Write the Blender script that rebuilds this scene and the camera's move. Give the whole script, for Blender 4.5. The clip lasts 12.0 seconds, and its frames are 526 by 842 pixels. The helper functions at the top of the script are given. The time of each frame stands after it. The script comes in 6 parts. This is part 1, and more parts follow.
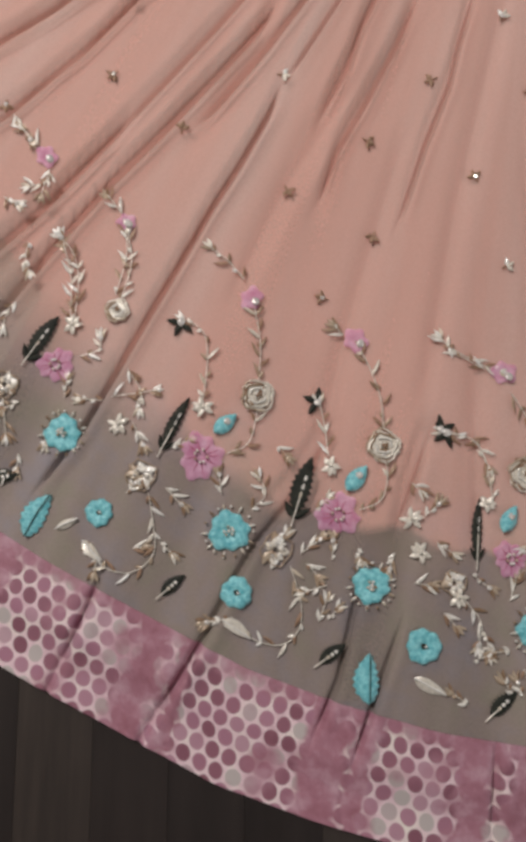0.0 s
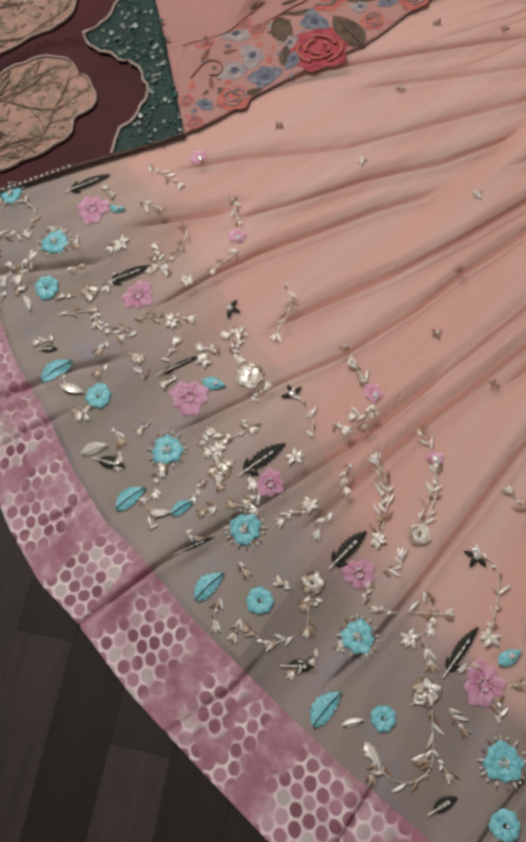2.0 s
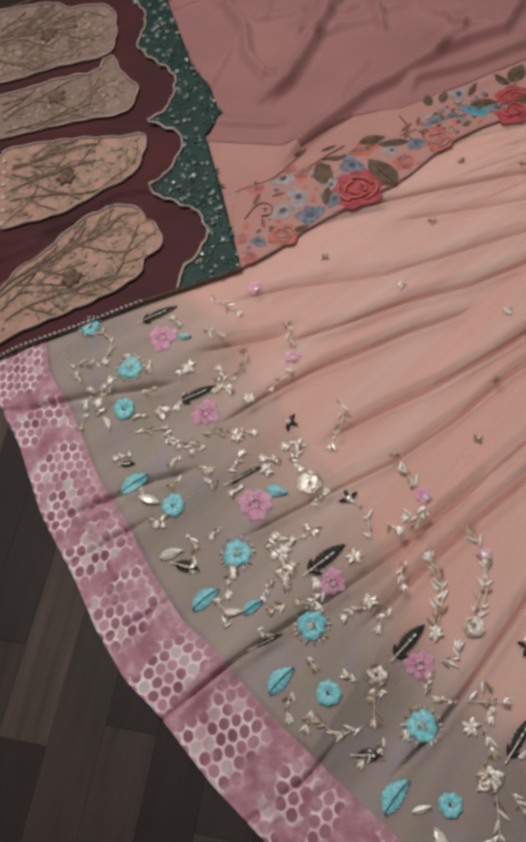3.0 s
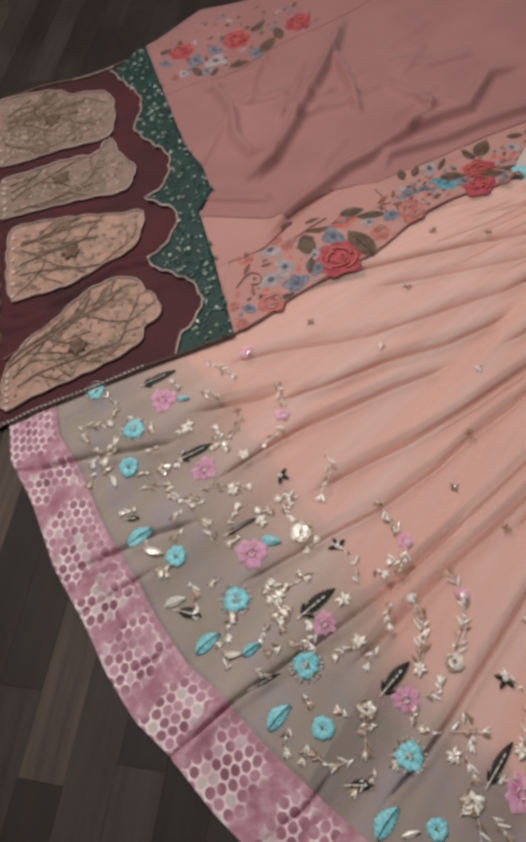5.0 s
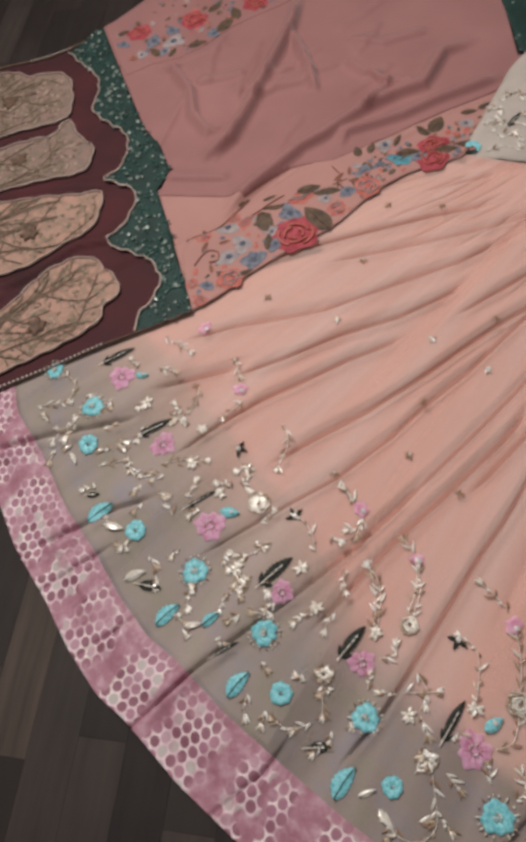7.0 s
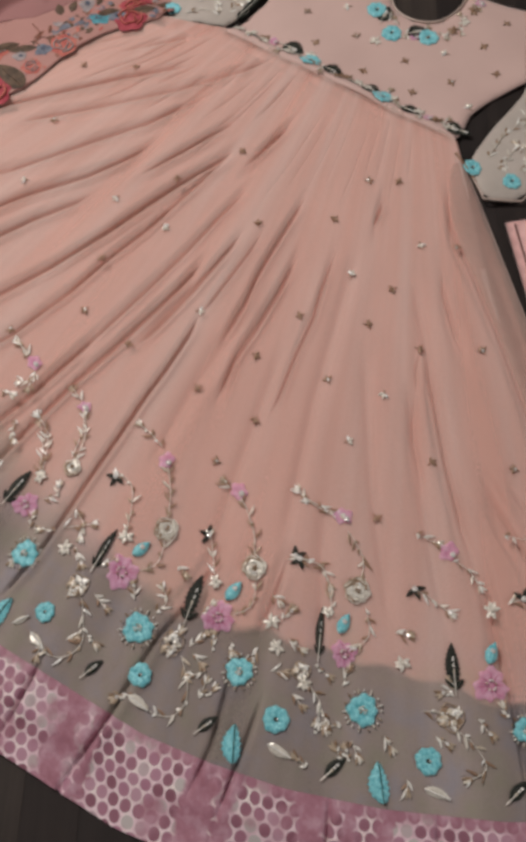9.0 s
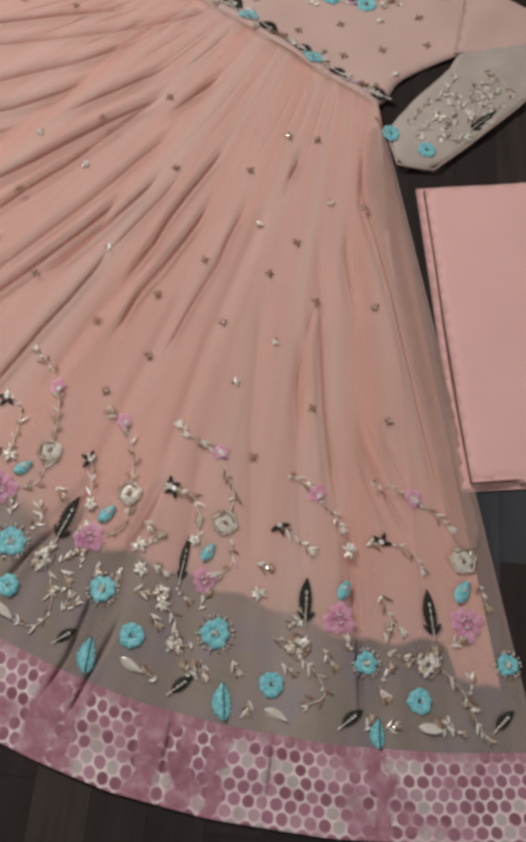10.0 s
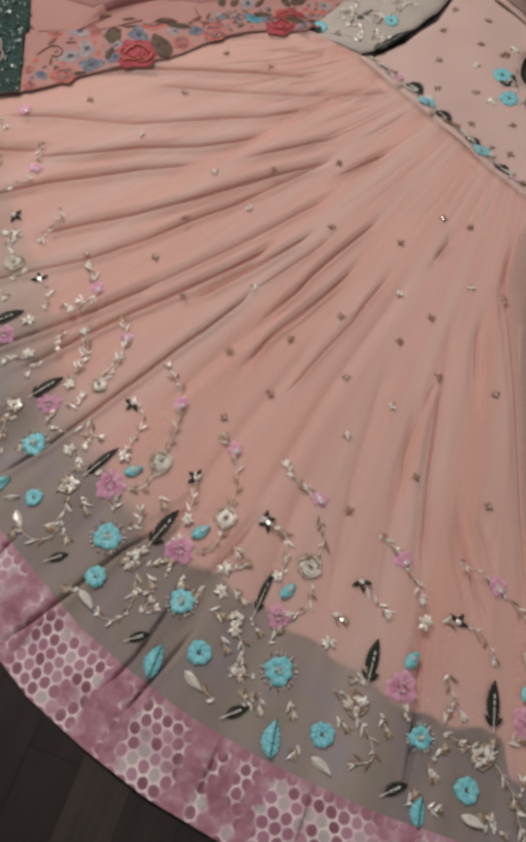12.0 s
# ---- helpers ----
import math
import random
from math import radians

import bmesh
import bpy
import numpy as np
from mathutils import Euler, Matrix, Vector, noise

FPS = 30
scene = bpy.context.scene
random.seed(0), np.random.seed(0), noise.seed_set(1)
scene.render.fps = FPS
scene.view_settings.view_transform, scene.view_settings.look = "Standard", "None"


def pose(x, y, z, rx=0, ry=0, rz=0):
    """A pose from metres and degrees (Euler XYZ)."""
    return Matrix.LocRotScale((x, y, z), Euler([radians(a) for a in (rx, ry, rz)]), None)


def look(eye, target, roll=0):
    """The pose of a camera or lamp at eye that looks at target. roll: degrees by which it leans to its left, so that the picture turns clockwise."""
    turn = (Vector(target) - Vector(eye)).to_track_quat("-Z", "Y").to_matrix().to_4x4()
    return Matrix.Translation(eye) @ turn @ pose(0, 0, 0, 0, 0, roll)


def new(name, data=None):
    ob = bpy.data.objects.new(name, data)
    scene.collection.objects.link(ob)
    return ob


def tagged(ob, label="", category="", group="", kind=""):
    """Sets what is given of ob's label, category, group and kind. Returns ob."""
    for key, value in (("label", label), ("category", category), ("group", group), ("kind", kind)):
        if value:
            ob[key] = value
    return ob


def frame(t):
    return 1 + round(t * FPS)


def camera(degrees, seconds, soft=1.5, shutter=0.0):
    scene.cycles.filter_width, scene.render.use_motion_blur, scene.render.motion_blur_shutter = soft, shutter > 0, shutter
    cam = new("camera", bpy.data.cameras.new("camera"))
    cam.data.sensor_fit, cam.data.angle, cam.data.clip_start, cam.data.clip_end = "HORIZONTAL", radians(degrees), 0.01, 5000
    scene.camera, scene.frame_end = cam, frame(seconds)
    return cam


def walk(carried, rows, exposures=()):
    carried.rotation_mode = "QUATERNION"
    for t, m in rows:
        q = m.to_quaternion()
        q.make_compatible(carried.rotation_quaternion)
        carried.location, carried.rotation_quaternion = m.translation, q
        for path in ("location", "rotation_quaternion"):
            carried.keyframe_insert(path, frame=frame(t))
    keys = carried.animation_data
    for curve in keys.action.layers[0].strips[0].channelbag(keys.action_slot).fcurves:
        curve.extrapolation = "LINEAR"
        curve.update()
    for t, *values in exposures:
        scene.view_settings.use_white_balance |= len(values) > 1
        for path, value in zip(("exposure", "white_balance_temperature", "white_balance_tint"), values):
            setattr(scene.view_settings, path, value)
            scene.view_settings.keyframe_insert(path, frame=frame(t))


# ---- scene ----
cam = camera(37.8, 12.0, soft=5.2)
PATH = [
    (0, (-0.033, -0.002, 0.699), (-0.057, 0.3, -1.278), -4.4),
    (0.5, (-0.069, 0.011, 0.718), (-0.2, 0.406, -1.239), -16.2),
    (1, (-0.122, 0.022, 0.734), (-0.318, 0.506, -1.197), -17.1),
    (1.5, (-0.163, 0.025, 0.771), (-0.46, 0.595, -1.123), -18.8),
    (2, (-0.204, 0.028, 0.825), (-0.572, 0.663, -1.036), -19.9),
    (2.5, (-0.223, 0.025, 0.88), (-0.663, 0.737, -0.936), -22.0),
    (3, (-0.208, 0.014, 0.925), (-0.709, 0.832, -0.83), -23.2),
    (3.5, (-0.189, 0.008, 0.956), (-0.701, 0.908, -0.755), -23.5),
    (3.7, (-0.179, 0.005, 0.969), (-0.66, 0.936, -0.734), -22.5),
    (5.3, (-0.174, -0.008, 1.012), (-0.715, 0.883, -0.695), -23.5),
    (5.5, (-0.19, -0.016, 1.012), (-0.759, 0.853, -0.697), -23.6),
    (6, (-0.211, -0.029, 1.012), (-0.817, 0.809, -0.7), -23.5),
    (6.5, (-0.19, -0.031, 1.006), (-0.748, 0.839, -0.706), -22.5),
    (7, (-0.139, -0.027, 0.997), (-0.602, 0.876, -0.726), -22.1),
    (7.2, (-0.125, -0.028, 0.994), (-0.541, 0.87, -0.744), -21.6),
    (8.8, (0.1, -0.096, 0.96), (-0.028, 0.672, -0.882), -9.1),
    (9, (0.123, -0.106, 0.956), (0.02, 0.643, -0.896), -6.5),
    (9.5, (0.193, -0.14, 0.953), (0.114, 0.555, -0.92), -1.9),
    (10, (0.254, -0.164, 0.965), (0.197, 0.545, -0.904), 1.3),
    (10.5, (0.28, -0.172, 0.983), (0.224, 0.612, -0.855), 4.5),
    (11, (0.279, -0.186, 1.005), (0.157, 0.685, -0.791), 3.9),
    (11.5, (0.261, -0.198, 1.01), (0.048, 0.667, -0.781), 1.9),
    (12, (0.216, -0.205, 0.992), (-0.064, 0.602, -0.817), 0.5),
]
walk(cam, [(t, look(eye, target, roll)) for t, eye, target, roll in PATH],
     [(0, 0.0), (1, -0.11), (2, -0.1), (2.5, -0.15), (3, -0.16), (3.5, -0.06), (5.5, 0.02), (6, -0.04), (6.5, 0.1), (7, 0.06), (9, -0.03), (10.5, 0.0), (12, -0.03)])

# ---- light ----
world = bpy.data.worlds.new("world")
scene.world = world
world.use_nodes = True
world.node_tree.nodes["Background"].inputs[0].default_value = (0.9, 0.93, 1.0, 1)
world.node_tree.nodes["Background"].inputs[1].default_value = 0.05


def area_lamp(name, eye, target, size, watts, colour):
    data = bpy.data.lights.new(name, "AREA")
    data.shape, data.size, data.size_y, data.energy, data.color = "RECTANGLE", size[0], size[1], watts, colour
    ob = new(name, data)
    ob.matrix_world = look(eye, target)
    return ob


area_lamp("ceiling_lamp_light", (-1.0, 1.25, 2.25), (-0.05, 0.4, 0), (0.55, 0.4), 46, (1.0, 0.94, 0.90))
# unseen cool fill lamp, added from the south-east to lift the right side
area_lamp("side_fill_light", (2.0, -0.9, 1.6), (0.1, 0.3, 0), (1.0, 1.2), 9, (0.93, 0.96, 1.0))


# ---- materials ----
def material(name, rough=0.7, metal=0.0, sheen=0.0, coat=0.0):
    m = bpy.data.materials.new(name)
    m.use_nodes = True
    b = m.node_tree.nodes["Principled BSDF"]
    b.inputs["Roughness"].default_value, b.inputs["Metallic"].default_value = rough, metal
    b.inputs["Sheen Weight"].default_value, b.inputs["Coat Weight"].default_value = sheen, coat
    return m, m.node_tree, b


def node(tree, kind, **sets):
    n = tree.nodes.new(kind)
    for k, v in sets.items():
        if k == "op":
            n.operation = v
        elif k == "dtype":
            n.data_type = v
        elif k == "blend":
            n.blend_type = v
        elif k == "feature":
            n.feature = v
        else:
            n.inputs[k].default_value = v
    return n


def ramp(tree, source, stops):
    r = tree.nodes.new("ShaderNodeValToRGB")
    while len(r.color_ramp.elements) < len(stops):
        r.color_ramp.elements.new(0.5)
    for e, (p, c) in zip(r.color_ramp.elements, stops):
        e.position, e.color = p, (*c, 1)
    tree.links.new(source, r.inputs[0])
    return r.outputs[0]


def mixed(tree, fac, a, b, blend="MIX"):
    n = tree.nodes.new("ShaderNodeMix")
    n.data_type, n.blend_type = "RGBA", blend
    for k, v in ((0, fac), (6, a), (7, b)):
        if isinstance(v, (int, float)):
            n.inputs[k].default_value = v
        elif isinstance(v, tuple):
            n.inputs[k].default_value = (*v, 1)
        else:
            tree.links.new(v, n.inputs[k])
    return n.outputs[2]


def coords(tree, kind="Object"):
    return tree.nodes.new("ShaderNodeTexCoord").outputs[kind]


def noise_fac(tree, scale, detail=3.0, rough=0.55, vector=None):
    n = node(tree, "ShaderNodeTexNoise", Scale=scale, Detail=detail, Roughness=rough)
    tree.links.new(vector or coords(tree), n.inputs["Vector"])
    return n.outputs["Fac"]


def bumped(tree, b, height, strength, distance=0.001):
    n = node(tree, "ShaderNodeBump", Strength=strength, Distance=distance)
    tree.links.new(height, n.inputs["Height"])
    tree.links.new(n.outputs[0], b.inputs["Normal"])


def plain(name, low, high, scale=25.0, rough=0.7, metal=0.0, sheen=0.0, coat=0.0, fine=900.0, relief=0.3):
    """A surface that wavers between two colours, with a fine grain."""
    m, tree, b = material(name, rough, metal, sheen, coat)
    colour = ramp(tree, noise_fac(tree, scale), [(0.3, low), (0.7, high)])
    tree.links.new(colour, b.inputs["Base Color"])
    bumped(tree, b, noise_fac(tree, fine, 2.0), relief, 0.0006)
    return m


def chiffon(name, low, high, rough=0.75, sheen=0.3):
    """Fine crinkled georgette: soft tone drift, crepe grain."""
    m, tree, b = material(name, rough, 0.0, sheen)
    drift = ramp(tree, noise_fac(tree, 7.0, 4.0), [(0.3, low), (0.7, high)])
    grain = ramp(tree, noise_fac(tree, 700.0, 2.0), [(0.3, (0.95, 0.95, 0.95)), (0.7, (1, 1, 1))])
    tree.links.new(mixed(tree, 1.0, drift, grain, "MULTIPLY"), b.inputs["Base Color"])
    bumped(tree, b, noise_fac(tree, 500.0, 3.0), 0.2, 0.0005)
    return m


def sheer(name, low, high, cover, scale=9.0):
    """Net: threads that cover a share of what lies below."""
    m, tree, b = material(name, 0.75, 0.0, 0.2)
    colour = ramp(tree, noise_fac(tree, scale, 4.0), [(0.3, low), (0.7, high)])
    tree.links.new(colour, b.inputs["Base Color"])
    clear = tree.nodes.new("ShaderNodeBsdfTransparent")
    mix = tree.nodes.new("ShaderNodeMixShader")
    amount = ramp(tree, noise_fac(tree, 14.0, 5.0), [(0.3, (cover - 0.06,) * 3), (0.7, (cover + 0.06,) * 3)])
    tree.links.new(amount, mix.inputs[0])
    tree.links.new(clear.outputs[0], mix.inputs[1])
    tree.links.new(b.outputs[0], mix.inputs[2])
    tree.links.new(mix.outputs[0], tree.nodes["Material Output"].inputs[0])
    return m


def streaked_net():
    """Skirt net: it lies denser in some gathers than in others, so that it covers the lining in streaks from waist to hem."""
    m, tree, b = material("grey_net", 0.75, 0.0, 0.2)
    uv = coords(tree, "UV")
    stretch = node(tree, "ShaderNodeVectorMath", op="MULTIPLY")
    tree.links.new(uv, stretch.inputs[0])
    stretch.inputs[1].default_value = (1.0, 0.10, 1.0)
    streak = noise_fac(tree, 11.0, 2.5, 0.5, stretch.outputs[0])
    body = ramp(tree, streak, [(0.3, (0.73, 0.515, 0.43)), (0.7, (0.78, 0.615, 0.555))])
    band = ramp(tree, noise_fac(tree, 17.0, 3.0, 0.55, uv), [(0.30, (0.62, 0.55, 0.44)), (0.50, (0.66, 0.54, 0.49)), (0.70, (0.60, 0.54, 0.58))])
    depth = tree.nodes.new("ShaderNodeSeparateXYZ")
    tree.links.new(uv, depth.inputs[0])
    warmth = ramp(tree, depth.outputs[1], [(0.20, (1, 1, 1)), (0.33, (0, 0, 0))])      # peach above colours in the warm bounce of the folds, grey towards the hem
    tree.links.new(mixed(tree, warmth, body, band), b.inputs["Base Color"])
    amount = ramp(tree, streak, [(0.32, (0.33, 0.33, 0.33)), (0.68, (0.56, 0.56, 0.56))])
    grain = ramp(tree, noise_fac(tree, 520.0, 2.0), [(0.3, (0.94, 0.94, 0.94)), (0.7, (1.05, 1.05, 1.05))])
    mix = tree.nodes.new("ShaderNodeMixShader")
    tree.links.new(mixed(tree, 1.0, amount, grain, "MULTIPLY"), mix.inputs[0])
    tree.links.new(tree.nodes.new("ShaderNodeBsdfTransparent").outputs[0], mix.inputs[1])
    tree.links.new(b.outputs[0], mix.inputs[2])
    tree.links.new(mix.outputs[0], tree.nodes["Material Output"].inputs[0])
    return m


def honeycomb_brocade():
    """Woven border: mauve spots in a pale six-sided lattice, worn away to plain mauve in places."""
    m, tree, b = material("honeycomb_brocade", 0.5, 0.0, 0.2)
    uv = coords(tree, "UV")
    wob = tree.nodes.new("ShaderNodeTexNoise")
    wob.inputs["Scale"].default_value = 22.0
    tree.links.new(uv, wob.inputs["Vector"])
    shift = node(tree, "ShaderNodeVectorMath", op="SCALE")
    tree.links.new(wob.outputs["Color"], shift.inputs[0])
    shift.inputs["Scale"].default_value = 0.006
    place = node(tree, "ShaderNodeVectorMath", op="ADD")
    tree.links.new(uv, place.inputs[0])
    tree.links.new(shift.outputs[0], place.inputs[1])
    step = 0.0166
    cells, ids = [], []
    for offset in (0.0, 0.5):
        sc = node(tree, "ShaderNodeVectorMath", op="MULTIPLY")
        tree.links.new(place.outputs[0], sc.inputs[0])
        sc.inputs[1].default_value = (1 / step, 1 / (step * 1.732), 0)
        ad = node(tree, "ShaderNodeVectorMath", op="ADD")
        tree.links.new(sc.outputs[0], ad.inputs[0])
        ad.inputs[1].default_value = (offset, offset, 0)
        fr = node(tree, "ShaderNodeVectorMath", op="FRACTION")
        tree.links.new(ad.outputs[0], fr.inputs[0])
        sb = node(tree, "ShaderNodeVectorMath", op="SUBTRACT")
        tree.links.new(fr.outputs[0], sb.inputs[0])
        sb.inputs[1].default_value = (0.5, 0.5, 0)
        st = node(tree, "ShaderNodeVectorMath", op="MULTIPLY")
        tree.links.new(sb.outputs[0], st.inputs[0])
        st.inputs[1].default_value = (1, 1.732, 0)
        ln = node(tree, "ShaderNodeVectorMath", op="LENGTH")
        tree.links.new(st.outputs[0], ln.inputs[0])
        cells.append(ln.outputs["Value"])
        fl = node(tree, "ShaderNodeVectorMath", op="FLOOR")
        tree.links.new(ad.outputs[0], fl.inputs[0])
        of = node(tree, "ShaderNodeVectorMath", op="ADD")
        tree.links.new(fl.outputs[0], of.inputs[0])
        of.inputs[1].default_value = (offset * 37.0, offset * 11.0, 0)
        wn = tree.nodes.new("ShaderNodeTexWhiteNoise")
        tree.links.new(of.outputs[0], wn.inputs["Vector"])
        ids.append(wn.outputs["Value"])
    low = node(tree, "ShaderNodeMath", op="MINIMUM")
    tree.links.new(cells[0], low.inputs[0])
    tree.links.new(cells[1], low.inputs[1])
    which = node(tree, "ShaderNodeMath", op="LESS_THAN")
    tree.links.new(cells[0], which.inputs[0])
    tree.links.new(cells[1], which.inputs[1])
    pick = node(tree, "ShaderNodeMix", dtype="FLOAT")
    tree.links.new(which.outputs[0], pick.inputs[0])
    tree.links.new(ids[1], pick.inputs[2])
    tree.links.new(ids[0], pick.inputs[3])
    spot = ramp(tree, low.outputs[0], [(0.395, (1, 1, 1)), (0.45, (0, 0, 0))])
    tone = ramp(tree, pick.outputs[0], [(0.0, (0.25, 0.095, 0.135)), (0.35, (0.34, 0.15, 0.205)), (0.62, (0.43, 0.205, 0.285)), (0.80, (0.54, 0.33, 0.40)), (0.87, (0.55, 0.49, 0.48))])
    ground = ramp(tree, noise_fac(tree, 30.0, 4.0, 0.6, uv), [(0.30, (0.90, 0.82, 0.76)), (0.52, (0.84, 0.64, 0.69)), (0.72, (0.60, 0.37, 0.44))])
    lattice = mixed(tree, spot, ground, tone)
    mauve = ramp(tree, noise_fac(tree, 45.0, 4.0, 0.6, uv), [(0.3, (0.34, 0.135, 0.18)), (0.5, (0.43, 0.20, 0.26)), (0.7, (0.58, 0.36, 0.43))])
    # plain mauve stretches along the border, with ragged sides
    part_xy = tree.nodes.new("ShaderNodeSeparateXYZ")
    tree.links.new(uv, part_xy.inputs[0])
    rag = node(tree, "ShaderNodeMath", op="MULTIPLY_ADD")
    tree.links.new(noise_fac(tree, 28.0, 3.0, 0.55, uv), rag.inputs[0])
    rag.inputs[1].default_value, rag.inputs[2].default_value = 0.07, -0.035
    slide = node(tree, "ShaderNodeMath", op="ADD")
    tree.links.new(part_xy.outputs[0], slide.inputs[0])
    tree.links.new(rag.outputs[0], slide.inputs[1])
    cover = None
    for at, half in ((0.126, 0.007), (0.172, 0.008), (0.247, 0.006), (0.29, 0.007), (0.345, 0.009), (0.392, 0.010), (0.452, 0.009), (0.485, 0.005), (0.512, 0.009), (0.597, 0.009), (0.616, 0.004), (0.688, 0.009),
                     (0.706, 0.006), (0.756, 0.009), (0.778, 0.006), (0.80, 0.006), (0.897, 0.006)):
        gap = node(tree, "ShaderNodeMath", op="SUBTRACT")
        tree.links.new(slide.outputs[0], gap.inputs[0])
        gap.inputs[1].default_value = at * 2.02
        size = node(tree, "ShaderNodeMath", op="ABSOLUTE")
        tree.links.new(gap.outputs[0], size.inputs[0])
        off = node(tree, "ShaderNodeMath", op="MULTIPLY_ADD")
        off.use_clamp = True
        tree.links.new(size.outputs[0], off.inputs[0])
        off.inputs[1].default_value, off.inputs[2].default_value = -1.6 / (half * 2.02), 2.2
        if cover is None:
            cover = off.outputs[0]
        else:
            top = node(tree, "ShaderNodeMath", op="MAXIMUM")
            tree.links.new(cover, top.inputs[0])
            tree.links.new(off.outputs[0], top.inputs[1])
            cover = top.outputs[0]
    patchy = ramp(tree, noise_fac(tree, 20.0, 3.0, 0.5, uv), [(0.52, (0, 0, 0)), (0.66, (0.85, 0.85, 0.85))])
    worn = node(tree, "ShaderNodeMath", op="MAXIMUM")
    tree.links.new(cover, worn.inputs[0])
    tree.links.new(patchy, worn.inputs[1])
    rise = node(tree, "ShaderNodeMath", op="MULTIPLY_ADD")
    tree.links.new(noise_fac(tree, 75.0, 2.0, 0.5, uv), rise.inputs[0])
    rise.inputs[1].default_value = 0.03
    tree.links.new(part_xy.outputs[1], rise.inputs[2])
    head = ramp(tree, rise.outputs[0], [(0.101, (0, 0, 0)), (0.112, (0.85, 0.85, 0.85))])
    both = node(tree, "ShaderNodeMath", op="MAXIMUM")
    tree.links.new(worn.outputs[0], both.inputs[0])
    tree.links.new(head, both.inputs[1])
    worn = both.outputs[0]
    tree.links.new(mixed(tree, worn, lattice, mauve), b.inputs["Base Color"])
    bumped(tree, b, spot, 0.25, 0.0006)
    return m


def spangled(name, ground, spot, scale=170.0, amount=0.16):
    """Cloth with small bright sequins worked into it."""
    m, tree, b = material(name, 0.6)
    v = node(tree, "ShaderNodeTexVoronoi", Scale=scale)
    tree.links.new(coords(tree), v.inputs["Vector"])
    keep = ramp(tree, v.outputs["Color"], [(1 - amount - 0.02, (0, 0, 0)), (1 - amount, (1, 1, 1))])
    disc = ramp(tree, v.outputs["Distance"], [(0.30, (1, 1, 1)), (0.36, (0, 0, 0))])
    mask = mixed(tree, 1.0, keep, disc, "MULTIPLY")
    base = ramp(tree, noise_fac(tree, 26.0, 5.0, 0.65), [(0.3, ground), (0.7, tuple(c * 2.6 for c in ground))])
    tree.links.new(mixed(tree, mask, base, spot), b.inputs["Base Color"])
    tree.links.new(ramp(tree, mask, [(0, (0.7, 0.7, 0.7)), (1, (0.25, 0.25, 0.25))]), b.inputs["Roughness"])
    bumped(tree, b, v.outputs["Distance"], 0.5, 0.001)
    return m


def woven_print(name, ground, tints, scale):
    """Small blotched print on a pale ground."""
    m, tree, b = material(name, 0.7, 0.0, 0.2)
    a = noise_fac(tree, scale, 5.0, 0.6)
    c = ramp(tree, a, [(0.40, ground), (0.50, tints[0]), (0.58, ground), (0.66, tints[1])])
    tree.links.new(mixed(tree, 0.75, ground, c), b.inputs["Base Color"])
    bumped(tree, b, noise_fac(tree, 420.0, 3.0), 0.4, 0.001)
    return m


def plank_wood(name, low, high):
    m, tree, b = material(name, 0.6)
    b.inputs["Specular IOR Level"].default_value = 0.25
    stretch = node(tree, "ShaderNodeVectorMath", op="MULTIPLY")
    tree.links.new(coords(tree), stretch.inputs[0])
    stretch.inputs[1].default_value = (1.0, 0.06, 1.0)
    info = tree.nodes.new("ShaderNodeObjectInfo")
    ofs = node(tree, "ShaderNodeVectorMath", op="ADD")
    tree.links.new(stretch.outputs[0], ofs.inputs[0])
    tree.links.new(info.outputs["Random"], ofs.inputs[1])
    grain = ramp(tree, noise_fac(tree, 60.0, 6.0, 0.65, ofs.outputs[0]), [(0.3, low), (0.7, high)])
    tone = ramp(tree, info.outputs["Random"], [(0.0, (0.85, 0.85, 0.87)), (1.0, (1.15, 1.13, 1.1))])
    smear = ramp(tree, noise_fac(tree, 5.0, 4.0), [(0.3, (0.8, 0.8, 0.8)), (0.7, (1.15, 1.12, 1.1))])
    c = mixed(tree, 1.0, grain, tone, "MULTIPLY")
    tree.links.new(mixed(tree, 1.0, c, smear, "MULTIPLY"), b.inputs["Base Color"])
    tree.links.new(ramp(tree, noise_fac(tree, 8.0, 4.0), [(0.3, (0.52,) * 3), (0.7, (0.68,) * 3)]), b.inputs["Roughness"])
    bumped(tree, b, noise_fac(tree, 90.0, 5.0, 0.6, ofs.outputs[0]), 0.15, 0.001)
    return m


def zari_thread():
    """Metal thread: each leaf or coil between shaded brown and light-catching silver, set by colour."""
    m, tree, b = material("silver_thread", 0.24, 0.15)
    tone = ramp(tree, tree.nodes.new("ShaderNodeNewGeometry").outputs["Random Per Island"],
                [(0.0, (0.30, 0.19, 0.115)), (0.22, (0.50, 0.38, 0.27)), (0.40, (0.78, 0.70, 0.57)), (0.62, (0.93, 0.89, 0.80)), (1.0, (1.0, 1.0, 0.97))])
    fray = ramp(tree, noise_fac(tree, 420.0, 2.0), [(0.3, (0.75, 0.75, 0.75)), (0.6, (1, 1, 1))])
    tree.links.new(mixed(tree, 1.0, tone, fray, "MULTIPLY"), b.inputs["Base Color"])
    bumped(tree, b, noise_fac(tree, 1200.0, 2.0), 0.4, 0.0005)
    return m


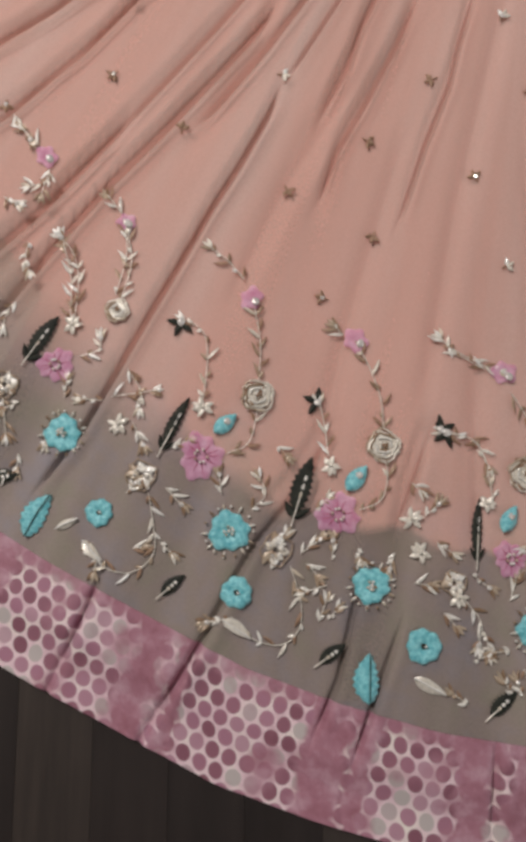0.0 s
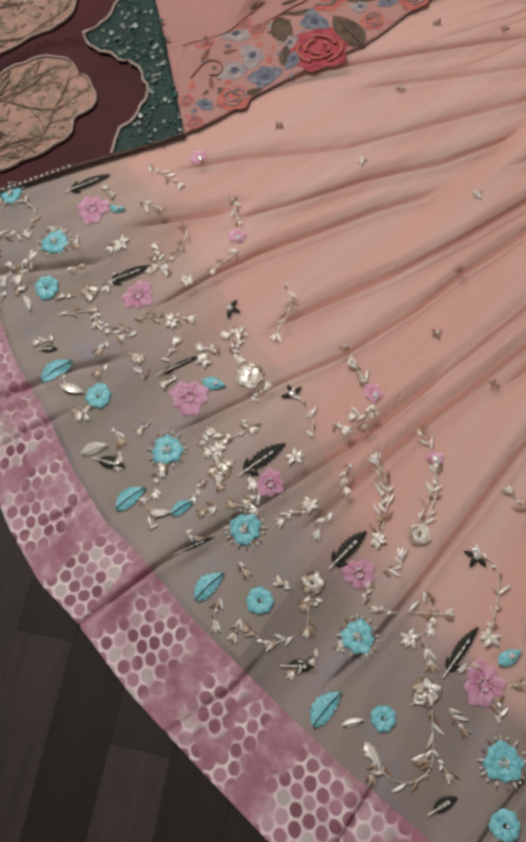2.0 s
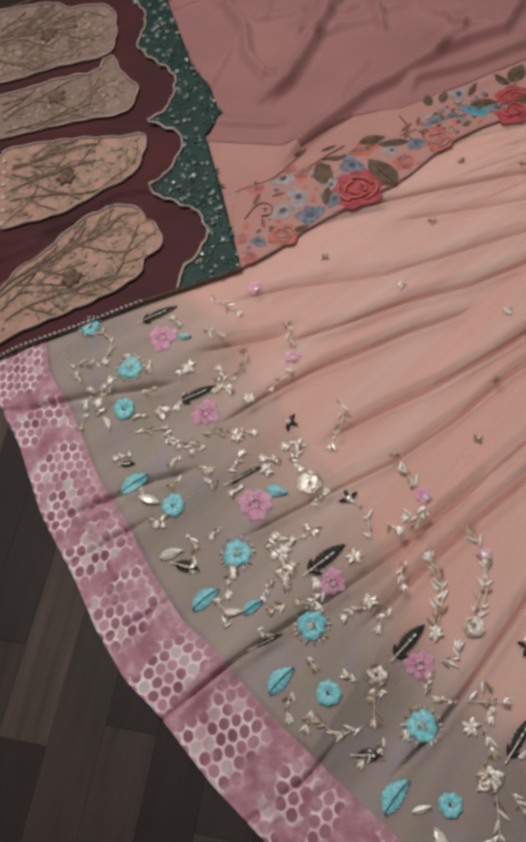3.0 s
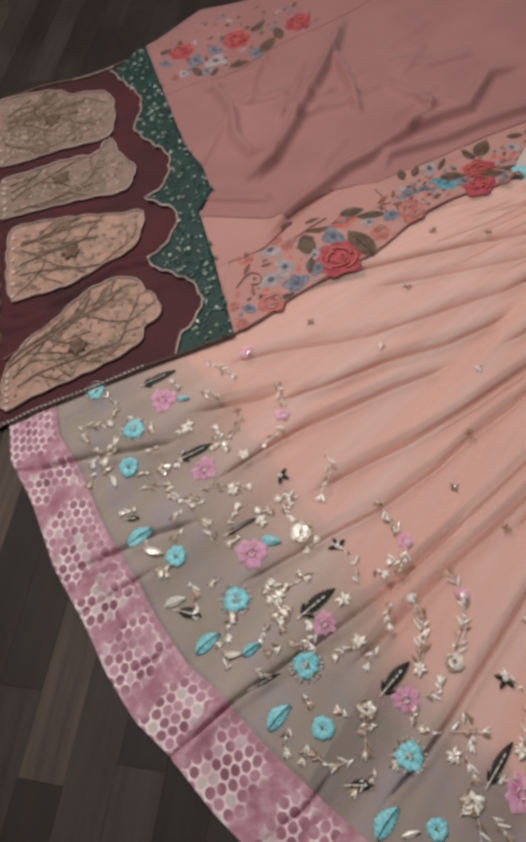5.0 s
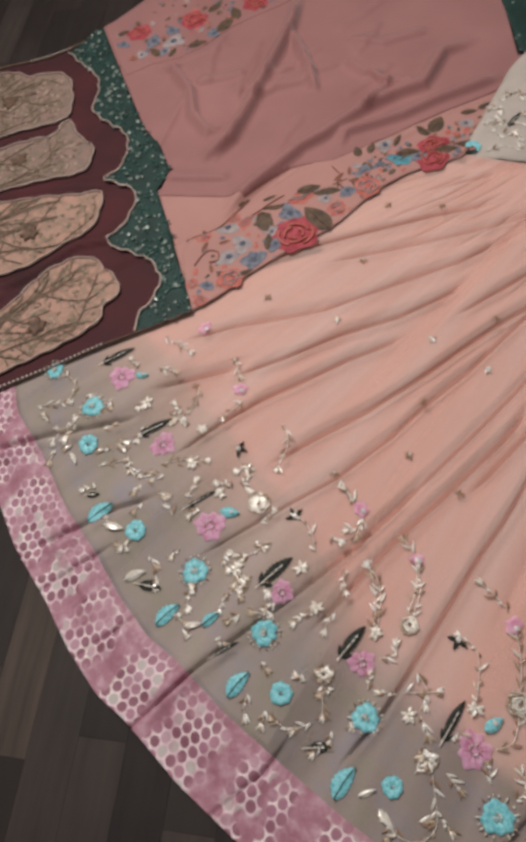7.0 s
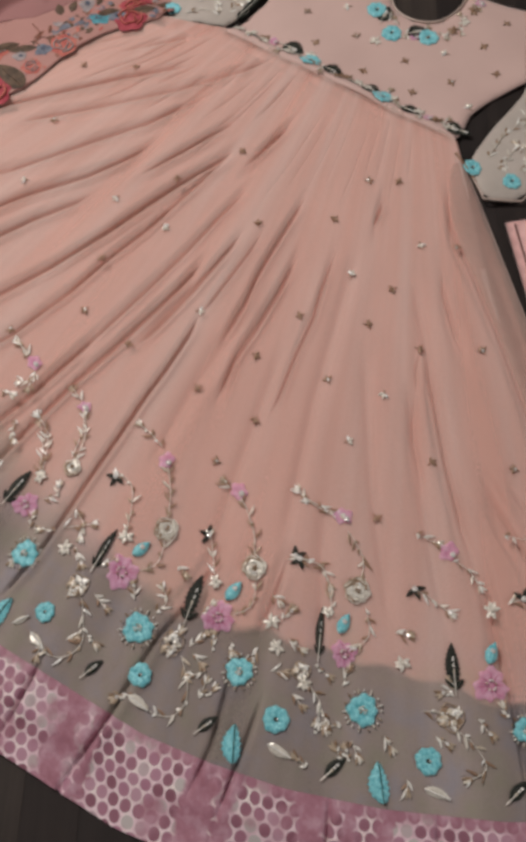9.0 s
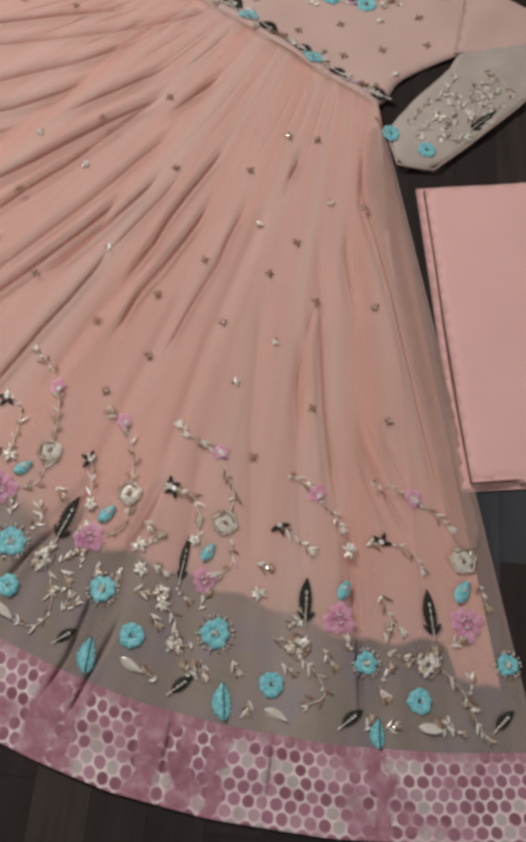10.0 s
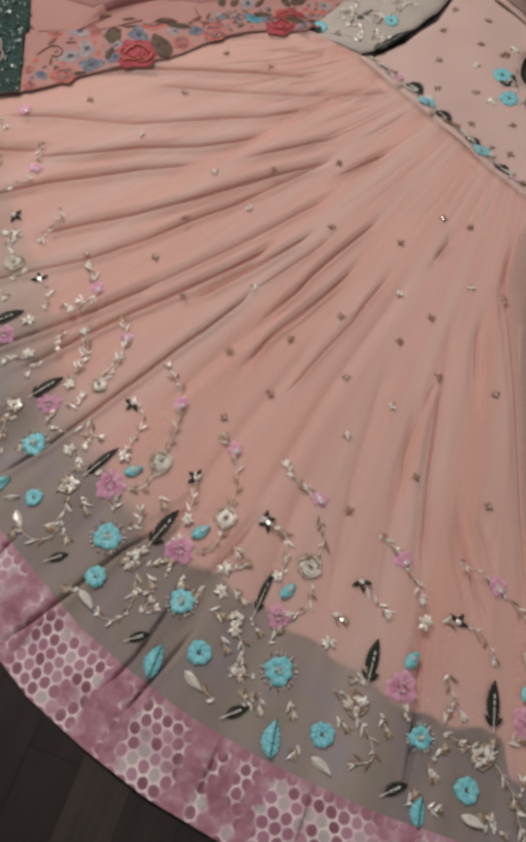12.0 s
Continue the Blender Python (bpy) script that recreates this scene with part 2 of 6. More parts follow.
def frayed_georgette():
    """Georgette whose cut edge is frayed thin on the overlapped side (u below a half) and clean on the open side."""
    m = chiffon("peach_georgette", (0.78, 0.412, 0.345), (0.86, 0.482, 0.41))
    tree = m.node_tree
    b = tree.nodes["Principled BSDF"]
    uv = coords(tree, "UV")
    xy = tree.nodes.new("ShaderNodeSeparateXYZ")
    tree.links.new(uv, xy.inputs[0])
    width = ramp(tree, xy.outputs[0], [(0.40, (0.16,) * 3), (0.60, (0.03,) * 3), (0.72, (0.008,) * 3)])
    left = node(tree, "ShaderNodeMath", op="SUBTRACT")
    left.inputs[0].default_value = 1.0
    tree.links.new(xy.outputs[1], left.inputs[1])
    share = node(tree, "ShaderNodeMath", op="DIVIDE")
    share.use_clamp = True
    tree.links.new(left.outputs[0], share.inputs[0])
    tree.links.new(width, share.inputs[1])
    mix = tree.nodes.new("ShaderNodeMixShader")
    tree.links.new(share.outputs[0], mix.inputs[0])
    tree.links.new(tree.nodes.new("ShaderNodeBsdfTransparent").outputs[0], mix.inputs[1])
    tree.links.new(b.outputs[0], mix.inputs[2])
    tree.links.new(mix.outputs[0], tree.nodes["Material Output"].inputs[0])
    return m


LINING_CLOTH = frayed_georgette()
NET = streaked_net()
UNDER_NET = sheer("beige_net", (0.54, 0.50, 0.40), (0.64, 0.59, 0.48), 0.28)
TURNED_NET = sheer("taupe_net", (0.56, 0.38, 0.32), (0.64, 0.44, 0.375), 0.45)
BROCADE = honeycomb_brocade()
BODICE = chiffon("pale_pink_silk", (0.62, 0.43, 0.385), (0.68, 0.48, 0.43))
SLEEVE = plain("grey_lined_net", (0.44, 0.39, 0.345), (0.54, 0.475, 0.425), 18.0, 0.75, sheen=0.2)
PINK = chiffon("pink_chiffon", (0.315, 0.139, 0.133), (0.37, 0.168, 0.160), 0.72, 0.3)
PINK_SINGLE = chiffon("peach_pink_chiffon", (0.44, 0.222, 0.194), (0.50, 0.255, 0.222))
FOLDED = chiffon("pink_crepe", (0.84, 0.50, 0.475), (0.88, 0.53, 0.505))
MAROON = chiffon("maroon_crepe", (0.036, 0.004, 0.0065), (0.078, 0.0085, 0.0135), 0.8, 0.06)
GREEN = spangled("green_sequin_cloth", (0.004, 0.019, 0.016), (0.22, 0.28, 0.24), 120.0, 0.18)
PANEL = woven_print("beige_print", (0.46, 0.265, 0.205), ((0.25, 0.18, 0.125), (0.34, 0.25, 0.18)), 34.0)
PANEL_GREY = woven_print("grey_beige_print", (0.29, 0.185, 0.152), ((0.19, 0.145, 0.115), (0.29, 0.22, 0.18)), 34.0)
OLIVE = woven_print("olive_print", (0.165, 0.122, 0.082), ((0.095, 0.072, 0.05), (0.20, 0.15, 0.10)), 30.0)
OLD_ROSE = chiffon("old_rose_cloth", (0.22, 0.118, 0.095), (0.29, 0.16, 0.125))
TURQUOISE = plain("turquoise_thread", (0.07, 0.42, 0.50), (0.34, 0.80, 0.85), 260.0, 0.35, sheen=0.4, fine=800.0, relief=1.0)
PINK_THREAD = sheer("pink_organza", (0.74, 0.26, 0.48), (0.98, 0.60, 0.82), 0.62, 110.0)
ROSE_THREAD = plain("rose_thread", (0.36, 0.08, 0.16), (0.55, 0.17, 0.28), 120.0, 0.5)
DARK_LEAF = plain("bottle_green_thread", (0.006, 0.008, 0.005), (0.022, 0.026, 0.017), 140.0, 0.75, fine=1000.0, relief=0.6)
SILVER = zari_thread()
# dull brown thread; on the vines it also paints leaves that lie in shade
DULL_SHADED = plain("dull_and_shaded_thread", (0.26, 0.15, 0.09), (0.42, 0.28, 0.19), 160.0, 0.5, 0.3, fine=1200.0, relief=0.5)
SEQUIN = plain("clear_sequin", (0.86, 0.82, 0.77), (0.98, 0.96, 0.93), 60.0, 0.22, 0.4, relief=0.05)
PALE_GREEN = plain("pale_green_sequin", (0.10, 0.155, 0.135), (0.42, 0.48, 0.43), 90.0, 0.3, 0.3)
PALE_CORD = plain("pale_cord", (0.46, 0.36, 0.31), (0.62, 0.50, 0.44), 200.0, 0.5, 0.2)
BROWN_THREAD = plain("brown_thread", (0.085, 0.05, 0.032), (0.17, 0.10, 0.065), 120.0, 0.65)
TWIG = plain("taupe_thread", (0.13, 0.085, 0.06), (0.27, 0.19, 0.135), 120.0, 0.65)
TWIG_LEAF = plain("olive_brown_thread", (0.15, 0.115, 0.07), (0.32, 0.25, 0.17), 120.0, 0.65)
OLIVE_DARK = plain("dark_olive_thread", (0.075, 0.062, 0.035), (0.15, 0.125, 0.07), 120.0, 0.7)
GREEN_THREAD = plain("teal_green_thread", (0.008, 0.045, 0.038), (0.03, 0.11, 0.09), 140.0, 0.4)
RUST_PRINT = plain("rust_print", (0.20, 0.075, 0.05), (0.36, 0.15, 0.10), 90.0, 0.7)
INK_BLUE = plain("dark_blue_print", (0.045, 0.055, 0.09), (0.10, 0.115, 0.16), 130.0, 0.7)
PANEL_PALE = plain("pale_beige_thread", (0.36, 0.26, 0.20), (0.46, 0.34, 0.27), 140.0, 0.7)
SERGED = plain("brown_serging", (0.13, 0.055, 0.045), (0.24, 0.11, 0.09), 200.0, 0.7)
ROSE_PRINT = plain("red_print", (0.27, 0.020, 0.04), (0.50, 0.085, 0.105), 90.0, 0.7)
CORAL_PRINT = plain("coral_print", (0.44, 0.085, 0.07), (0.58, 0.20, 0.15), 90.0, 0.7)
BLUE_PRINT = plain("blue_print", (0.075, 0.09, 0.135), (0.25, 0.26, 0.30), 130.0, 0.7)
PALE_PRINT = plain("pale_print", (0.25, 0.225, 0.235), (0.44, 0.36, 0.35), 90.0, 0.7)
LEAF_PRINT = plain("brown_leaf_print", (0.055, 0.035, 0.022), (0.16, 0.10, 0.062), 90.0, 0.7)
TEAL_PRINT = plain("teal_print", (0.05, 0.20, 0.24), (0.12, 0.38, 0.46), 90.0, 0.7)
WOOD = plank_wood("dark_stained_oak", (0.021, 0.0165, 0.0155), (0.032, 0.025, 0.0235))
WOOD_LIGHT = plank_wood("faded_oak", (0.052, 0.040, 0.033), (0.104, 0.079, 0.064))
WOOD_DULL = plank_wood("worn_oak", (0.036, 0.029, 0.026), (0.062, 0.049, 0.042))
# same oak with a bluish reflection mixed into its colour
WOOD_BLUE_SHEEN = plank_wood("oak_with_blue_sheen", (0.036, 0.040, 0.047), (0.058, 0.065, 0.075))
JOINT = plain("dark_joint", (0.022, 0.017, 0.016), (0.030, 0.024, 0.022), 20.0, 0.8)
WALL = plain("cream_wall_paint", (0.46, 0.42, 0.38), (0.50, 0.455, 0.41), 3.0, 0.85, fine=120.0, relief=0.1)
CEILING = plain("white_ceiling_paint", (0.74, 0.72, 0.69), (0.78, 0.76, 0.73), 3.0, 0.9, fine=120.0, relief=0.1)


# ---- mesh helpers ----
from mathutils import geometry


class Shape:
    """Vertices and faces that are gathered piece by piece; z is the height over the cloth below."""

    def __init__(self):
        self.v, self.f = [], []

    def dome(self, cx, cy, rx, ry, h, turn=0.0, n=10, base=0.0):
        k = len(self.v)
        c, s = math.cos(turn), math.sin(turn)
        for r, z in ((1.0, 0.0), (0.8, 0.75), (0.4, 1.0)):
            for i in range(n):
                a = 2 * math.pi * i / n
                x, y = r * rx * math.cos(a), r * ry * math.sin(a)
                self.v.append((cx + c * x - s * y, cy + s * x + c * y, base + z * h))
        for j in range(2):
            for i in range(n):
                a, b = k + j * n + i, k + j * n + (i + 1) % n
                self.f.append((a, b, b + n, a + n))
        self.f.append(tuple(k + 2 * n + i for i in range(n)))

    def disc(self, cx, cy, r, lobes, depth, h, phase=0.0, ragged=0.05, seg=40):
        """A stitched round flower: lobed rim, raised ring, sunk middle."""
        k = len(self.v)
        rings = ((1.0, 0.0), (0.95, 0.6), (0.78, 1.0), (0.55, 0.92), (0.36, 0.8), (0.22, 0.35), (0.08, 0.2))
        for q, z in rings:
            for i in range(seg):
                a = 2 * math.pi * i / seg
                cut = depth * (0.5 - 0.5 * math.cos(lobes * a + phase)) * min(1.0, q * 1.3)
                rr = r * q * (1 - cut + ragged * math.sin(i * 12.9898 + phase * 7.1) * q)
                self.v.append((cx + rr * math.cos(a), cy + rr * math.sin(a), z * h * (1 - 0.14 * (0.5 - 0.5 * math.cos(lobes * a + phase)))))
        for j in range(len(rings) - 1):
            for i in range(seg):
                a, b = k + j * seg + i, k + j * seg + (i + 1) % seg
                self.f.append((a, b, b + seg, a + seg))
        self.f.append(tuple(k + (len(rings) - 1) * seg + i for i in range(seg)))

    def bead(self, x, y, z, r):
        k = len(self.v)
        self.v.append((x, y, z - r))
        for zz, rr in ((-0.5, 0.87), (0.5, 0.87)):
            for i in range(6):
                a = math.pi * i / 3
                self.v.append((x + r * rr * math.cos(a), y + r * rr * math.sin(a), z + zz * r))
        self.v.append((x, y, z + r))
        for i in range(6):
            j = (i + 1) % 6
            self.f += [(k, k + 1 + j, k + 1 + i), (k + 1 + i, k + 1 + j, k + 7 + j, k + 7 + i), (k + 7 + i, k + 7 + j, k + 13)]

    def zari(self, bx, by, tx, ty, w, h, base=0.0, n=5):
        """A flat metal-thread leaf that leans a little to one side."""
        self.leaf(bx, by, tx, ty, w, h, base, n, 0.0, 0.06 * math.sin(bx * 1711.0), 0.42 * math.sin(bx * 913.0 + by * 571.0 + tx * 337.0))

    def spangle(self, x, y, r, base=0.002):
        """A thin round sequin, sewn on at a slant."""
        k, n = len(self.v), 10
        sx, sy = 0.30 * math.sin(x * 733.0 + 1.0), 0.30 * math.sin(y * 911.0 + 2.0)
        for q, z in ((1.0, -0.0006), (1.0, 0.0), (0.3, -0.0001)):
            for i in range(n):
                a = 2 * math.pi * i / n
                px, py = q * r * math.cos(a), q * r * math.sin(a)
                self.v.append((x + px, y + py, base + 0.3 * r + sx * px + sy * py + z))
        for j in range(2):
            for i in range(n):
                a, b = k + j * n + i, k + j * n + (i + 1) % n
                self.f.append((a, b, b + n, a + n))
        self.f.append(tuple(k + 2 * n + i for i in range(n)))

    def leaf(self, bx, by, tx, ty, w, h, base=0.0, n=8, teeth=0.0, bend=0.0, tilt=0.0):
        """A leaf from its foot to its tip, raised along the midrib."""
        k = len(self.v)
        dx, dy = tx - bx, ty - by
        ln = math.hypot(dx, dy) or 1e-6
        px, py = -dy / ln, dx / ln
        for i in range(n + 1):
            t = i / n
            wide = w * (math.sin(math.pi * t ** 0.8) ** 0.75 if 0 < t < 1 else 0.04)
            wide *= 1 + teeth * (1 if i % 2 else -1)
            off = bend * math.sin(math.pi * t) * ln
            x, y = bx + dx * t + px * off, by + dy * t + py * off
            for q, z in ((-1, 0.0), (-0.55, 0.8), (0, 1.0), (0.55, 0.8), (1, 0.0)):
                self.v.append((x + px * wide * q / 2, y + py * wide * q / 2, base + z * h * (1 - abs(tilt)) + (tilt * q + abs(tilt)) * wide / 2))
        for i in range(n):
            for j in range(4):
                a = k + i * 5 + j
                self.f.append((a, a + 1, a + 6, a + 5))

    def tube(self, pts, r, base=0.0, n=5, closed=False):
        pts = [Vector((p[0], p[1], 0)) for p in pts]
        k, m = len(self.v), len(pts)
        for i, p in enumerate(pts):
            a = pts[i - 1] if (i or closed) else p
            b = pts[(i + 1) % m] if (i < m - 1 or closed) else p
            d = (b - a)
            d = d.normalized() if d.length > 1e-9 else Vector((1, 0, 0))
            for j in range(n):
                g = 2 * math.pi * j / n
                self.v.append((p.x - d.y * r * math.cos(g), p.y + d.x * r * math.cos(g), base + r + r * math.sin(g)))
        for i in range(m if closed else m - 1):
            i2 = (i + 1) % m
            for j in range(n):
                j2 = (j + 1) % n
                self.f.append((k + i * n + j, k + i * n + j2, k + i2 * n + j2, k + i2 * n + j))


def mesh_object(name, verts, faces, mat, parent=None, label="", smooth=True):
    me = bpy.data.meshes.new(name)
    me.from_pydata(verts, [], faces)
    me.materials.append(mat)
    if smooth:
        me.polygons.foreach_set("use_smooth", [True] * len(me.polygons))
    me.update()
    ob = new(name, me)
    if parent:
        ob.parent = parent
        ob.matrix_parent_inverse = Matrix.Translation(-HOME[parent.name]) if parent.name in HOME else Matrix()
    if label:
        tagged(ob, label)
    return ob


HOME = {}


def thing(name, at, label, category, group="", kind=""):
    ob = new(name)
    ob.empty_display_size = 0.05
    ob.location = at
    HOME[ob.name] = Vector(at)
    return tagged(ob, label, category, group, kind)


def draped(name, shape, mat, parent, ground, label="", lift=0.001):
    """A gathered shape laid on the cloth whose height ground() gives."""
    a = np.array(shape.v)
    a[:, 2] += ground(a[:, 0], a[:, 1]) + lift
    return mesh_object(name, a.tolist(), shape.f, mat, parent, label)


def rounded(poly, times=2, closed=True):
    for _ in range(times):
        out = [] if closed else [poly[0]]
        m = len(poly)
        for i in range(m if closed else m - 1):
            (ax, ay), (bx, by) = poly[i], poly[(i + 1) % m]
            out += [(0.75 * ax + 0.25 * bx, 0.75 * ay + 0.25 * by), (0.25 * ax + 0.75 * bx, 0.25 * ay + 0.75 * by)]
        poly = out if closed else out + [poly[-1]]
    return poly


def dense(poly, step, closed=True):
    out, m = [], len(poly)
    for i in range(m if closed else m - 1):
        a, b = Vector(poly[i]), Vector(poly[(i + 1) % m])
        k = max(1, int((b - a).length / step))
        out += [tuple(a.lerp(b, j / k)) for j in range(k)]
    return out if closed else out + [tuple(poly[-1])]


def inside(x, y, poly):
    p = np.array(poly)
    q = np.roll(p, -1, 0)
    hit = np.zeros(np.shape(x), bool)
    for (ax, ay), (bx, by) in zip(p, q):
        if ay != by:
            hit ^= ((ay > y) != (by > y)) & (x < (bx - ax) * (y - ay) / (by - ay) + ax)
    return hit


def cloth(name, poly, mat, parent, height, label="", step=0.008, thick=0.0015, roll=0.0, drop=0.0):
    """A piece of cloth of the given outline, at the given height, with a turned edge."""
    rim = dense(poly, step)
    p = np.array(rim)
    gx, gy = np.meshgrid(np.arange(p[:, 0].min(), p[:, 0].max(), step), np.arange(p[:, 1].min(), p[:, 1].max(), step))
    gx = gx + (np.arange(gx.shape[0]) % 2)[:, None] * step / 2
    gx, gy = gx.ravel(), gy.ravel()
    ok = inside(gx, gy, poly)
    gx, gy = gx[ok], gy[ok]
    far = np.ones(len(gx), bool)
    for x, y in rim:
        far &= (gx - x) ** 2 + (gy - y) ** 2 > (0.55 * step) ** 2
    pts = [Vector(q) for q in rim] + [Vector(q) for q in zip(gx[far], gy[far])]
    m = len(rim)
    vs, _, fs, *_ = geometry.delaunay_2d_cdt(pts, [(i, (i + 1) % m) for i in range(m)], [], 1, 1e-6)
    a = np.array([(v[0], v[1]) for v in vs])
    z = height(a[:, 0], a[:, 1])
    if roll:
        gap = np.full(len(a), 9.0)
        for x, y in dense(poly, step * 0.5):
            gap = np.minimum(gap, np.hypot(a[:, 0] - x, a[:, 1] - y))
        e = np.clip(gap / roll, 0, 1)
        z = z - drop * (1 - np.sqrt(1 - (1 - e) ** 2))
    verts = [(x, y, h) for (x, y), h in zip(a, z)]
    k = len(verts)
    faces = [tuple(f) for f in fs]
    verts += [(verts[i][0], verts[i][1], verts[i][2] - thick) for i in range(m)]
    faces += [(i, k + i, k + (i + 1) % m, (i + 1) % m) for i in range(m)]
    return mesh_object(name, verts, faces, mat, parent, label)


# ---- room ----
def box(name, lo, hi, mat, label="", kind="structure"):
    (a, b, c), (d, e, f) = lo, hi
    v = [(a, b, c), (d, b, c), (d, e, c), (a, e, c), (a, b, f), (d, b, f), (d, e, f), (a, e, f)]
    fs = [(0, 3, 2, 1), (4, 5, 6, 7), (0, 1, 5, 4), (1, 2, 6, 5), (2, 3, 7, 6), (3, 0, 4, 7)]
    ob = mesh_object(name, v, fs, mat, None, label, smooth=False)
    return tagged(ob, kind=kind)


floor = tagged(box("floor", (-2.6, -2.2, -0.06), (2.4, 3.2, -0.004), JOINT), "dark brown wooden strip floor with faded strips", "floor", kind="structure")
tagged(box("wall_west", (-2.7, -2.3, -0.06), (-2.6, 3.3, 2.7), WALL), "plain cream painted wall", "wall")
tagged(box("wall_east", (2.4, -2.3, -0.06), (2.5, 3.3, 2.7), WALL), "plain cream painted wall", "wall")
tagged(box("wall_south", (-2.6, -2.3, -0.06), (2.4, -2.2, 2.7), WALL), "plain cream painted wall", "wall")
tagged(box("wall_north", (-2.6, 3.2, -0.06), (2.4, 3.3, 2.7), WALL), "plain cream painted wall", "wall")
tagged(box("ceiling", (-2.7, -2.3, 2.7), (2.5, 3.3, 2.8), CEILING), "plain white ceiling", "ceiling")


# ---- gown: the shape of the skirt ----
HEM = [(-1.0, 0.62), (-0.95, 0.55), (-0.906, 0.501), (-0.884, 0.442), (-0.821, 0.372), (-0.753, 0.274), (-0.678, 0.196), (-0.629, 0.136), (-0.573, 0.082),
       (-0.523, 0.053), (-0.444, -0.008), (-0.347, -0.068), (-0.271, -0.113), (-0.178, -0.160), (-0.082, -0.210), (0.002, -0.238), (0.097, -0.263),
       (0.211, -0.279), (0.35, -0.285), (0.48, -0.278), (0.605, -0.262)]
WAIST = [(-0.16, 1.02), (-0.06, 0.99), (-0.007, 0.977), (0.129, 0.891), (0.268, 0.80), (0.35, 0.745), (0.366, 0.70)]


def along(points, s, soft=0):
    p = np.array(points)
    d = np.r_[0, np.cumsum(np.linalg.norm(np.diff(p, axis=0), axis=1))]
    fine = np.linspace(0, 1, 1201)
    xy = np.c_[np.interp(fine, d / d[-1], p[:, 0]), np.interp(fine, d / d[-1], p[:, 1])]
    if soft:
        k = np.ones(soft) / soft
        mid = np.c_[np.convolve(xy[:, 0], k, "same"), np.convolve(xy[:, 1], k, "same")]
        xy[soft:-soft] = mid[soft:-soft]
    return np.c_[np.interp(s, fine, xy[:, 0]), np.interp(s, fine, xy[:, 1])]


# folds: depth, half width and course over the floor, all in metres
FOLDS = []


def fold(depth, half, *course):
    FOLDS.append((depth, half, *(course if course[0][1] < course[-1][1] else course[::-1])))


# long creases, from the overlapped side round to the open side
fold(0.006, 0.0050, (-0.192, 0.926), (-0.097, 0.951), (-0.043, 0.960))
fold(0.010, 0.0055, (-0.430, 0.785), (-0.401, 0.805), (-0.330, 0.825), (-0.250, 0.849), (-0.174, 0.872), (-0.061, 0.895))
fold(0.008, 0.0042, (-0.343, 0.778), (-0.273, 0.795), (-0.188, 0.815), (-0.110, 0.836), (-0.030, 0.862), (0.020, 0.881), (0.078, 0.914))
fold(0.008, 0.0050, (-0.557, 0.625), (-0.469, 0.654), (-0.332, 0.686), (-0.249, 0.722), (-0.194, 0.747), (-0.130, 0.776), (-0.075, 0.807), (-0.022, 0.839))
fold(0.011, 0.0062, (-0.600, 0.534), (-0.490, 0.567), (-0.440, 0.585))
fold(0.011, 0.0050, (-0.468, 0.560), (-0.387, 0.594), (-0.300, 0.638), (-0.214, 0.673), (-0.150, 0.709), (-0.110, 0.738))
fold(0.010, 0.0042, (-0.137, 0.670), (-0.063, 0.721), (-0.025, 0.750), (0.018, 0.780))
fold(0.010, 0.0050, (-0.535, 0.420), (-0.474, 0.474), (-0.414, 0.517), (-0.353, 0.552), (-0.284, 0.595), (-0.230, 0.622), (-0.191, 0.644))
fold(0.011, 0.0052, (-0.388, 0.415), (-0.318, 0.462), (-0.250, 0.505), (-0.164, 0.573), (-0.116, 0.616), (-0.068, 0.656), (-0.018, 0.693), (0.020, 0.725))
fold(0.008, 0.0038, (-0.475, 0.267), (-0.409, 0.315), (-0.347, 0.357), (-0.286, 0.397), (-0.214, 0.464), (-0.163, 0.522), (-0.110, 0.574), (-0.060, 0.634), (-0.017, 0.683), (0.013, 0.711))
fold(0.009, 0.0040, (0.024, 0.686), (0.061, 0.725), (0.107, 0.776))
fold(0.011, 0.0044, (-0.516, 0.048), (-0.443, 0.127), (-0.407, 0.160), (-0.345, 0.212), (-0.290, 0.264), (-0.249, 0.303), (-0.205, 0.352), (-0.162, 0.402))
fold(0.006, 0.0036, (-0.190, 0.370), (-0.130, 0.440), (-0.092, 0.485), (-0.047, 0.540), (-0.007, 0.595), (0.043, 0.655))
fold(0.012, 0.0046, (-0.300, 0.185), (-0.274, 0.218), (-0.237, 0.266), (-0.185, 0.330), (-0.142, 0.376), (-0.095, 0.429), (-0.055, 0.475), (-0.021, 0.522))
fold(0.009, 0.0042, (-0.115, 0.377), (-0.080, 0.415), (-0.037, 0.468), (0.000, 0.520), (0.036, 0.573))
fold(0.010, 0.0040, (-0.254, 0.027), (-0.204, 0.095), (-0.177, 0.143), (-0.150, 0.193), (-0.118, 0.250), (-0.090, 0.302), (-0.063, 0.346), (-0.038, 0.393), (-0.021, 0.435))
fold(0.005, 0.0034, (-0.030, 0.415), (0.010, 0.480), (0.041, 0.531), (0.067, 0.580))
fold(0.007, 0.0036, (0.005, 0.378), (0.040, 0.447), (0.053, 0.488), (0.079, 0.543), (0.106, 0.597), (0.126, 0.638))
fold(0.008, 0.0036, (0.008, 0.299), (0.029, 0.360), (0.061, 0.418), (0.086, 0.468), (0.115, 0.532))
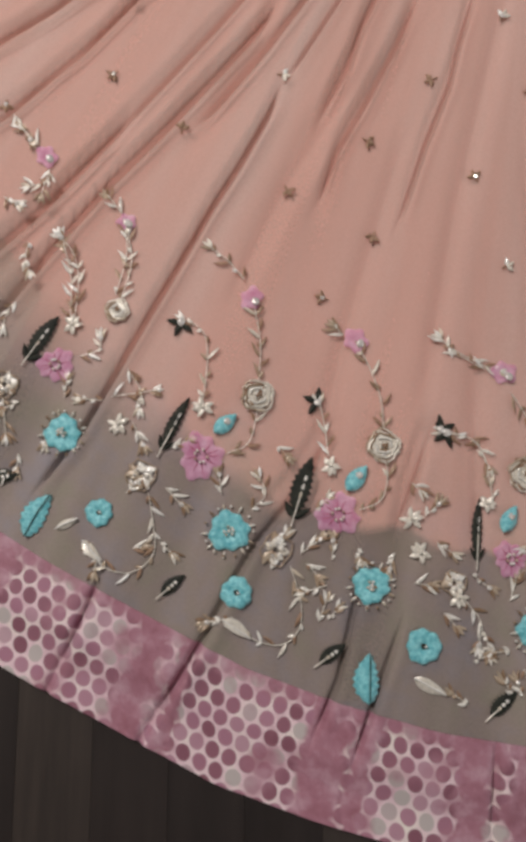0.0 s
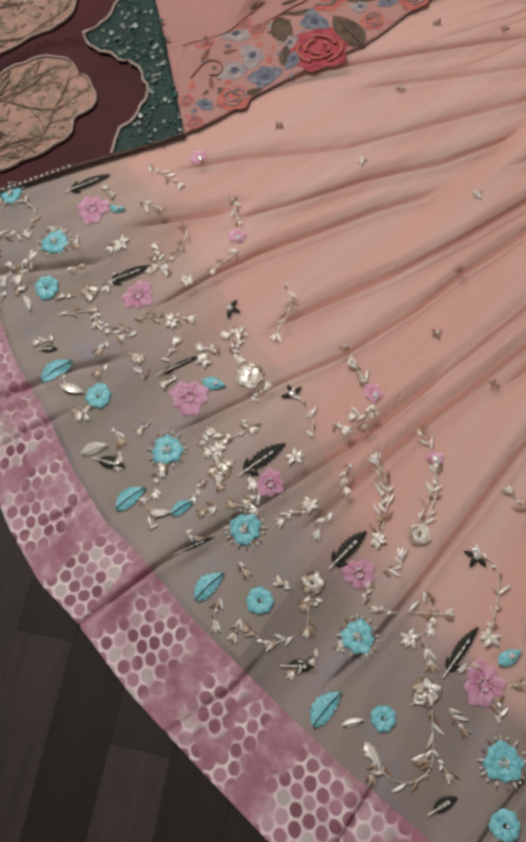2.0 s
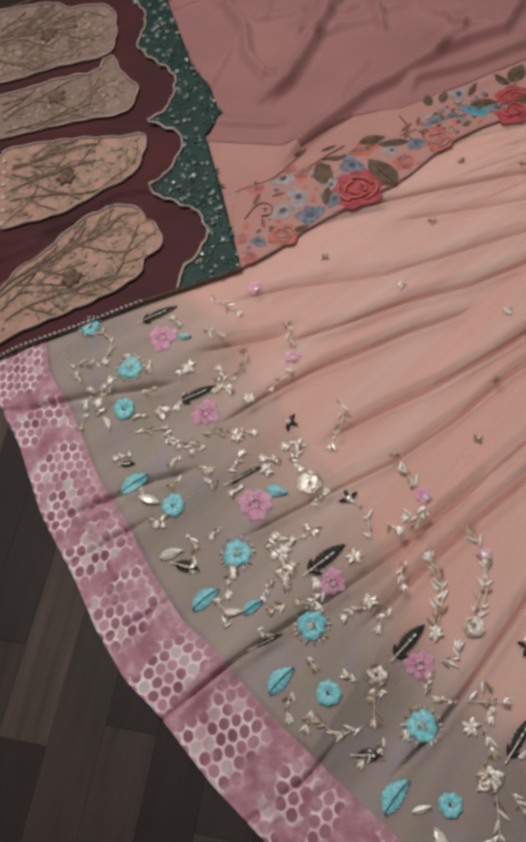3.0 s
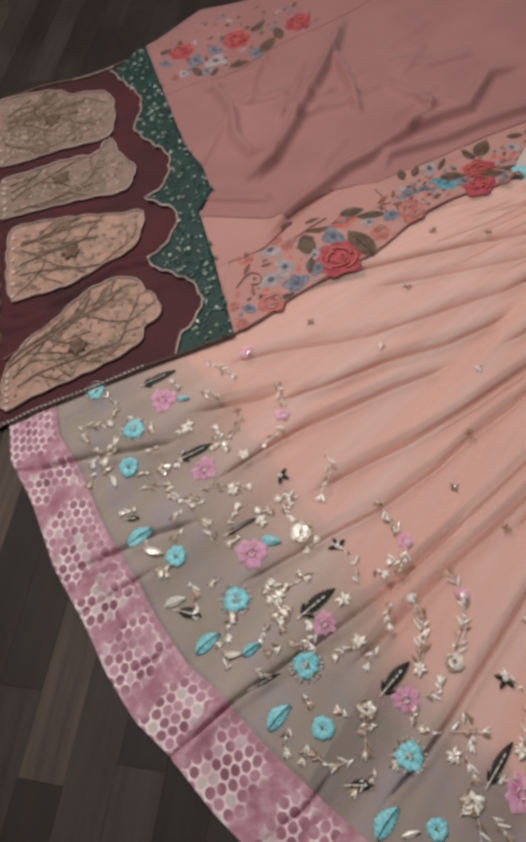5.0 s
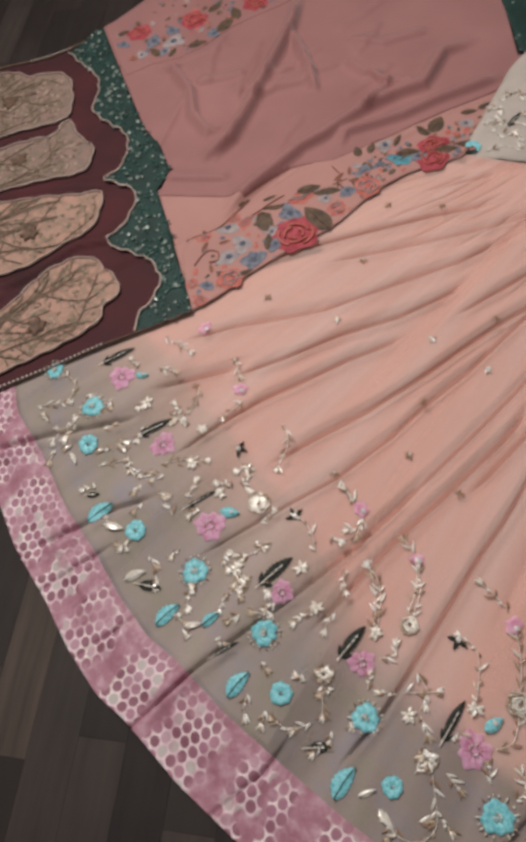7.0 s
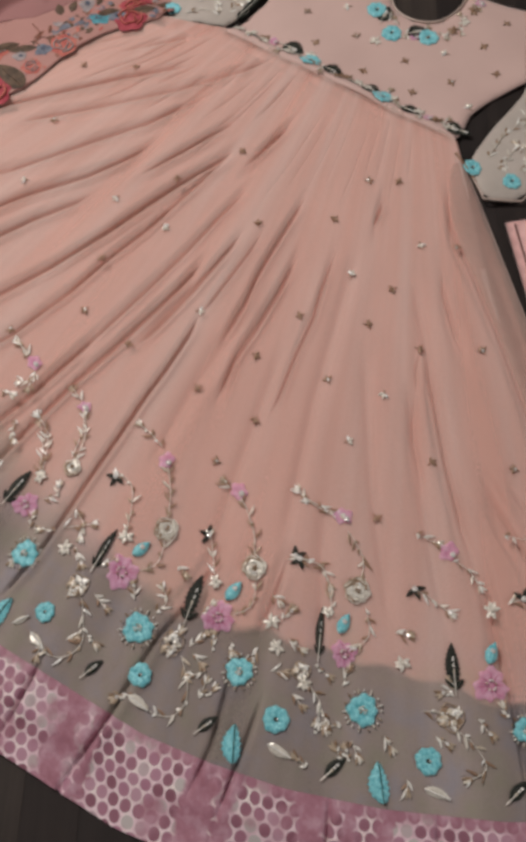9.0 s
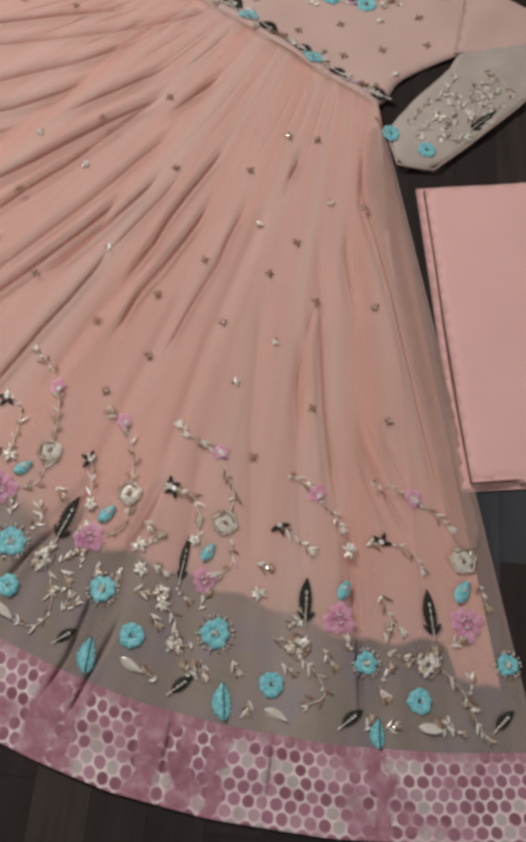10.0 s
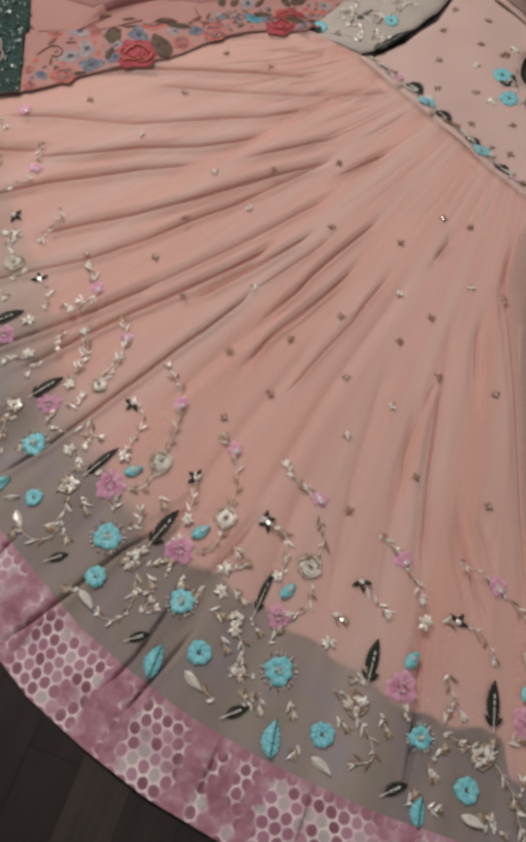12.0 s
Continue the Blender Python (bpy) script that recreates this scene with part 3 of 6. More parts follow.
fold(0.006, 0.0032, (0.075, 0.270), (0.088, 0.298), (0.111, 0.365), (0.136, 0.426), (0.147, 0.471), (0.170, 0.540))
fold(0.007, 0.0034, (0.222, 0.577), (0.239, 0.627))
fold(0.006, 0.0065, (0.468, 0.106), (0.437, 0.217), (0.418, 0.291), (0.389, 0.402), (0.359, 0.504), (0.335, 0.576), (0.334, 0.653))
fold(0.005, 0.0060, (0.346, 0.358), (0.331, 0.398), (0.318, 0.466), (0.317, 0.510))
fold(0.003, 0.0040, (0.273, 0.312), (0.275, 0.352), (0.283, 0.378))
fold(0.006, 0.0070, (0.333, 0.096), (0.322, 0.136), (0.306, 0.222), (0.297, 0.298), (0.290, 0.37))
fold(0.007, 0.0055, (0.434, 0.044), (0.396, 0.101), (0.369, 0.154), (0.348, 0.203))
fold(0.004, 0.0060, (0.423, 0.123), (0.382, 0.191))
fold(0.004, 0.0060, (0.280, 0.168), (0.267, 0.249), (0.271, 0.328))
# in the net and the border
fold(0.013, 0.0070, (-0.876, 0.420), (-0.817, 0.428), (-0.741, 0.453), (-0.664, 0.470), (-0.590, 0.493))
fold(0.011, 0.0070, (-0.745, 0.255), (-0.664, 0.300), (-0.606, 0.337), (-0.529, 0.366))
fold(0.010, 0.0048, (0.026, 0.098), (-0.016, 0.031), (-0.051, -0.011), (-0.096, -0.093), (-0.148, -0.176))
fold(0.007, 0.0045, (0.049, -0.016), (0.024, -0.122), (-0.006, -0.188))
fold(0.007, 0.0045, (0.085, -0.059), (0.051, -0.148), (0.028, -0.212))
fold(0.006, 0.0045, (0.112, 0.101), (0.086, 0.029), (0.069, -0.008))
fold(0.006, 0.0060, (0.342, 0.074), (0.367, -0.075), (0.377, -0.179))
fold(0.007, 0.0050, (-0.298, 0.079), (-0.340, 0.016), (-0.396, -0.038))
fold(0.007, 0.0055, (-0.175, -0.017), (-0.229, -0.134))
fold(0.006, 0.0050, (-0.534, 0.190), (-0.617, 0.124))
fold(0.006, 0.0055, (-0.574, 0.297), (-0.634, 0.255), (-0.692, 0.210))
fold(0.006, 0.0060, (0.276, -0.176), (0.276, -0.282))
fold(0.006, 0.0060, (0.158, -0.163), (0.153, -0.271))
# broad soft pleats on the open side
fold(0.0045, 0.0110, (0.206, 0.376), (0.211, 0.187), (0.232, -0.003))
fold(0.0045, 0.0110, (0.260, 0.338), (0.277, 0.143), (0.297, -0.009))
fold(0.0045, 0.0110, (0.276, 0.488), (0.323, 0.141), (0.365, -0.075))
fold(0.0045, 0.0110, (0.380, 0.552), (0.455, 0.252), (0.514, 0.047))
fold(0.0045, 0.0110, (0.099, 0.393), (0.035, 0.186), (0.005, 0.047))
fold(0.0045, 0.0110, (0.199, 0.539), (0.138, 0.301), (0.099, 0.096))
fold(0.0045, 0.0110, (0.153, 0.168), (0.149, 0.090), (0.147, -0.029))
fold(0.0045, 0.0110, (0.054, 0.442), (-0.015, 0.333), (-0.077, 0.199))
rng = np.random.RandomState(5)

NU, NV = 1201, 241
su, sv = np.linspace(0, 1, NU), np.linspace(0, 1, NV)
hem_xy, waist_xy = along(HEM, su, 15), along(WAIST, su, 60)
XY = waist_xy[None] + (hem_xy - waist_xy)[None] * sv[:, None, None]
ACROSS = np.linalg.norm(np.gradient(XY, axis=1), axis=2) * (NU - 1)
U, V = np.meshgrid(su, sv)
for q in np.linspace(0.10, 0.80, 34):           # fine gathers that run out of the waist seam
    a, start = q + rng.uniform(-0.012, 0.012), rng.uniform(0.012, 0.07)
    far = start + rng.uniform(0.05, 0.22)
    lean = -0.35 * far * (1.0 - q)
    fold(rng.uniform(0.0008, 0.0030) * (1.0 if q < 0.5 else 0.3), rng.uniform(0.0024, 0.004),
         *[tuple(XY[int(v * (NV - 1)), int(u * (NU - 1))]) for u, v in ((a + lean, far), (a + lean * 0.5, (start + far) * 0.5), (a, start))])
SKIRT_Z = 0.0195 - 0.010 * V ** 3 + 0.001 * np.exp(-((V - 0.05) / 0.08) ** 2)
for k in range(5):                              # slow swell of the cloth
    SKIRT_Z += 0.0009 * np.sin(U * rng.uniform(25, 70) + rng.uniform(0, 6) + V * rng.uniform(-3, 3)) * np.minimum(1, V * 2)
for depth, half, *course in FOLDS:
    course = np.array(course)
    lo, hi = course.min(0) - 0.05, course.max(0) + 0.05
    here = (XY[..., 0] > lo[0]) & (XY[..., 0] < hi[0]) & (XY[..., 1] > lo[1]) & (XY[..., 1] < hi[1])
    px, py = XY[here].T
    lens = np.linalg.norm(np.diff(course, axis=0), axis=1)
    best, off, where, run = np.full(px.shape, 9.0), np.zeros(px.shape), np.zeros(px.shape), 0.0
    for (ax, ay), (bx, by), ln in zip(course, course[1:], lens):
        t = np.clip(((px - ax) * (bx - ax) + (py - ay) * (by - ay)) / ln ** 2, 0, 1)
        d = np.hypot(px - ax - t * (bx - ax), py - ay - t * (by - ay))
        near = d < best
        best = np.where(near, d, best)
        off = np.where(near, np.where((px - ax) * (by - ay) > (py - ay) * (bx - ax), d, -d), off)
        where = np.where(near, run + t * ln, where)
        run += ln
    at_hem = np.hypot(*(hem_xy - course[0]).T).min() < 0.02
    end = min(0.06, 0.45 * run)
    fade = (1.0 if at_hem else np.clip(where / end, 0, 1)) * np.clip((run - where) / end, 0, 1)
    half *= 0.60
    groove = -0.8 * np.exp(-(off / half) ** 2) - (0.72 if half < 0.006 else 0.0) * np.exp(-(off / (0.5 * half)) ** 2)
    groove += 0.36 * np.exp(-((off - 3.0 * half) / (2.7 * half)) ** 2) + 0.16 * np.exp(-((off + 3.8 * half) / (3.1 * half)) ** 2)
    SKIRT_Z[here] += fade * fade * (3 - 2 * fade) * depth * 1.08 * groove
SKIRT_Z *= np.clip((1 - U) / 0.07, 0.3, 1) * np.clip((1 - V) / 0.05, 0.55, 1)
SKIRT_Z = np.maximum(SKIRT_Z, 0.0025 + 0.001 * np.sin(U * 90))

# height of the skirt over the floor, as a raster to lay things on
CELL, X0, Y0 = 0.004, -1.10, -0.32
RASTER = np.zeros((int(1.45 / CELL), int(1.80 / CELL)))
ix, iy = ((XY[..., 0] - X0) / CELL).astype(int), ((XY[..., 1] - Y0) / CELL).astype(int)
np.maximum.at(RASTER, (iy.ravel(), ix.ravel()), SKIRT_Z.ravel())
for _ in range(2):
    hole = RASTER == 0
    grown = np.maximum.reduce([np.roll(RASTER, s, a) for s, a in ((1, 0), (-1, 0), (1, 1), (-1, 1))])
    RASTER[hole] = grown[hole]


def sample(grid, x, y):
    fx = np.clip((np.asarray(x) - X0) / CELL - 0.5, 0, grid.shape[1] - 2)
    fy = np.clip((np.asarray(y) - Y0) / CELL - 0.5, 0, grid.shape[0] - 2)
    i, j = fx.astype(int), fy.astype(int)
    a, b = fx - i, fy - j
    return (grid[j, i] * (1 - a) + grid[j, i + 1] * a) * (1 - b) + (grid[j + 1, i] * (1 - a) + grid[j + 1, i + 1] * a) * b


SOFT = RASTER.copy()
for _ in range(10):
    SOFT = (SOFT + np.roll(SOFT, 1, 0) + np.roll(SOFT, -1, 0) + np.roll(SOFT, 1, 1) + np.roll(SOFT, -1, 1)) / 5


COVER = RASTER.copy()
for _ in range(3):
    COVER = np.maximum.reduce([COVER] + [np.roll(COVER, k, a) for k, a in ((1, 0), (-1, 0), (1, 1), (-1, 1))])
for _ in range(8):
    COVER = (COVER + np.roll(COVER, 1, 0) + np.roll(COVER, -1, 0) + np.roll(COVER, 1, 1) + np.roll(COVER, -1, 1)) / 5


def on_skirt(x, y):
    return 0.35 * sample(RASTER, x, y) + 0.65 * sample(SOFT, x, y) + 0.0008


def over_all(x, y):
    return sample(SOFT, x, y)


# ---- gown: cloth ----
gown = thing("embroidered_gown", (0.1, 0.4, 0.0), "peach pleated gown with embroidered net overlay lying spread on the floor", "dress")


def sheet(name, rows, cols, z, mat, label, uv=False, vmax=None):
    verts = np.concatenate([XY, z[..., None]], 2)[rows][:, cols]
    n, m = verts.shape[:2]
    idx = np.arange(n * m).reshape(n, m)
    faces = np.stack([idx[:-1, :-1], idx[1:, :-1], idx[1:, 1:], idx[:-1, 1:]], -1).reshape(-1, 4)
    ob = mesh_object(name, verts.reshape(-1, 3).tolist(), faces.tolist(), mat, gown, label)
    if uv:
        layer = ob.data.uv_layers.new(name="weave")
        flat = np.empty(len(ob.data.loops), int)
        ob.data.loops.foreach_get("vertex_index", flat)
        pu, pv = (U[rows][:, cols] * 2.02).ravel(), ((1 - V[rows][:, cols]) * 1.12).ravel()
        layer.data.foreach_set("uv", np.c_[pu[flat], pv[flat]].ravel())
    return ob


BAND = int(0.912 * (NV - 1))
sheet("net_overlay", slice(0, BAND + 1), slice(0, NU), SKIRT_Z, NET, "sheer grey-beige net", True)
sheet("brocade_border", slice(BAND, NV), slice(0, NU), SKIRT_Z + 0.0006, BROCADE, "mauve honeycomb brocade hem border", True)

# the lining ends above the hem, at an uneven edge
LINING = [(0.0, 0.80), (0.10, 0.78), (0.167, 0.74), (0.23, 0.764), (0.283, 0.77), (0.367, 0.782), (0.416, 0.785), (0.474, 0.80), (0.537, 0.79), (0.629, 0.79), (0.676, 0.777),
          (0.711, 0.768), (0.775, 0.772), (0.823, 0.779), (0.883, 0.80), (0.948, 0.79), (0.953, 0.825), (0.966, 0.84), (1.0, 0.845)]
lu, lv = np.linspace(0, 0.984, 451), np.linspace(0, 1, 131)
edge = np.interp(lu, [p[0] for p in LINING], [p[1] for p in LINING]) + 0.004 * np.sin(lu * 140)
LU = lu[None] * np.ones((131, 1))
LU = LU - 0.006 * np.clip((LU - 0.88) / 0.09, 0, 1) * np.clip(1 - lv[:, None] * 1.1, 0, 1)
LV = lv[:, None] * edge[None]
fi, fj = LU * (NU - 1), LV * (NV - 1)
i0, j0 = np.minimum(fi.astype(int), NU - 2), np.minimum(fj.astype(int), NV - 2)
fa, fb = fi - i0, fj - j0


def from_skirt(g):
    return (g[j0, i0] * (1 - fa) + g[j0, i0 + 1] * fa) * (1 - fb) + (g[j0 + 1, i0] * (1 - fa) + g[j0 + 1, i0 + 1] * fa) * fb


LOW = SKIRT_Z.copy()
for shift, axis in [(k, 1) for k in (1, 2, 3, 4, 5, -1, -2, -3, -4, -5)] + [(k, 0) for k in (1, 2, 3, -1, -2, -3)]:
    LOW = np.minimum(LOW, np.roll(LOW if axis == 0 else SKIRT_Z, shift, axis))
LOW[:2], LOW[-2:] = SKIRT_Z[:2], SKIRT_Z[-2:]
lz = np.maximum(from_skirt(LOW) - 0.0016, 0.001)
lverts = np.stack([from_skirt(XY[..., 0]), from_skirt(XY[..., 1]), lz], -1)
lining_uv = np.stack([LU, lv[:, None] * np.ones((1, 451))], -1).reshape(-1, 2)
lid = np.arange(131 * 451).reshape(131, 451)
lining = mesh_object("lining", lverts.reshape(-1, 3).tolist(), np.stack([lid[:-1, :-1], lid[1:, :-1], lid[1:, 1:], lid[:-1, 1:]], -1).reshape(-1, 4).tolist(), LINING_CLOTH, gown,
                     "peach georgette lining")
corner = np.empty(len(lining.data.loops), int)
lining.data.loops.foreach_get("vertex_index", corner)
lining.data.uv_layers.new(name="cut").data.foreach_set("uv", lining_uv[corner].ravel())


# a second, shorter net below the first, on the overlapped side
part_of = (LU > 0.05) & (LU < 0.47)
iu = np.where(part_of[0])[0]
LV = (0.66 + 0.243 * lv)[:, None] * np.ones((1, 451))
LV = LV + 0.06 * np.clip((LU - 0.36) / 0.11, 0, 1) * (1 - lv[:, None])
fj = LV * (NV - 1)
j0 = np.minimum(fj.astype(int), NV - 2)
fb = fj - j0
nz = np.maximum(from_skirt(LOW) - 0.0006, 0.0018)
nv = np.stack([from_skirt(XY[..., 0]), from_skirt(XY[..., 1]), nz], -1)[:, iu]
nid = np.arange(131 * len(iu)).reshape(131, len(iu))
mesh_object("under_net", nv.reshape(-1, 3).tolist(), np.stack([nid[:-1, :-1], nid[1:, :-1], nid[1:, 1:], nid[:-1, 1:]], -1).reshape(-1, 4).tolist(), UNDER_NET, gown, "second layer of beige net")


def on_edge(x, y):
    return sample(SOFT, x, y) + 0.0015


# the net turned back along the open side
TURNBACK = [(0.340, 0.690), (0.334, 0.640), (0.337, 0.576), (0.359, 0.504), (0.389, 0.402), (0.418, 0.291), (0.437, 0.217), (0.468, 0.106), (0.484, 0.050), (0.520, 0.060), (0.500, 0.145), (0.478, 0.235), (0.457, 0.32),
            (0.437, 0.405), (0.414, 0.50), (0.393, 0.58), (0.376, 0.65), (0.358, 0.70)]
cloth("net_turnback", rounded(TURNBACK, 1), TURNED_NET, gown, on_edge, "second layer of taupe net along the side", 0.007, 0.0008)


# ---- gown: bodice and sleeves ----
def body_height(x, y):
    return over_all(x, y) * 0.8 + 0.0085 + 0.0012 * np.sin(np.asarray(x) * 40 + np.asarray(y) * 23) + 0.0012 * np.sin(np.asarray(y) * 55 - np.asarray(x) * 31)


def sleeve_height(x, y):
    return 0.012 + 0.35 * over_all(x, y) + 0.0018 * np.sin(np.asarray(x) * 60 - np.asarray(y) * 44) + 0.001 * np.sin(np.asarray(y) * 90)


NECK = [(0.295, 1.147), (0.266, 1.094), (0.265, 1.049), (0.276, 1.022), (0.298, 1.004), (0.324, 0.999), (0.350, 1.004), (0.378, 1.027), (0.396, 1.063)]
bodice_rim = [(-0.018, 0.974), (0.122, 0.886), (0.261, 0.795), (0.348, 0.742), (0.366, 0.768), (0.380, 0.800), (0.415, 0.832), (0.482, 0.872), (0.497, 0.94), (0.503, 1.022)]
bodice_rim += NECK[::-1] + [(0.209, 1.238), (0.145, 1.285), (0.108, 1.21), (0.092, 1.13), (0.052, 1.052)]
cloth("bodice", bodice_rim, BODICE, gown, body_height, "pale pink silk bodice", 0.008, 0.002, 0.014, 0.0045)
cloth("sleeve", rounded([(0.484, 0.866), (0.403, 0.760), (0.376, 0.718), (0.370, 0.690), (0.386, 0.634), (0.443, 0.634), (0.522, 0.714), (0.612, 0.812), (0.618, 0.87), (0.594, 0.984), (0.505, 1.024), (0.496, 0.95)], 1),
      SLEEVE, gown, sleeve_height, "grey net sleeve with silver embroidery", 0.008, 0.002, 0.014, 0.005)
cloth("sleeve", rounded([(-0.128, 1.004), (-0.06, 1.000), (-0.003, 0.994), (0.082, 1.136), (0.104, 1.215), (0.140, 1.288), (0.06, 1.33), (-0.03, 1.27), (-0.068, 1.169), (-0.112, 1.063)], 1),
      SLEEVE, gown, sleeve_height, "grey net sleeve with silver embroidery", 0.008, 0.002, 0.014, 0.005)
rim = Shape()
rim.tube(rounded(NECK, 1, False), 0.0022)
draped("piping", rim, PALE_CORD, gown, body_height, "pale piping at the neck", -0.004)
cloth("sleeve_cap", [(0.470, 0.868), (0.482, 0.95), (0.488, 1.026), (0.592, 0.982), (0.612, 0.905), (0.545, 0.885)], BODICE, gown, lambda x, y: np.maximum(body_height(x, y), sleeve_height(x, y)) + 0.0012,
      "plain pale pink sleeve head", 0.008, 0.002, 0.010, 0.003)
rim = Shape()
rim.tube(dense([(0.370, 0.690), (0.386, 0.634), (0.443, 0.634), (0.522, 0.714), (0.612, 0.812)], 0.01, False), 0.002)
draped("sleeve_hem", rim, PALE_CORD, gown, sleeve_height, "", -0.004)
rim = Shape()                                   # turned edge where the skirt opens at the side
rim.tube(dense([(0.348, 0.712), (0.372, 0.680), (0.390, 0.650)], 0.008, False), 0.0018)
draped("side_facing", rim, DULL_SHADED, gown, over_all, "dull brown turned edge", 0.002)


# ---- gown: embroidery ----
count = [0]


def spin():
    count[0] += 1
    return (count[0] * 2.399) % 6.283


def petals(shape, x, y, r, n, h, inner=0.3, plump=1.0):
    a0 = spin()
    for i in range(n):
        a = a0 + 2 * math.pi * i / n
        q = (r + inner * r) / 2
        shape.dome(x + q * math.cos(a), y + q * math.sin(a), (r - inner * r) / 2 * 1.15, plump * math.pi * q / n, h, a, 8)


def spiky_flower(x, y, r, ground=None, beads=18):
    ground = ground or on_skirt
    s = Shape()
    s.disc(x, y, r * 0.97, 8, 0.13, 0.0026, spin(), 0.07, 48)
    ob = draped("turquoise_flower", s, TURQUOISE, gown, ground, "turquoise satin-stitch flower with a bead rim")
    c = Shape()
    for i in range(6):
        a = spin()
        c.bead(x + 0.2 * r * math.cos(a), y + 0.2 * r * math.sin(a), 0.004, 0.0016)
    c.bead(x, y, 0.0045, 0.0020)
    draped("centre", c, SILVER, ob, ground, "silver bead centre")
    b = Shape()
    for i in range(beads):
        a = 2 * math.pi * (i + 0.3 * math.sin(i * 5.1)) / beads
        b.bead(x + 1.12 * r * math.cos(a), y + 1.12 * r * math.sin(a), 0.0014, 0.0014)
        if i % 2:
            b.leaf(x + 0.9 * r * math.cos(a), y + 0.9 * r * math.sin(a), x + 1.3 * r * math.cos(a), y + 1.3 * r * math.sin(a), 0.0024, 0.0012, 0, 4)
    draped("bead_rim", b, SILVER, ob, ground, "silver beads")


def ring_flower(x, y, r, ground=None):
    ground = ground or on_skirt
    s = Shape()
    s.disc(x, y, r, 8, 0.10, 0.0026, spin(), 0.04, 48)
    ob = draped("turquoise_flower", s, TURQUOISE, gown, ground, "turquoise satin-stitch ring flower")
    c = Shape()
    c.dome(x, y, r * 0.2, r * 0.2, 0.0016)
    draped("centre", c, DARK_LEAF, ob, ground, "dark green centre")
    b = Shape()
    b.bead(x + 0.1 * r, y, 0.003, 0.0016)
    draped("bead", b, SEQUIN, ob, ground)


def pink_flower(x, y, r, ground=None):
    ground = ground or on_skirt
    s = Shape()
    s.disc(x, y, r, 8, 0.20, 0.0012, spin(), 0.12)
    ob = draped("pink_flower", s, PINK_THREAD, gown, ground, "pink thread flower with a beaded centre")
    t = Shape()
    for i in range(9):
        a = spin()
        t.leaf(x + 0.15 * r * math.cos(a), y + 0.15 * r * math.sin(a), x + 0.75 * r * math.cos(a), y + 0.75 * r * math.sin(a), 0.0013, 0.0005, 0.0010, 4)
    draped("stitches", t, ROSE_THREAD, ob, ground, "deep rose stitches")
    c = Shape()
    for i in range(7):
        a = spin()
        c.bead(x + 0.26 * r * math.cos(a), y + 0.26 * r * math.sin(a), 0.0035, 0.0015)
    draped("centre", c, SILVER, ob, ground, "silver bead centre")


def pink_bud(x, y, r, ground=None):
    ground = ground or on_skirt
    s = Shape()
    s.disc(x, y, r * 0.95, 5, 0.25, 0.0013, spin(), 0.10, 30)
    ob = draped("pink_bud", s, PINK_THREAD, gown, ground, "small pink thread flower with one sequin")
    c = Shape()
    c.spangle(x + 0.3 * r, y - 0.3 * r, 0.0036, 0.002)
    draped("sequin", c, SEQUIN, ob, ground, "bright sequin")


def silver_rose(x, y, r, ground=None):
    ground = ground or on_skirt
    s = Shape()
    a0 = spin()
    s.disc(x, y, r * 0.92, 7, 0.12, 0.0006, a0, 0.06, 28)
    for ring_of, many in ((0.98, 9), (0.74, 8), (0.48, 7), (0.22, 5)):
        turn = spin()
        for half in (0, 1):
            s.tube([(x + r * ring_of * (1 + 0.12 * math.sin(q * 2.1 + turn)) * math.cos(turn + half * 3.1 + q * 0.42),
                     y + r * ring_of * (1 + 0.12 * math.cos(q * 1.7 + turn)) * math.sin(turn + half * 3.1 + q * 0.42)) for q in range(many)], 0.0010, 0.0003 * (1 - ring_of) * 8)
    coil = draped("silver_rose", s, SILVER, gown, ground, "silver zari rose")
    for i in range(8):
        s = Shape()
        a = a0 + i * 0.8
        s.leaf(x + 0.7 * r * math.cos(a), y + 0.7 * r * math.sin(a), x + 1.1 * r * math.cos(a + 0.7), y + 1.1 * r * math.sin(a + 0.7), 0.0042, 0.0010, 0, 5)
        draped("petal", s, SILVER if i % 3 else DULL_SHADED, coil, ground)
    ob = coil
    c = Shape()
    c.bead(x, y, 0.003, 0.002)
    draped("bead", c, DULL_SHADED, ob, ground)


def silver_flower(x, y, r, ground=None):
    ground = ground or on_skirt
    s = Shape()
    for tier, (reach, many, wide) in enumerate(((1.0, 9, 0.0075), (0.62, 7, 0.0062))):
        for i in range(many):
            a = 2 * math.pi * i / many + 0.5 * math.sin(i * 4.7 + x * 90) + tier * 0.4
            ln = reach * r * (0.85 + 0.2 * math.sin(i * 3.1 + y * 70))
            s.leaf(x + 0.15 * r * math.cos(a), y + 0.15 * r * math.sin(a), x + ln * math.cos(a), y + ln * math.sin(a), wide, 0.0013, 0.0006 * tier, 6, 0.08, 0.15 * math.sin(i * 2.2))
    s.tube([(x + (0.8 + 0.12 * math.sin(k * 1.9)) * r * math.cos(k * 0.45), y + (0.8 + 0.12 * math.sin(k * 1.9)) * r * math.sin(k * 0.45)) for k in range(14)], 0.0007, closed=True)
    ob = draped("silver_flower", s, SILVER, gown, ground, "silver zari flower")
    c = Shape()
    for i in range(5):
        a = spin()
        c.bead(x + 0.35 * r * math.cos(a), y + 0.35 * r * math.sin(a), 0.0026, 0.0017)
    draped("centre", c, SEQUIN, ob, ground)


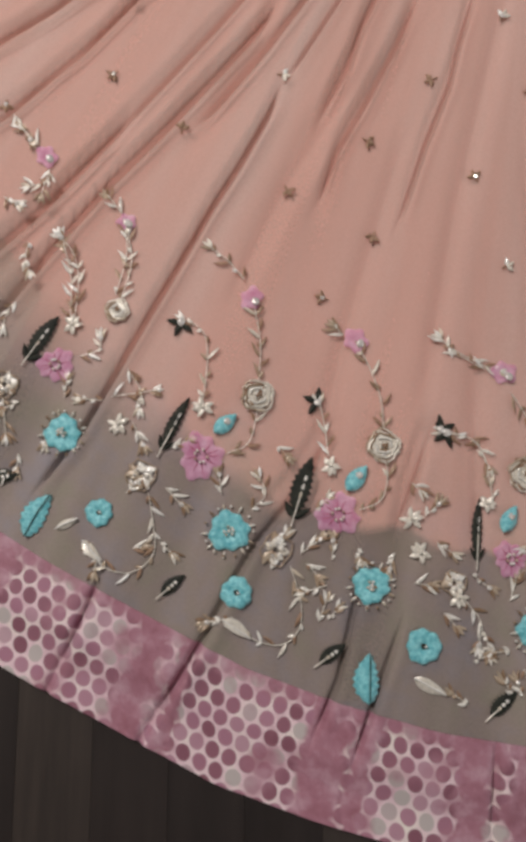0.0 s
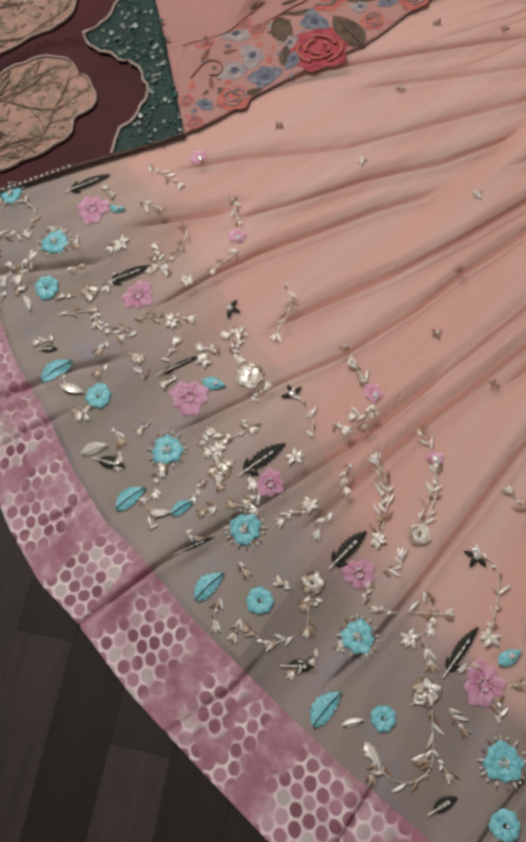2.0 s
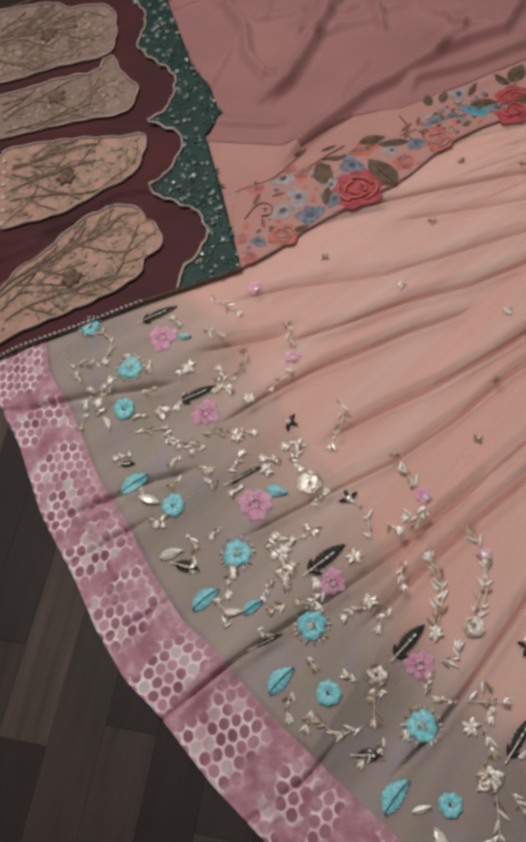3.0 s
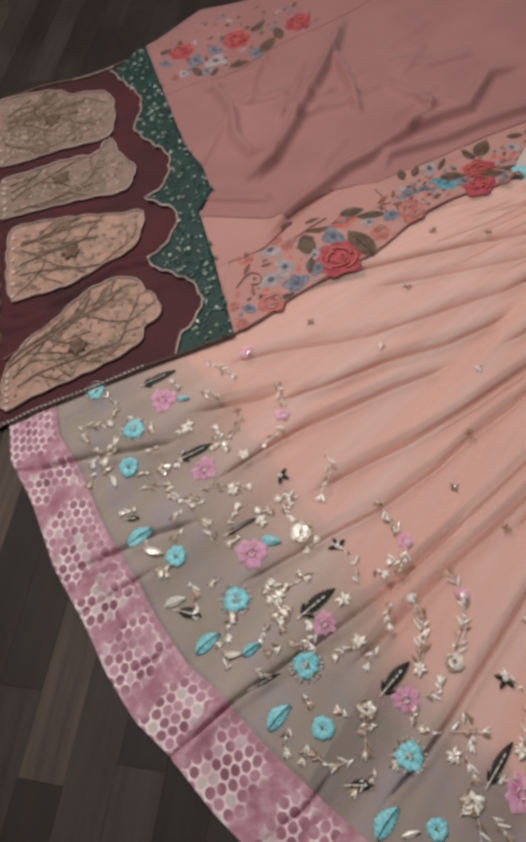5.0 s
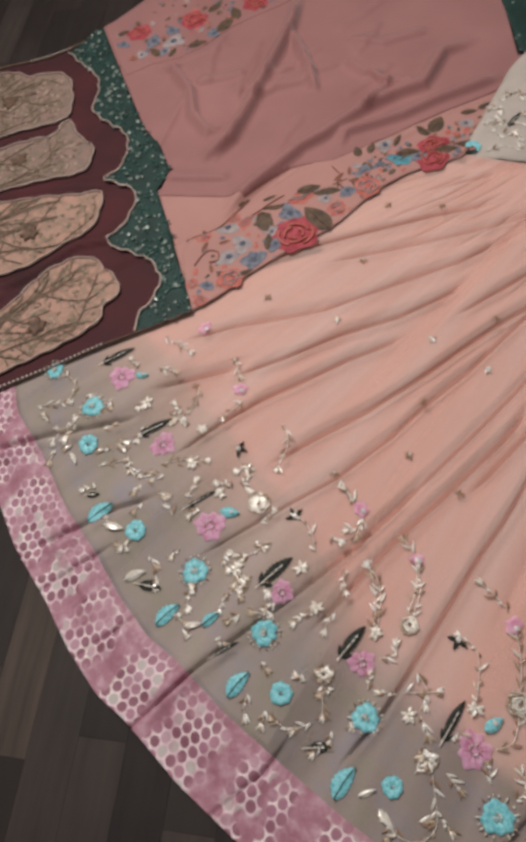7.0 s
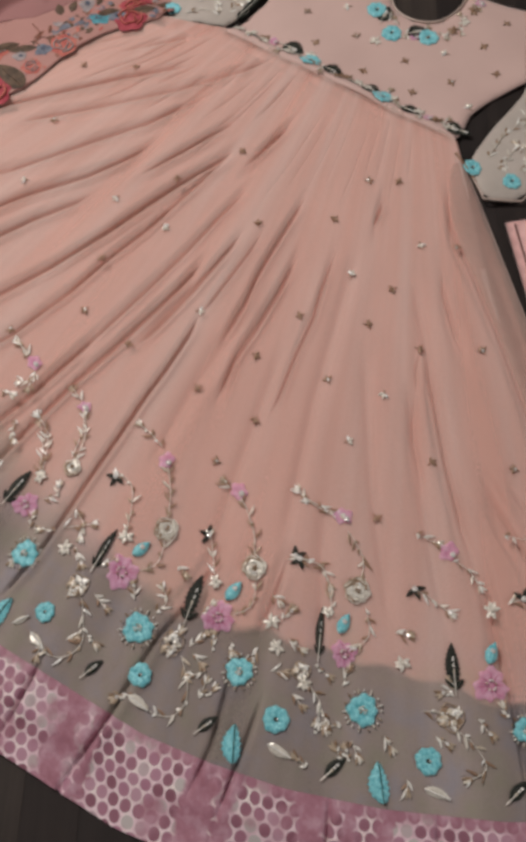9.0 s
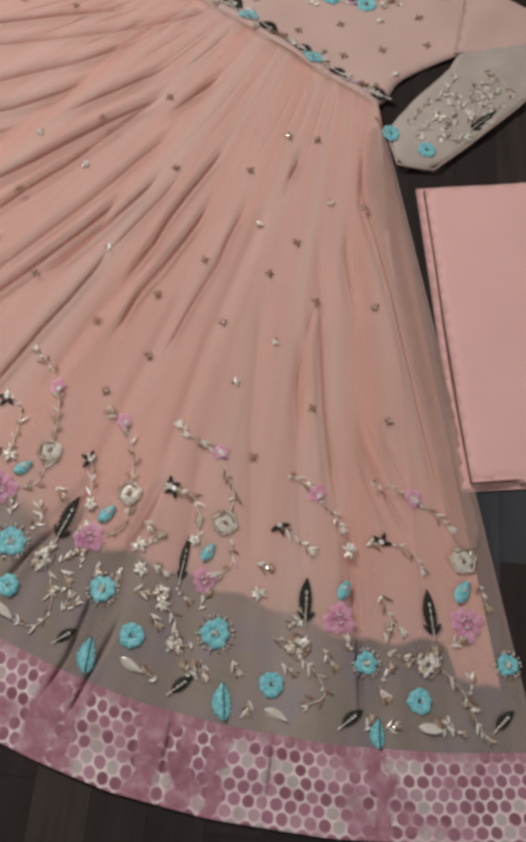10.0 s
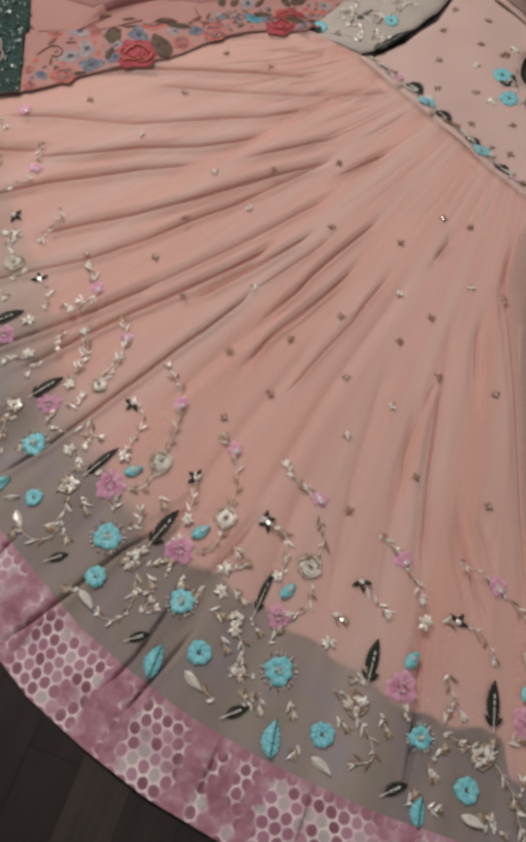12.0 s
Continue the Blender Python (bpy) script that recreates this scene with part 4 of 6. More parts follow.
def silver_bud(x, y, r, ground=None):
    ground = ground or on_skirt
    s = Shape()
    for i in range(6):
        a = spin()
        s.zari(x, y, x + r * math.cos(a), y + r * math.sin(a), 0.0052, 0.0012, 0.0005, 5)
    c = Shape()
    c.bead(x, y, 0.0026, 0.002)
    tone = SILVER if count[0] % 4 else DULL_SHADED
    ob = draped("silver_bud", c, tone, gown, ground, "small silver zari flower")
    for i in range(0, len(s.v), 30):
        p = Shape()
        p.v, p.f = s.v[i:i + 30], [(a, a + 1, a + 6, a + 5) for q in range(5) for a in range(q * 5, q * 5 + 4)]
        draped("petal", p, tone, ob, ground)


def dark_leaf(bx, by, tx, ty, wide=1.0, ground=None, feet=True):
    ground = ground or on_skirt
    ln = math.hypot(tx - bx, ty - by)
    dx, dy = (tx - bx) / ln, (ty - by) / ln
    s = Shape()
    fx, fy = bx + dx * ln * 0.12, by + dy * ln * 0.12
    s.leaf(fx, fy, tx, ty, 0.29 * ln * wide, 0.0016, 0, 18, 0.17, 0.03)
    if feet:
        for q in (-1, 1):
            s.leaf(bx + dx * ln * 0.05, by + dy * ln * 0.05, bx + dx * ln * 0.26 - dy * q * ln * 0.2 * wide, by + dy * ln * 0.26 + dx * q * ln * 0.2 * wide, 0.11 * ln * wide, 0.002, 0, 6)
    ob = draped("dark_leaf", s, DARK_LEAF, gown, ground, "bottle-green thread leaf with a silver midrib")
    m = Shape()
    m.tube([(bx - dx * ln * 0.08, by - dy * ln * 0.08), (fx, fy), (bx + dx * ln * 0.45, by + dy * ln * 0.45)], 0.0007, 0.0012)
    for k in range(3):
        q = 0.35 + 0.13 * k
        m.leaf(bx + dx * ln * q, by + dy * ln * q, bx + dx * ln * (q + 0.11), by + dy * ln * (q + 0.11), 0.0026 * wide, 0.0010, 0.0016, 4)
    draped("midrib", m, SILVER, ob, ground, "silver midrib")


def small_leaf(bx, by, tx, ty, wide=1.0, ground=None):
    dark_leaf(bx, by, tx, ty, 1.35 * wide, ground, False)


def blue_leaf(bx, by, tx, ty, wide=1.0, ground=None):
    ground = ground or on_skirt
    s = Shape()
    ln = math.hypot(tx - bx, ty - by)
    s.leaf(bx, by, tx, ty, 0.50 * ln * wide, 0.0032, 0, 14, 0.13, 0.08)
    ob = draped("turquoise_leaf", s, TURQUOISE, gown, ground, "turquoise satin-stitch leaf")
    m = Shape()
    m.tube([(bx, by), ((bx + tx) / 2, (by + ty) / 2 + 0.002), (tx, ty)], 0.0005, 0.0036)
    draped("midrib", m, DARK_LEAF, ob, ground)


def blue_bud(bx, by, tx, ty, ground=None):
    ground = ground or on_skirt
    s = Shape()
    ln = math.hypot(tx - bx, ty - by)
    s.leaf(bx, by, tx, ty, 0.55 * ln, 0.004, 0, 8)
    ob = draped("turquoise_bud", s, TURQUOISE, gown, ground, "small turquoise thread bud")
    m = Shape()
    m.spangle(bx + 0.6 * (tx - bx), by + 0.6 * (ty - by), 0.0032, 0.0035)
    draped("sequin", m, SEQUIN, ob, ground)


def silver_leaf(bx, by, tx, ty, wide=1.0, ground=None):
    ground = ground or on_skirt
    s = Shape()
    ln = math.hypot(tx - bx, ty - by)
    s.zari(bx, by, tx, ty, 0.36 * ln * wide, 0.0014, 0, 8)
    s.tube([(bx, by), ((bx + tx) / 2, (by + ty) / 2), (tx, ty)], 0.0008, 0.0018)
    draped("silver_leaf", s, SILVER, gown, ground, "silver zari leaf")


def vine(*pts, ground=None, leaf=0.0150):
    """A thin stem with slender leaves in pairs, some silver, some coloured as if in shade."""
    ground = ground or on_skirt
    line = dense(rounded(list(pts), 2, False), 0.004, False)
    s, gold = Shape(), []
    s.tube(line, 0.00055)
    k = count[0]
    for i in range(1, len(line) - 1, 2):
        (ax, ay), (bx, by) = line[i], line[min(i + 1, len(line) - 1)]
        for side in ((-1, 1) if k % 3 == 0 else ((-1,) if k % 2 else (1,))):
            d = math.atan2(by - ay, bx - ax) + side * (0.62 + 0.22 * math.sin(k * 3.7 + ax * 90))
            ln = leaf * (0.72 + 0.34 * math.sin(k * 2.1 + ay * 120 + side))
            into = s
            # every few leaves get the darker thread, shade put into their colour
            if (k + side) % 4 == 0:
                into = Shape()
                gold.append(into)
            into.zari(ax, ay, ax + ln * math.cos(d), ay + ln * math.sin(d), 0.0031, 0.0008, 0.0002, 6)
        k += 1
    ex, ey = line[-1]
    tip = math.atan2(ey - line[-2][1], ex - line[-2][0])
    for side in (-0.5, 0.0, 0.5):
        s.zari(ex, ey, ex + 0.011 * math.cos(tip + side), ey + 0.011 * math.sin(tip + side), 0.0034, 0.0008, 0.0, 5)
    spin()
    ob = draped("silver_vine", s, SILVER, gown, ground, "silver zari stem with small leaves")
    for t in gold:
        draped("leaf", t, DULL_SHADED, ob, ground, "leaf in the brown tone of shade")
    if count[0] % 3 == 0:
        c = Shape()
        c.spangle(ex, ey, 0.0022, 0.001)
        draped("sequin", c, SEQUIN, ob, ground, "bright sequin")


def tri_leaf(x, y, ground=None):
    ground = ground or on_skirt
    a0 = spin()
    c = Shape()
    c.spangle(x, y, 0.0036, 0.001)
    ob = draped("dark_sprig", c, SEQUIN, gown, ground, "dark green three-leaved sprig with a sequin")
    for i in range(3):
        s = Shape()
        a = a0 + (i - 1) * 1.3
        s.leaf(x, y, x + 0.014 * math.cos(a), y + 0.014 * math.sin(a), 0.006, 0.0014, 0, 6)
        draped("leaf", s, DARK_LEAF, ob, ground, "dark green leaf")


def sprig(x, y, ground=None, size=1.0):
    ground = ground or on_skirt
    s = Shape()
    a0 = spin()
    for i in range(3):
        a = a0 + (i - 1) * 1.1
        s.zari(x, y, x + 0.0080 * size * math.cos(a), y + 0.0080 * size * math.sin(a), 0.0040 * size, 0.0012, 0, 5)
    s.leaf(x, y, x - 0.006 * size * math.cos(a0), y - 0.006 * size * math.sin(a0), 0.0022, 0.001, 0, 4)
    ob = draped("sprig", s, DULL_SHADED if count[0] % 5 < 4 else SILVER, gown, ground, "tiny zari sprig")
    if count[0] % 3 == 0:
        c = Shape()
        c.spangle(x, y, 0.0021 * size, 0.001)
        draped("sequin", c, SEQUIN, ob, ground)


# large flowers, from the overlapped side of the skirt to its open side
spiky_flower(-0.765, 0.570, 0.0157)
spiky_flower(-0.679, 0.502, 0.0191)
spiky_flower(-0.466, 0.253, 0.0192)
spiky_flower(-0.358, 0.179, 0.0183)
spiky_flower(-0.222, 0.091, 0.0180)
spiky_flower(-0.071, 0.004, 0.0194)
spiky_flower(0.053, -0.042, 0.0173)
spiky_flower(0.196, -0.080, 0.0190)
spiky_flower(0.377, -0.096, 0.0142)
spiky_flower(0.547, -0.080, 0.0136)
ring_flower(-0.671, 0.437, 0.0160)
ring_flower(-0.564, 0.305, 0.0160)
ring_flower(-0.328, 0.108, 0.0149)
ring_flower(-0.186, 0.020, 0.0129)
ring_flower(-0.064, -0.049, 0.0145)
ring_flower(0.097, -0.093, 0.0157)
ring_flower(0.268, -0.131, 0.0153)
ring_flower(0.442, -0.132, 0.0152)
pink_flower(-0.643, 0.557, 0.0226)
pink_flower(-0.550, 0.442, 0.0208)
pink_flower(-0.456, 0.320, 0.0233)
pink_flower(-0.341, 0.233, 0.0166)
pink_flower(-0.231, 0.154, 0.0172)
pink_flower(-0.096, 0.070, 0.0217)
pink_flower(0.025, 0.019, 0.0199)
pink_flower(0.175, -0.019, 0.0162)
pink_flower(0.342, -0.049, 0.0205)
pink_flower(0.497, -0.037, 0.0212)
pink_bud(-0.247, 0.355, 0.0123)
pink_bud(-0.170, 0.291, 0.0101)
pink_bud(-0.052, 0.215, 0.0124)
pink_bud(0.043, 0.177, 0.0132)
pink_bud(0.175, 0.146, 0.0131)
pink_bud(0.303, 0.104, 0.0135)
pink_bud(0.426, 0.111, 0.0142)
pink_bud(-0.445, 0.539, 0.0127)
pink_bud(-0.520, 0.650, 0.0128)
silver_rose(-0.176, 0.205, 0.0109)
silver_rose(-0.046, 0.125, 0.0146)
silver_rose(0.066, 0.080, 0.0144)
silver_rose(0.191, 0.055, 0.0153)
silver_rose(0.492, 0.040, 0.0165)
silver_rose(-0.390, 0.357, 0.0158)
silver_flower(-0.149, 0.053, 0.0163)
silver_flower(-0.029, -0.012, 0.0170)
silver_flower(0.125, -0.040, 0.0131)
silver_flower(-0.277, 0.136, 0.0148)
silver_flower(0.295, -0.085, 0.0183)
silver_flower(0.451, -0.090, 0.0181)
silver_flower(-0.400, 0.238, 0.0151)
silver_flower(-0.614, 0.439, 0.0131)
silver_bud(-0.217, 0.192, 0.0099)
silver_bud(-0.095, 0.114, 0.0107)
silver_bud(0.019, 0.062, 0.0096)
silver_bud(0.089, 0.015, 0.0113)
silver_bud(0.096, -0.014, 0.0103)
silver_bud(-0.171, 0.099, 0.0107)
silver_bud(0.156, 0.029, 0.0083)
silver_bud(0.349, 0.035, 0.0110)
silver_bud(0.243, -0.028, 0.0101)
silver_bud(0.128, -0.052, 0.0100)
silver_bud(-0.320, 0.267, 0.0114)
silver_bud(-0.449, 0.368, 0.0104)
silver_bud(-0.591, 0.512, 0.0117)
silver_bud(-0.493, 0.469, 0.0095)
silver_bud(-0.407, 0.261, 0.0111)
silver_bud(-0.294, 0.217, 0.0103)
silver_bud(-0.499, 0.412, 0.0108)
# dark and turquoise leaves, from the foot to the tip
dark_leaf(-0.260, 0.157, -0.230, 0.200)
dark_leaf(-0.133, 0.073, -0.107, 0.123, 0.7)
dark_leaf(-0.015, 0.013, 0.003, 0.070)
dark_leaf(0.145, -0.024, 0.150, 0.034, 0.55)
dark_leaf(0.302, -0.057, 0.300, -0.003)
dark_leaf(0.457, -0.057, 0.447, -0.002)
dark_leaf(-0.374, 0.239, -0.333, 0.281)
dark_leaf(-0.497, 0.343, -0.450, 0.376, 0.35)
dark_leaf(-0.593, 0.455, -0.543, 0.486, 0.8)
dark_leaf(-0.685, 0.582, -0.634, 0.613, 0.8)
small_leaf(-0.132, -0.053, -0.109, -0.034)
small_leaf(0.005, -0.110, 0.031, -0.092)
small_leaf(0.150, -0.153, 0.176, -0.131)
small_leaf(0.351, -0.170, 0.376, -0.148)
small_leaf(0.531, -0.156, 0.554, -0.131)
small_leaf(-0.292, 0.049, -0.259, 0.054)
small_leaf(-0.548, 0.230, -0.510, 0.226)
small_leaf(-0.656, 0.354, -0.633, 0.358)
small_leaf(-0.425, 0.141, -0.389, 0.164, 0.5)
blue_leaf(-0.252, -0.001, -0.230, 0.036)
blue_leaf(0.050, -0.141, 0.051, -0.099)
blue_leaf(0.218, -0.176, 0.212, -0.133)
blue_leaf(0.398, -0.188, 0.395, -0.155)
blue_leaf(-0.395, 0.096, -0.371, 0.129)
blue_leaf(-0.507, 0.176, -0.479, 0.206)
blue_leaf(-0.641, 0.314, -0.608, 0.344)
blue_leaf(-0.442, 0.180, -0.421, 0.199)
blue_bud(-0.085, 0.091, -0.065, 0.108)
blue_bud(0.033, 0.040, 0.051, 0.062)
blue_bud(0.169, 0.004, 0.181, 0.027)
blue_bud(0.341, -0.026, 0.351, -0.001)
blue_bud(0.485, -0.014, 0.499, 0.015)
blue_bud(-0.445, 0.342, -0.416, 0.340)
blue_bud(-0.619, 0.560, -0.598, 0.561)
silver_leaf(-0.224, 0.006, -0.205, 0.015)
silver_leaf(-0.200, -0.004, -0.183, -0.022)
silver_leaf(-0.076, -0.072, -0.052, -0.088)
silver_leaf(0.088, -0.119, 0.115, -0.133)
silver_leaf(0.262, -0.159, 0.290, -0.169)
silver_leaf(0.441, -0.160, 0.472, -0.162)
silver_leaf(0.413, -0.165, 0.417, -0.156)
silver_leaf(-0.565, 0.233, -0.537, 0.248)
silver_leaf(-0.466, 0.177, -0.443, 0.183)
silver_leaf(-0.613, 0.310, -0.583, 0.306)
silver_leaf(-0.697, 0.421, -0.684, 0.404)
silver_leaf(-0.470, 0.234, -0.462, 0.221)
# stems with their small leaves
vine((-0.142, 0.037), (-0.136, 0.004), (-0.135, -0.017), (-0.154, -0.034), (-0.178, -0.030), (-0.192, -0.015))
vine((-0.017, -0.026), (-0.007, -0.056), (-0.007, -0.079), (-0.022, -0.095), (-0.045, -0.092), (-0.064, -0.079))
vine((-0.073, 0.073), (-0.053, 0.080), (-0.047, 0.105), (-0.046, 0.125))
vine((-0.045, 0.139), (-0.043, 0.174), (-0.049, 0.205))
vine((-0.059, 0.233), (-0.074, 0.251), (-0.089, 0.262))
vine((0.044, 0.023), (0.065, 0.030), (0.070, 0.056), (0.066, 0.071))
vine((0.066, 0.095), (0.066, 0.119), (0.056, 0.149), (0.047, 0.167))
vine((0.032, 0.182), (0.025, 0.189))
vine((-0.209, 0.162), (-0.190, 0.167), (-0.190, 0.179))
vine((-0.173, 0.215), (-0.162, 0.251), (-0.168, 0.278))
vine((-0.174, 0.299), (-0.187, 0.315))
vine((-0.215, 0.200), (-0.212, 0.236), (-0.218, 0.262), (-0.231, 0.275))
vine((-0.095, 0.122), (-0.091, 0.154), (-0.093, 0.184), (-0.113, 0.195))
vine((0.017, 0.071), (0.015, 0.095), (0.010, 0.119))
vine((0.161, 0.033), (0.157, 0.061), (0.151, 0.085), (0.120, 0.093))
vine((0.158, 0.149), (0.130, 0.164), (0.120, 0.177))
vine((-0.222, 0.124), (-0.220, 0.139))
vine((-0.078, 0.037), (-0.080, 0.054))
vine((-0.164, 0.149), (-0.150, 0.129), (-0.152, 0.114))
vine((-0.178, 0.124), (-0.141, 0.129))
vine((-0.158, 0.100), (-0.148, 0.080))
vine((-0.255, 0.367), (-0.272, 0.383))
vine((-0.244, 0.342), (-0.243, 0.329), (-0.261, 0.325))
vine((-0.008, -0.015), (0.009, -0.003))
vine((-0.003, -0.024), (0.006, -0.033))
vine((0.042, -0.010), (0.044, -0.019))
vine((0.074, -0.014), (0.069, -0.028))
vine((-0.027, 0.080), (-0.020, 0.071))
vine((0.090, 0.047), (0.097, 0.040))
vine((0.101, 0.018), (0.113, 0.028))
vine((0.110, -0.005), (0.124, -0.014))
vine((0.090, -0.040), (0.104, -0.042))
vine((0.134, -0.055), (0.150, -0.074), (0.144, -0.092))
vine((-0.051, 0.023), (-0.036, 0.037), (-0.044, 0.051))
vine((0.173, -0.055), (0.179, -0.037))
vine((-0.127, 0.042), (-0.113, 0.027))
vine((-0.155, -0.011), (-0.147, -0.010))
vine((-0.131, -0.006), (-0.121, -0.015))
vine((0.181, 0.127), (0.202, 0.093), (0.194, 0.062))
vine((0.124, 0.170), (0.150, 0.155), (0.171, 0.148))
vine((0.122, 0.091), (0.149, 0.086), (0.158, 0.062))
vine((0.201, 0.035), (0.208, 0.002), (0.188, -0.013))
vine((0.264, 0.126), (0.288, 0.115))
vine((0.307, 0.093), (0.326, 0.083), (0.337, 0.064))
vine((0.260, 0.058), (0.283, 0.045), (0.300, 0.031))
vine((0.370, 0.125), (0.399, 0.120), (0.422, 0.111))
vine((0.433, 0.106), (0.460, 0.090), (0.475, 0.079))
vine((0.368, 0.042), (0.388, 0.050), (0.423, 0.047), (0.440, 0.023))
vine((0.513, 0.011), (0.522, -0.013))
vine((0.290, -0.092), (0.320, -0.111), (0.335, -0.138), (0.314, -0.148))
vine((0.467, -0.093), (0.496, -0.117), (0.509, -0.149), (0.522, -0.163))
vine((0.391, -0.014), (0.401, -0.038), (0.416, -0.054))
vine((0.264, -0.079), (0.288, -0.080))
vine((0.325, -0.085), (0.338, -0.101))
vine((0.220, -0.107), (0.226, -0.118))
vine((0.244, -0.151), (0.243, -0.160))
vine((0.393, -0.120), (0.401, -0.130))
vine((0.401, -0.082), (0.421, -0.084))
vine((0.477, -0.066), (0.490, -0.058))
vine((0.235, 0.007), (0.250, 0.004))
vine((0.115, -0.065), (0.125, -0.076))
vine((-0.304, 0.292), (-0.310, 0.320), (-0.333, 0.340))
vine((-0.279, 0.396), (-0.263, 0.371))
vine((-0.244, 0.340), (-0.250, 0.318))
vine((-0.371, 0.482), (-0.357, 0.454), (-0.370, 0.413))
vine((-0.460, 0.589), (-0.448, 0.562))
vine((-0.437, 0.517), (-0.461, 0.490))
vine((-0.510, 0.541), (-0.511, 0.505), (-0.540, 0.486))
vine((-0.514, 0.332), (-0.530, 0.354))
vine((-0.278, 0.123), (-0.274, 0.090))
vine((-0.306, 0.063), (-0.332, 0.076))
vine((-0.219, 0.197), (-0.219, 0.241), (-0.230, 0.276))
vine((-0.178, 0.220), (-0.167, 0.259), (-0.171, 0.285))
vine((-0.388, 0.299), (-0.376, 0.293))
vine((-0.420, 0.257), (-0.395, 0.249))
vine((-0.347, 0.201), (-0.375, 0.204))
vine((-0.549, 0.409), (-0.504, 0.420), (-0.480, 0.418))
vine((-0.646, 0.403), (-0.607, 0.414))
vine((-0.577, 0.391), (-0.560, 0.384))
vine((-0.725, 0.509), (-0.717, 0.543), (-0.740, 0.561))
vine((-0.584, 0.576), (-0.556, 0.567))
vine((-0.587, 0.634), (-0.538, 0.606))
vine((-0.536, 0.270), (-0.525, 0.257))
vine((-0.460, 0.221), (-0.464, 0.231))
vine((-0.394, 0.199), (-0.406, 0.191))
vine((-0.286, 0.079), (-0.306, 0.068))
vine((-0.778, 0.502), (-0.725, 0.509))
vine((-0.567, 0.275), (-0.584, 0.281))
vine((-0.373, 0.293), (-0.399, 0.276))
# scattered small sprigs
sprig(0.189, 0.498)
sprig(0.119, 0.432)
sprig(0.057, 0.370)
sprig(0.156, 0.332)
sprig(0.061, 0.277)
sprig(0.182, 0.246)
sprig(0.013, 0.217)
sprig(-0.019, 0.320)
sprig(-0.119, 0.383)
sprig(-0.186, 0.439)
sprig(-0.023, 0.436)
sprig(-0.170, 0.522)
sprig(-0.287, 0.406)
sprig(0.024, 0.718)
sprig(-0.070, 0.666)
sprig(-0.084, 0.579)
sprig(0.054, 0.583)
sprig(0.167, 0.594)
sprig(0.216, 0.662)
sprig(0.263, 0.659)
sprig(0.289, 0.549)
sprig(0.339, 0.542)
sprig(0.247, 0.475)
sprig(0.279, 0.381)
sprig(0.364, 0.378)
sprig(0.230, 0.313)
sprig(0.287, 0.217)
sprig(0.392, 0.211)
sprig(0.216, 0.147)
sprig(-0.156, 0.889)
sprig(-0.161, 0.631)
sprig(0.210, 0.418)
sprig(-0.242, 0.898)
sprig(-0.276, 0.783)
sprig(-0.425, 0.708)
sprig(-0.306, 0.665)
sprig(-0.462, 0.591)
sprig(-0.516, 0.541)

tri_leaf(-0.116, 0.192)
tri_leaf(0.117, 0.094)
tri_leaf(0.008, 0.120)
tri_leaf(0.260, 0.058)
tri_leaf(0.388, 0.049)
tri_leaf(0.122, 0.091)
tri_leaf(-0.432, 0.439)
tri_leaf(-0.336, 0.339)

# loose silver leaves strewn over the net band
strewn = np.random.RandomState(11)
for _ in range(64):
    q, v = strewn.uniform(0.1, 0.985), strewn.uniform(0.77, 0.895)
    i, j = int(q * (NU - 1)), int(v * (NV - 1))
    x, y = XY[j, i]
    a, ln = strewn.uniform(0, 6.28), strewn.uniform(0.010, 0.020)
    vine((x, y), (x + ln * math.cos(a), y + ln * math.sin(a)), leaf=strewn.uniform(0.009, 0.012))

for _ in range(32):
    q, v = strewn.uniform(0.1, 0.46), strewn.uniform(0.66, 0.885)
    i, j = int(q * (NU - 1)), int(v * (NV - 1))
    x, y = XY[j, i]
    a, ln = strewn.uniform(0, 6.28), strewn.uniform(0.012, 0.026)
    vine((x, y), (x + 0.5 * ln * math.cos(a), y + 0.5 * ln * math.sin(a)), (x + ln * math.cos(a + 0.3), y + ln * math.sin(a + 0.3)), leaf=0.011)

# belt, neckline and sleeves
for x, y in ((0.112, 1.105), (0.185, 1.095), (0.121, 1.024), (0.191, 1.034), (0.135, 0.956), (0.204, 0.968), (0.215, 0.895), (0.280, 0.911), (0.348, 0.927), (0.409, 0.941), (0.290, 0.844),
             (0.355, 0.866), (0.424, 0.883), (0.378, 0.811), (0.185, 1.16), (0.45, 0.99), (0.12, 1.17)):
    sprig(x, y, body_height, 1.15)
for ax, ay, bx, by in ((0.079, 0.952, 0.116, 0.930), (0.144, 0.898, 0.180, 0.878), (0.206, 0.857, 0.240, 0.838), (0.266, 0.815, 0.300, 0.797), (0.332, 0.775, 0.366, 0.762),
                       (0.244, 0.996, 0.260, 1.034), (0.284, 0.968, 0.322, 0.980)):
    small_leaf(ax, ay, bx, by, 1.9, body_height)
for x, y in ((0.128, 0.908), (0.243, 0.830), (0.262, 0.971), (0.322, 0.964), (0.239, 1.027)):
    ring_flower(x, y, 0.0175, body_height)
for x, y in ((0.190, 0.874), (0.203, 0.864), (0.262, 0.824), (0.030, 0.975), (0.051, 0.963), (0.128, 0.924), (0.326, 0.785), (0.382, 0.997), (0.232, 1.077), (0.235, 0.955), (0.364, 0.979), (0.246, 1.10), (0.40, 1.02)):
    silver_bud(x, y, 0.011, body_height)
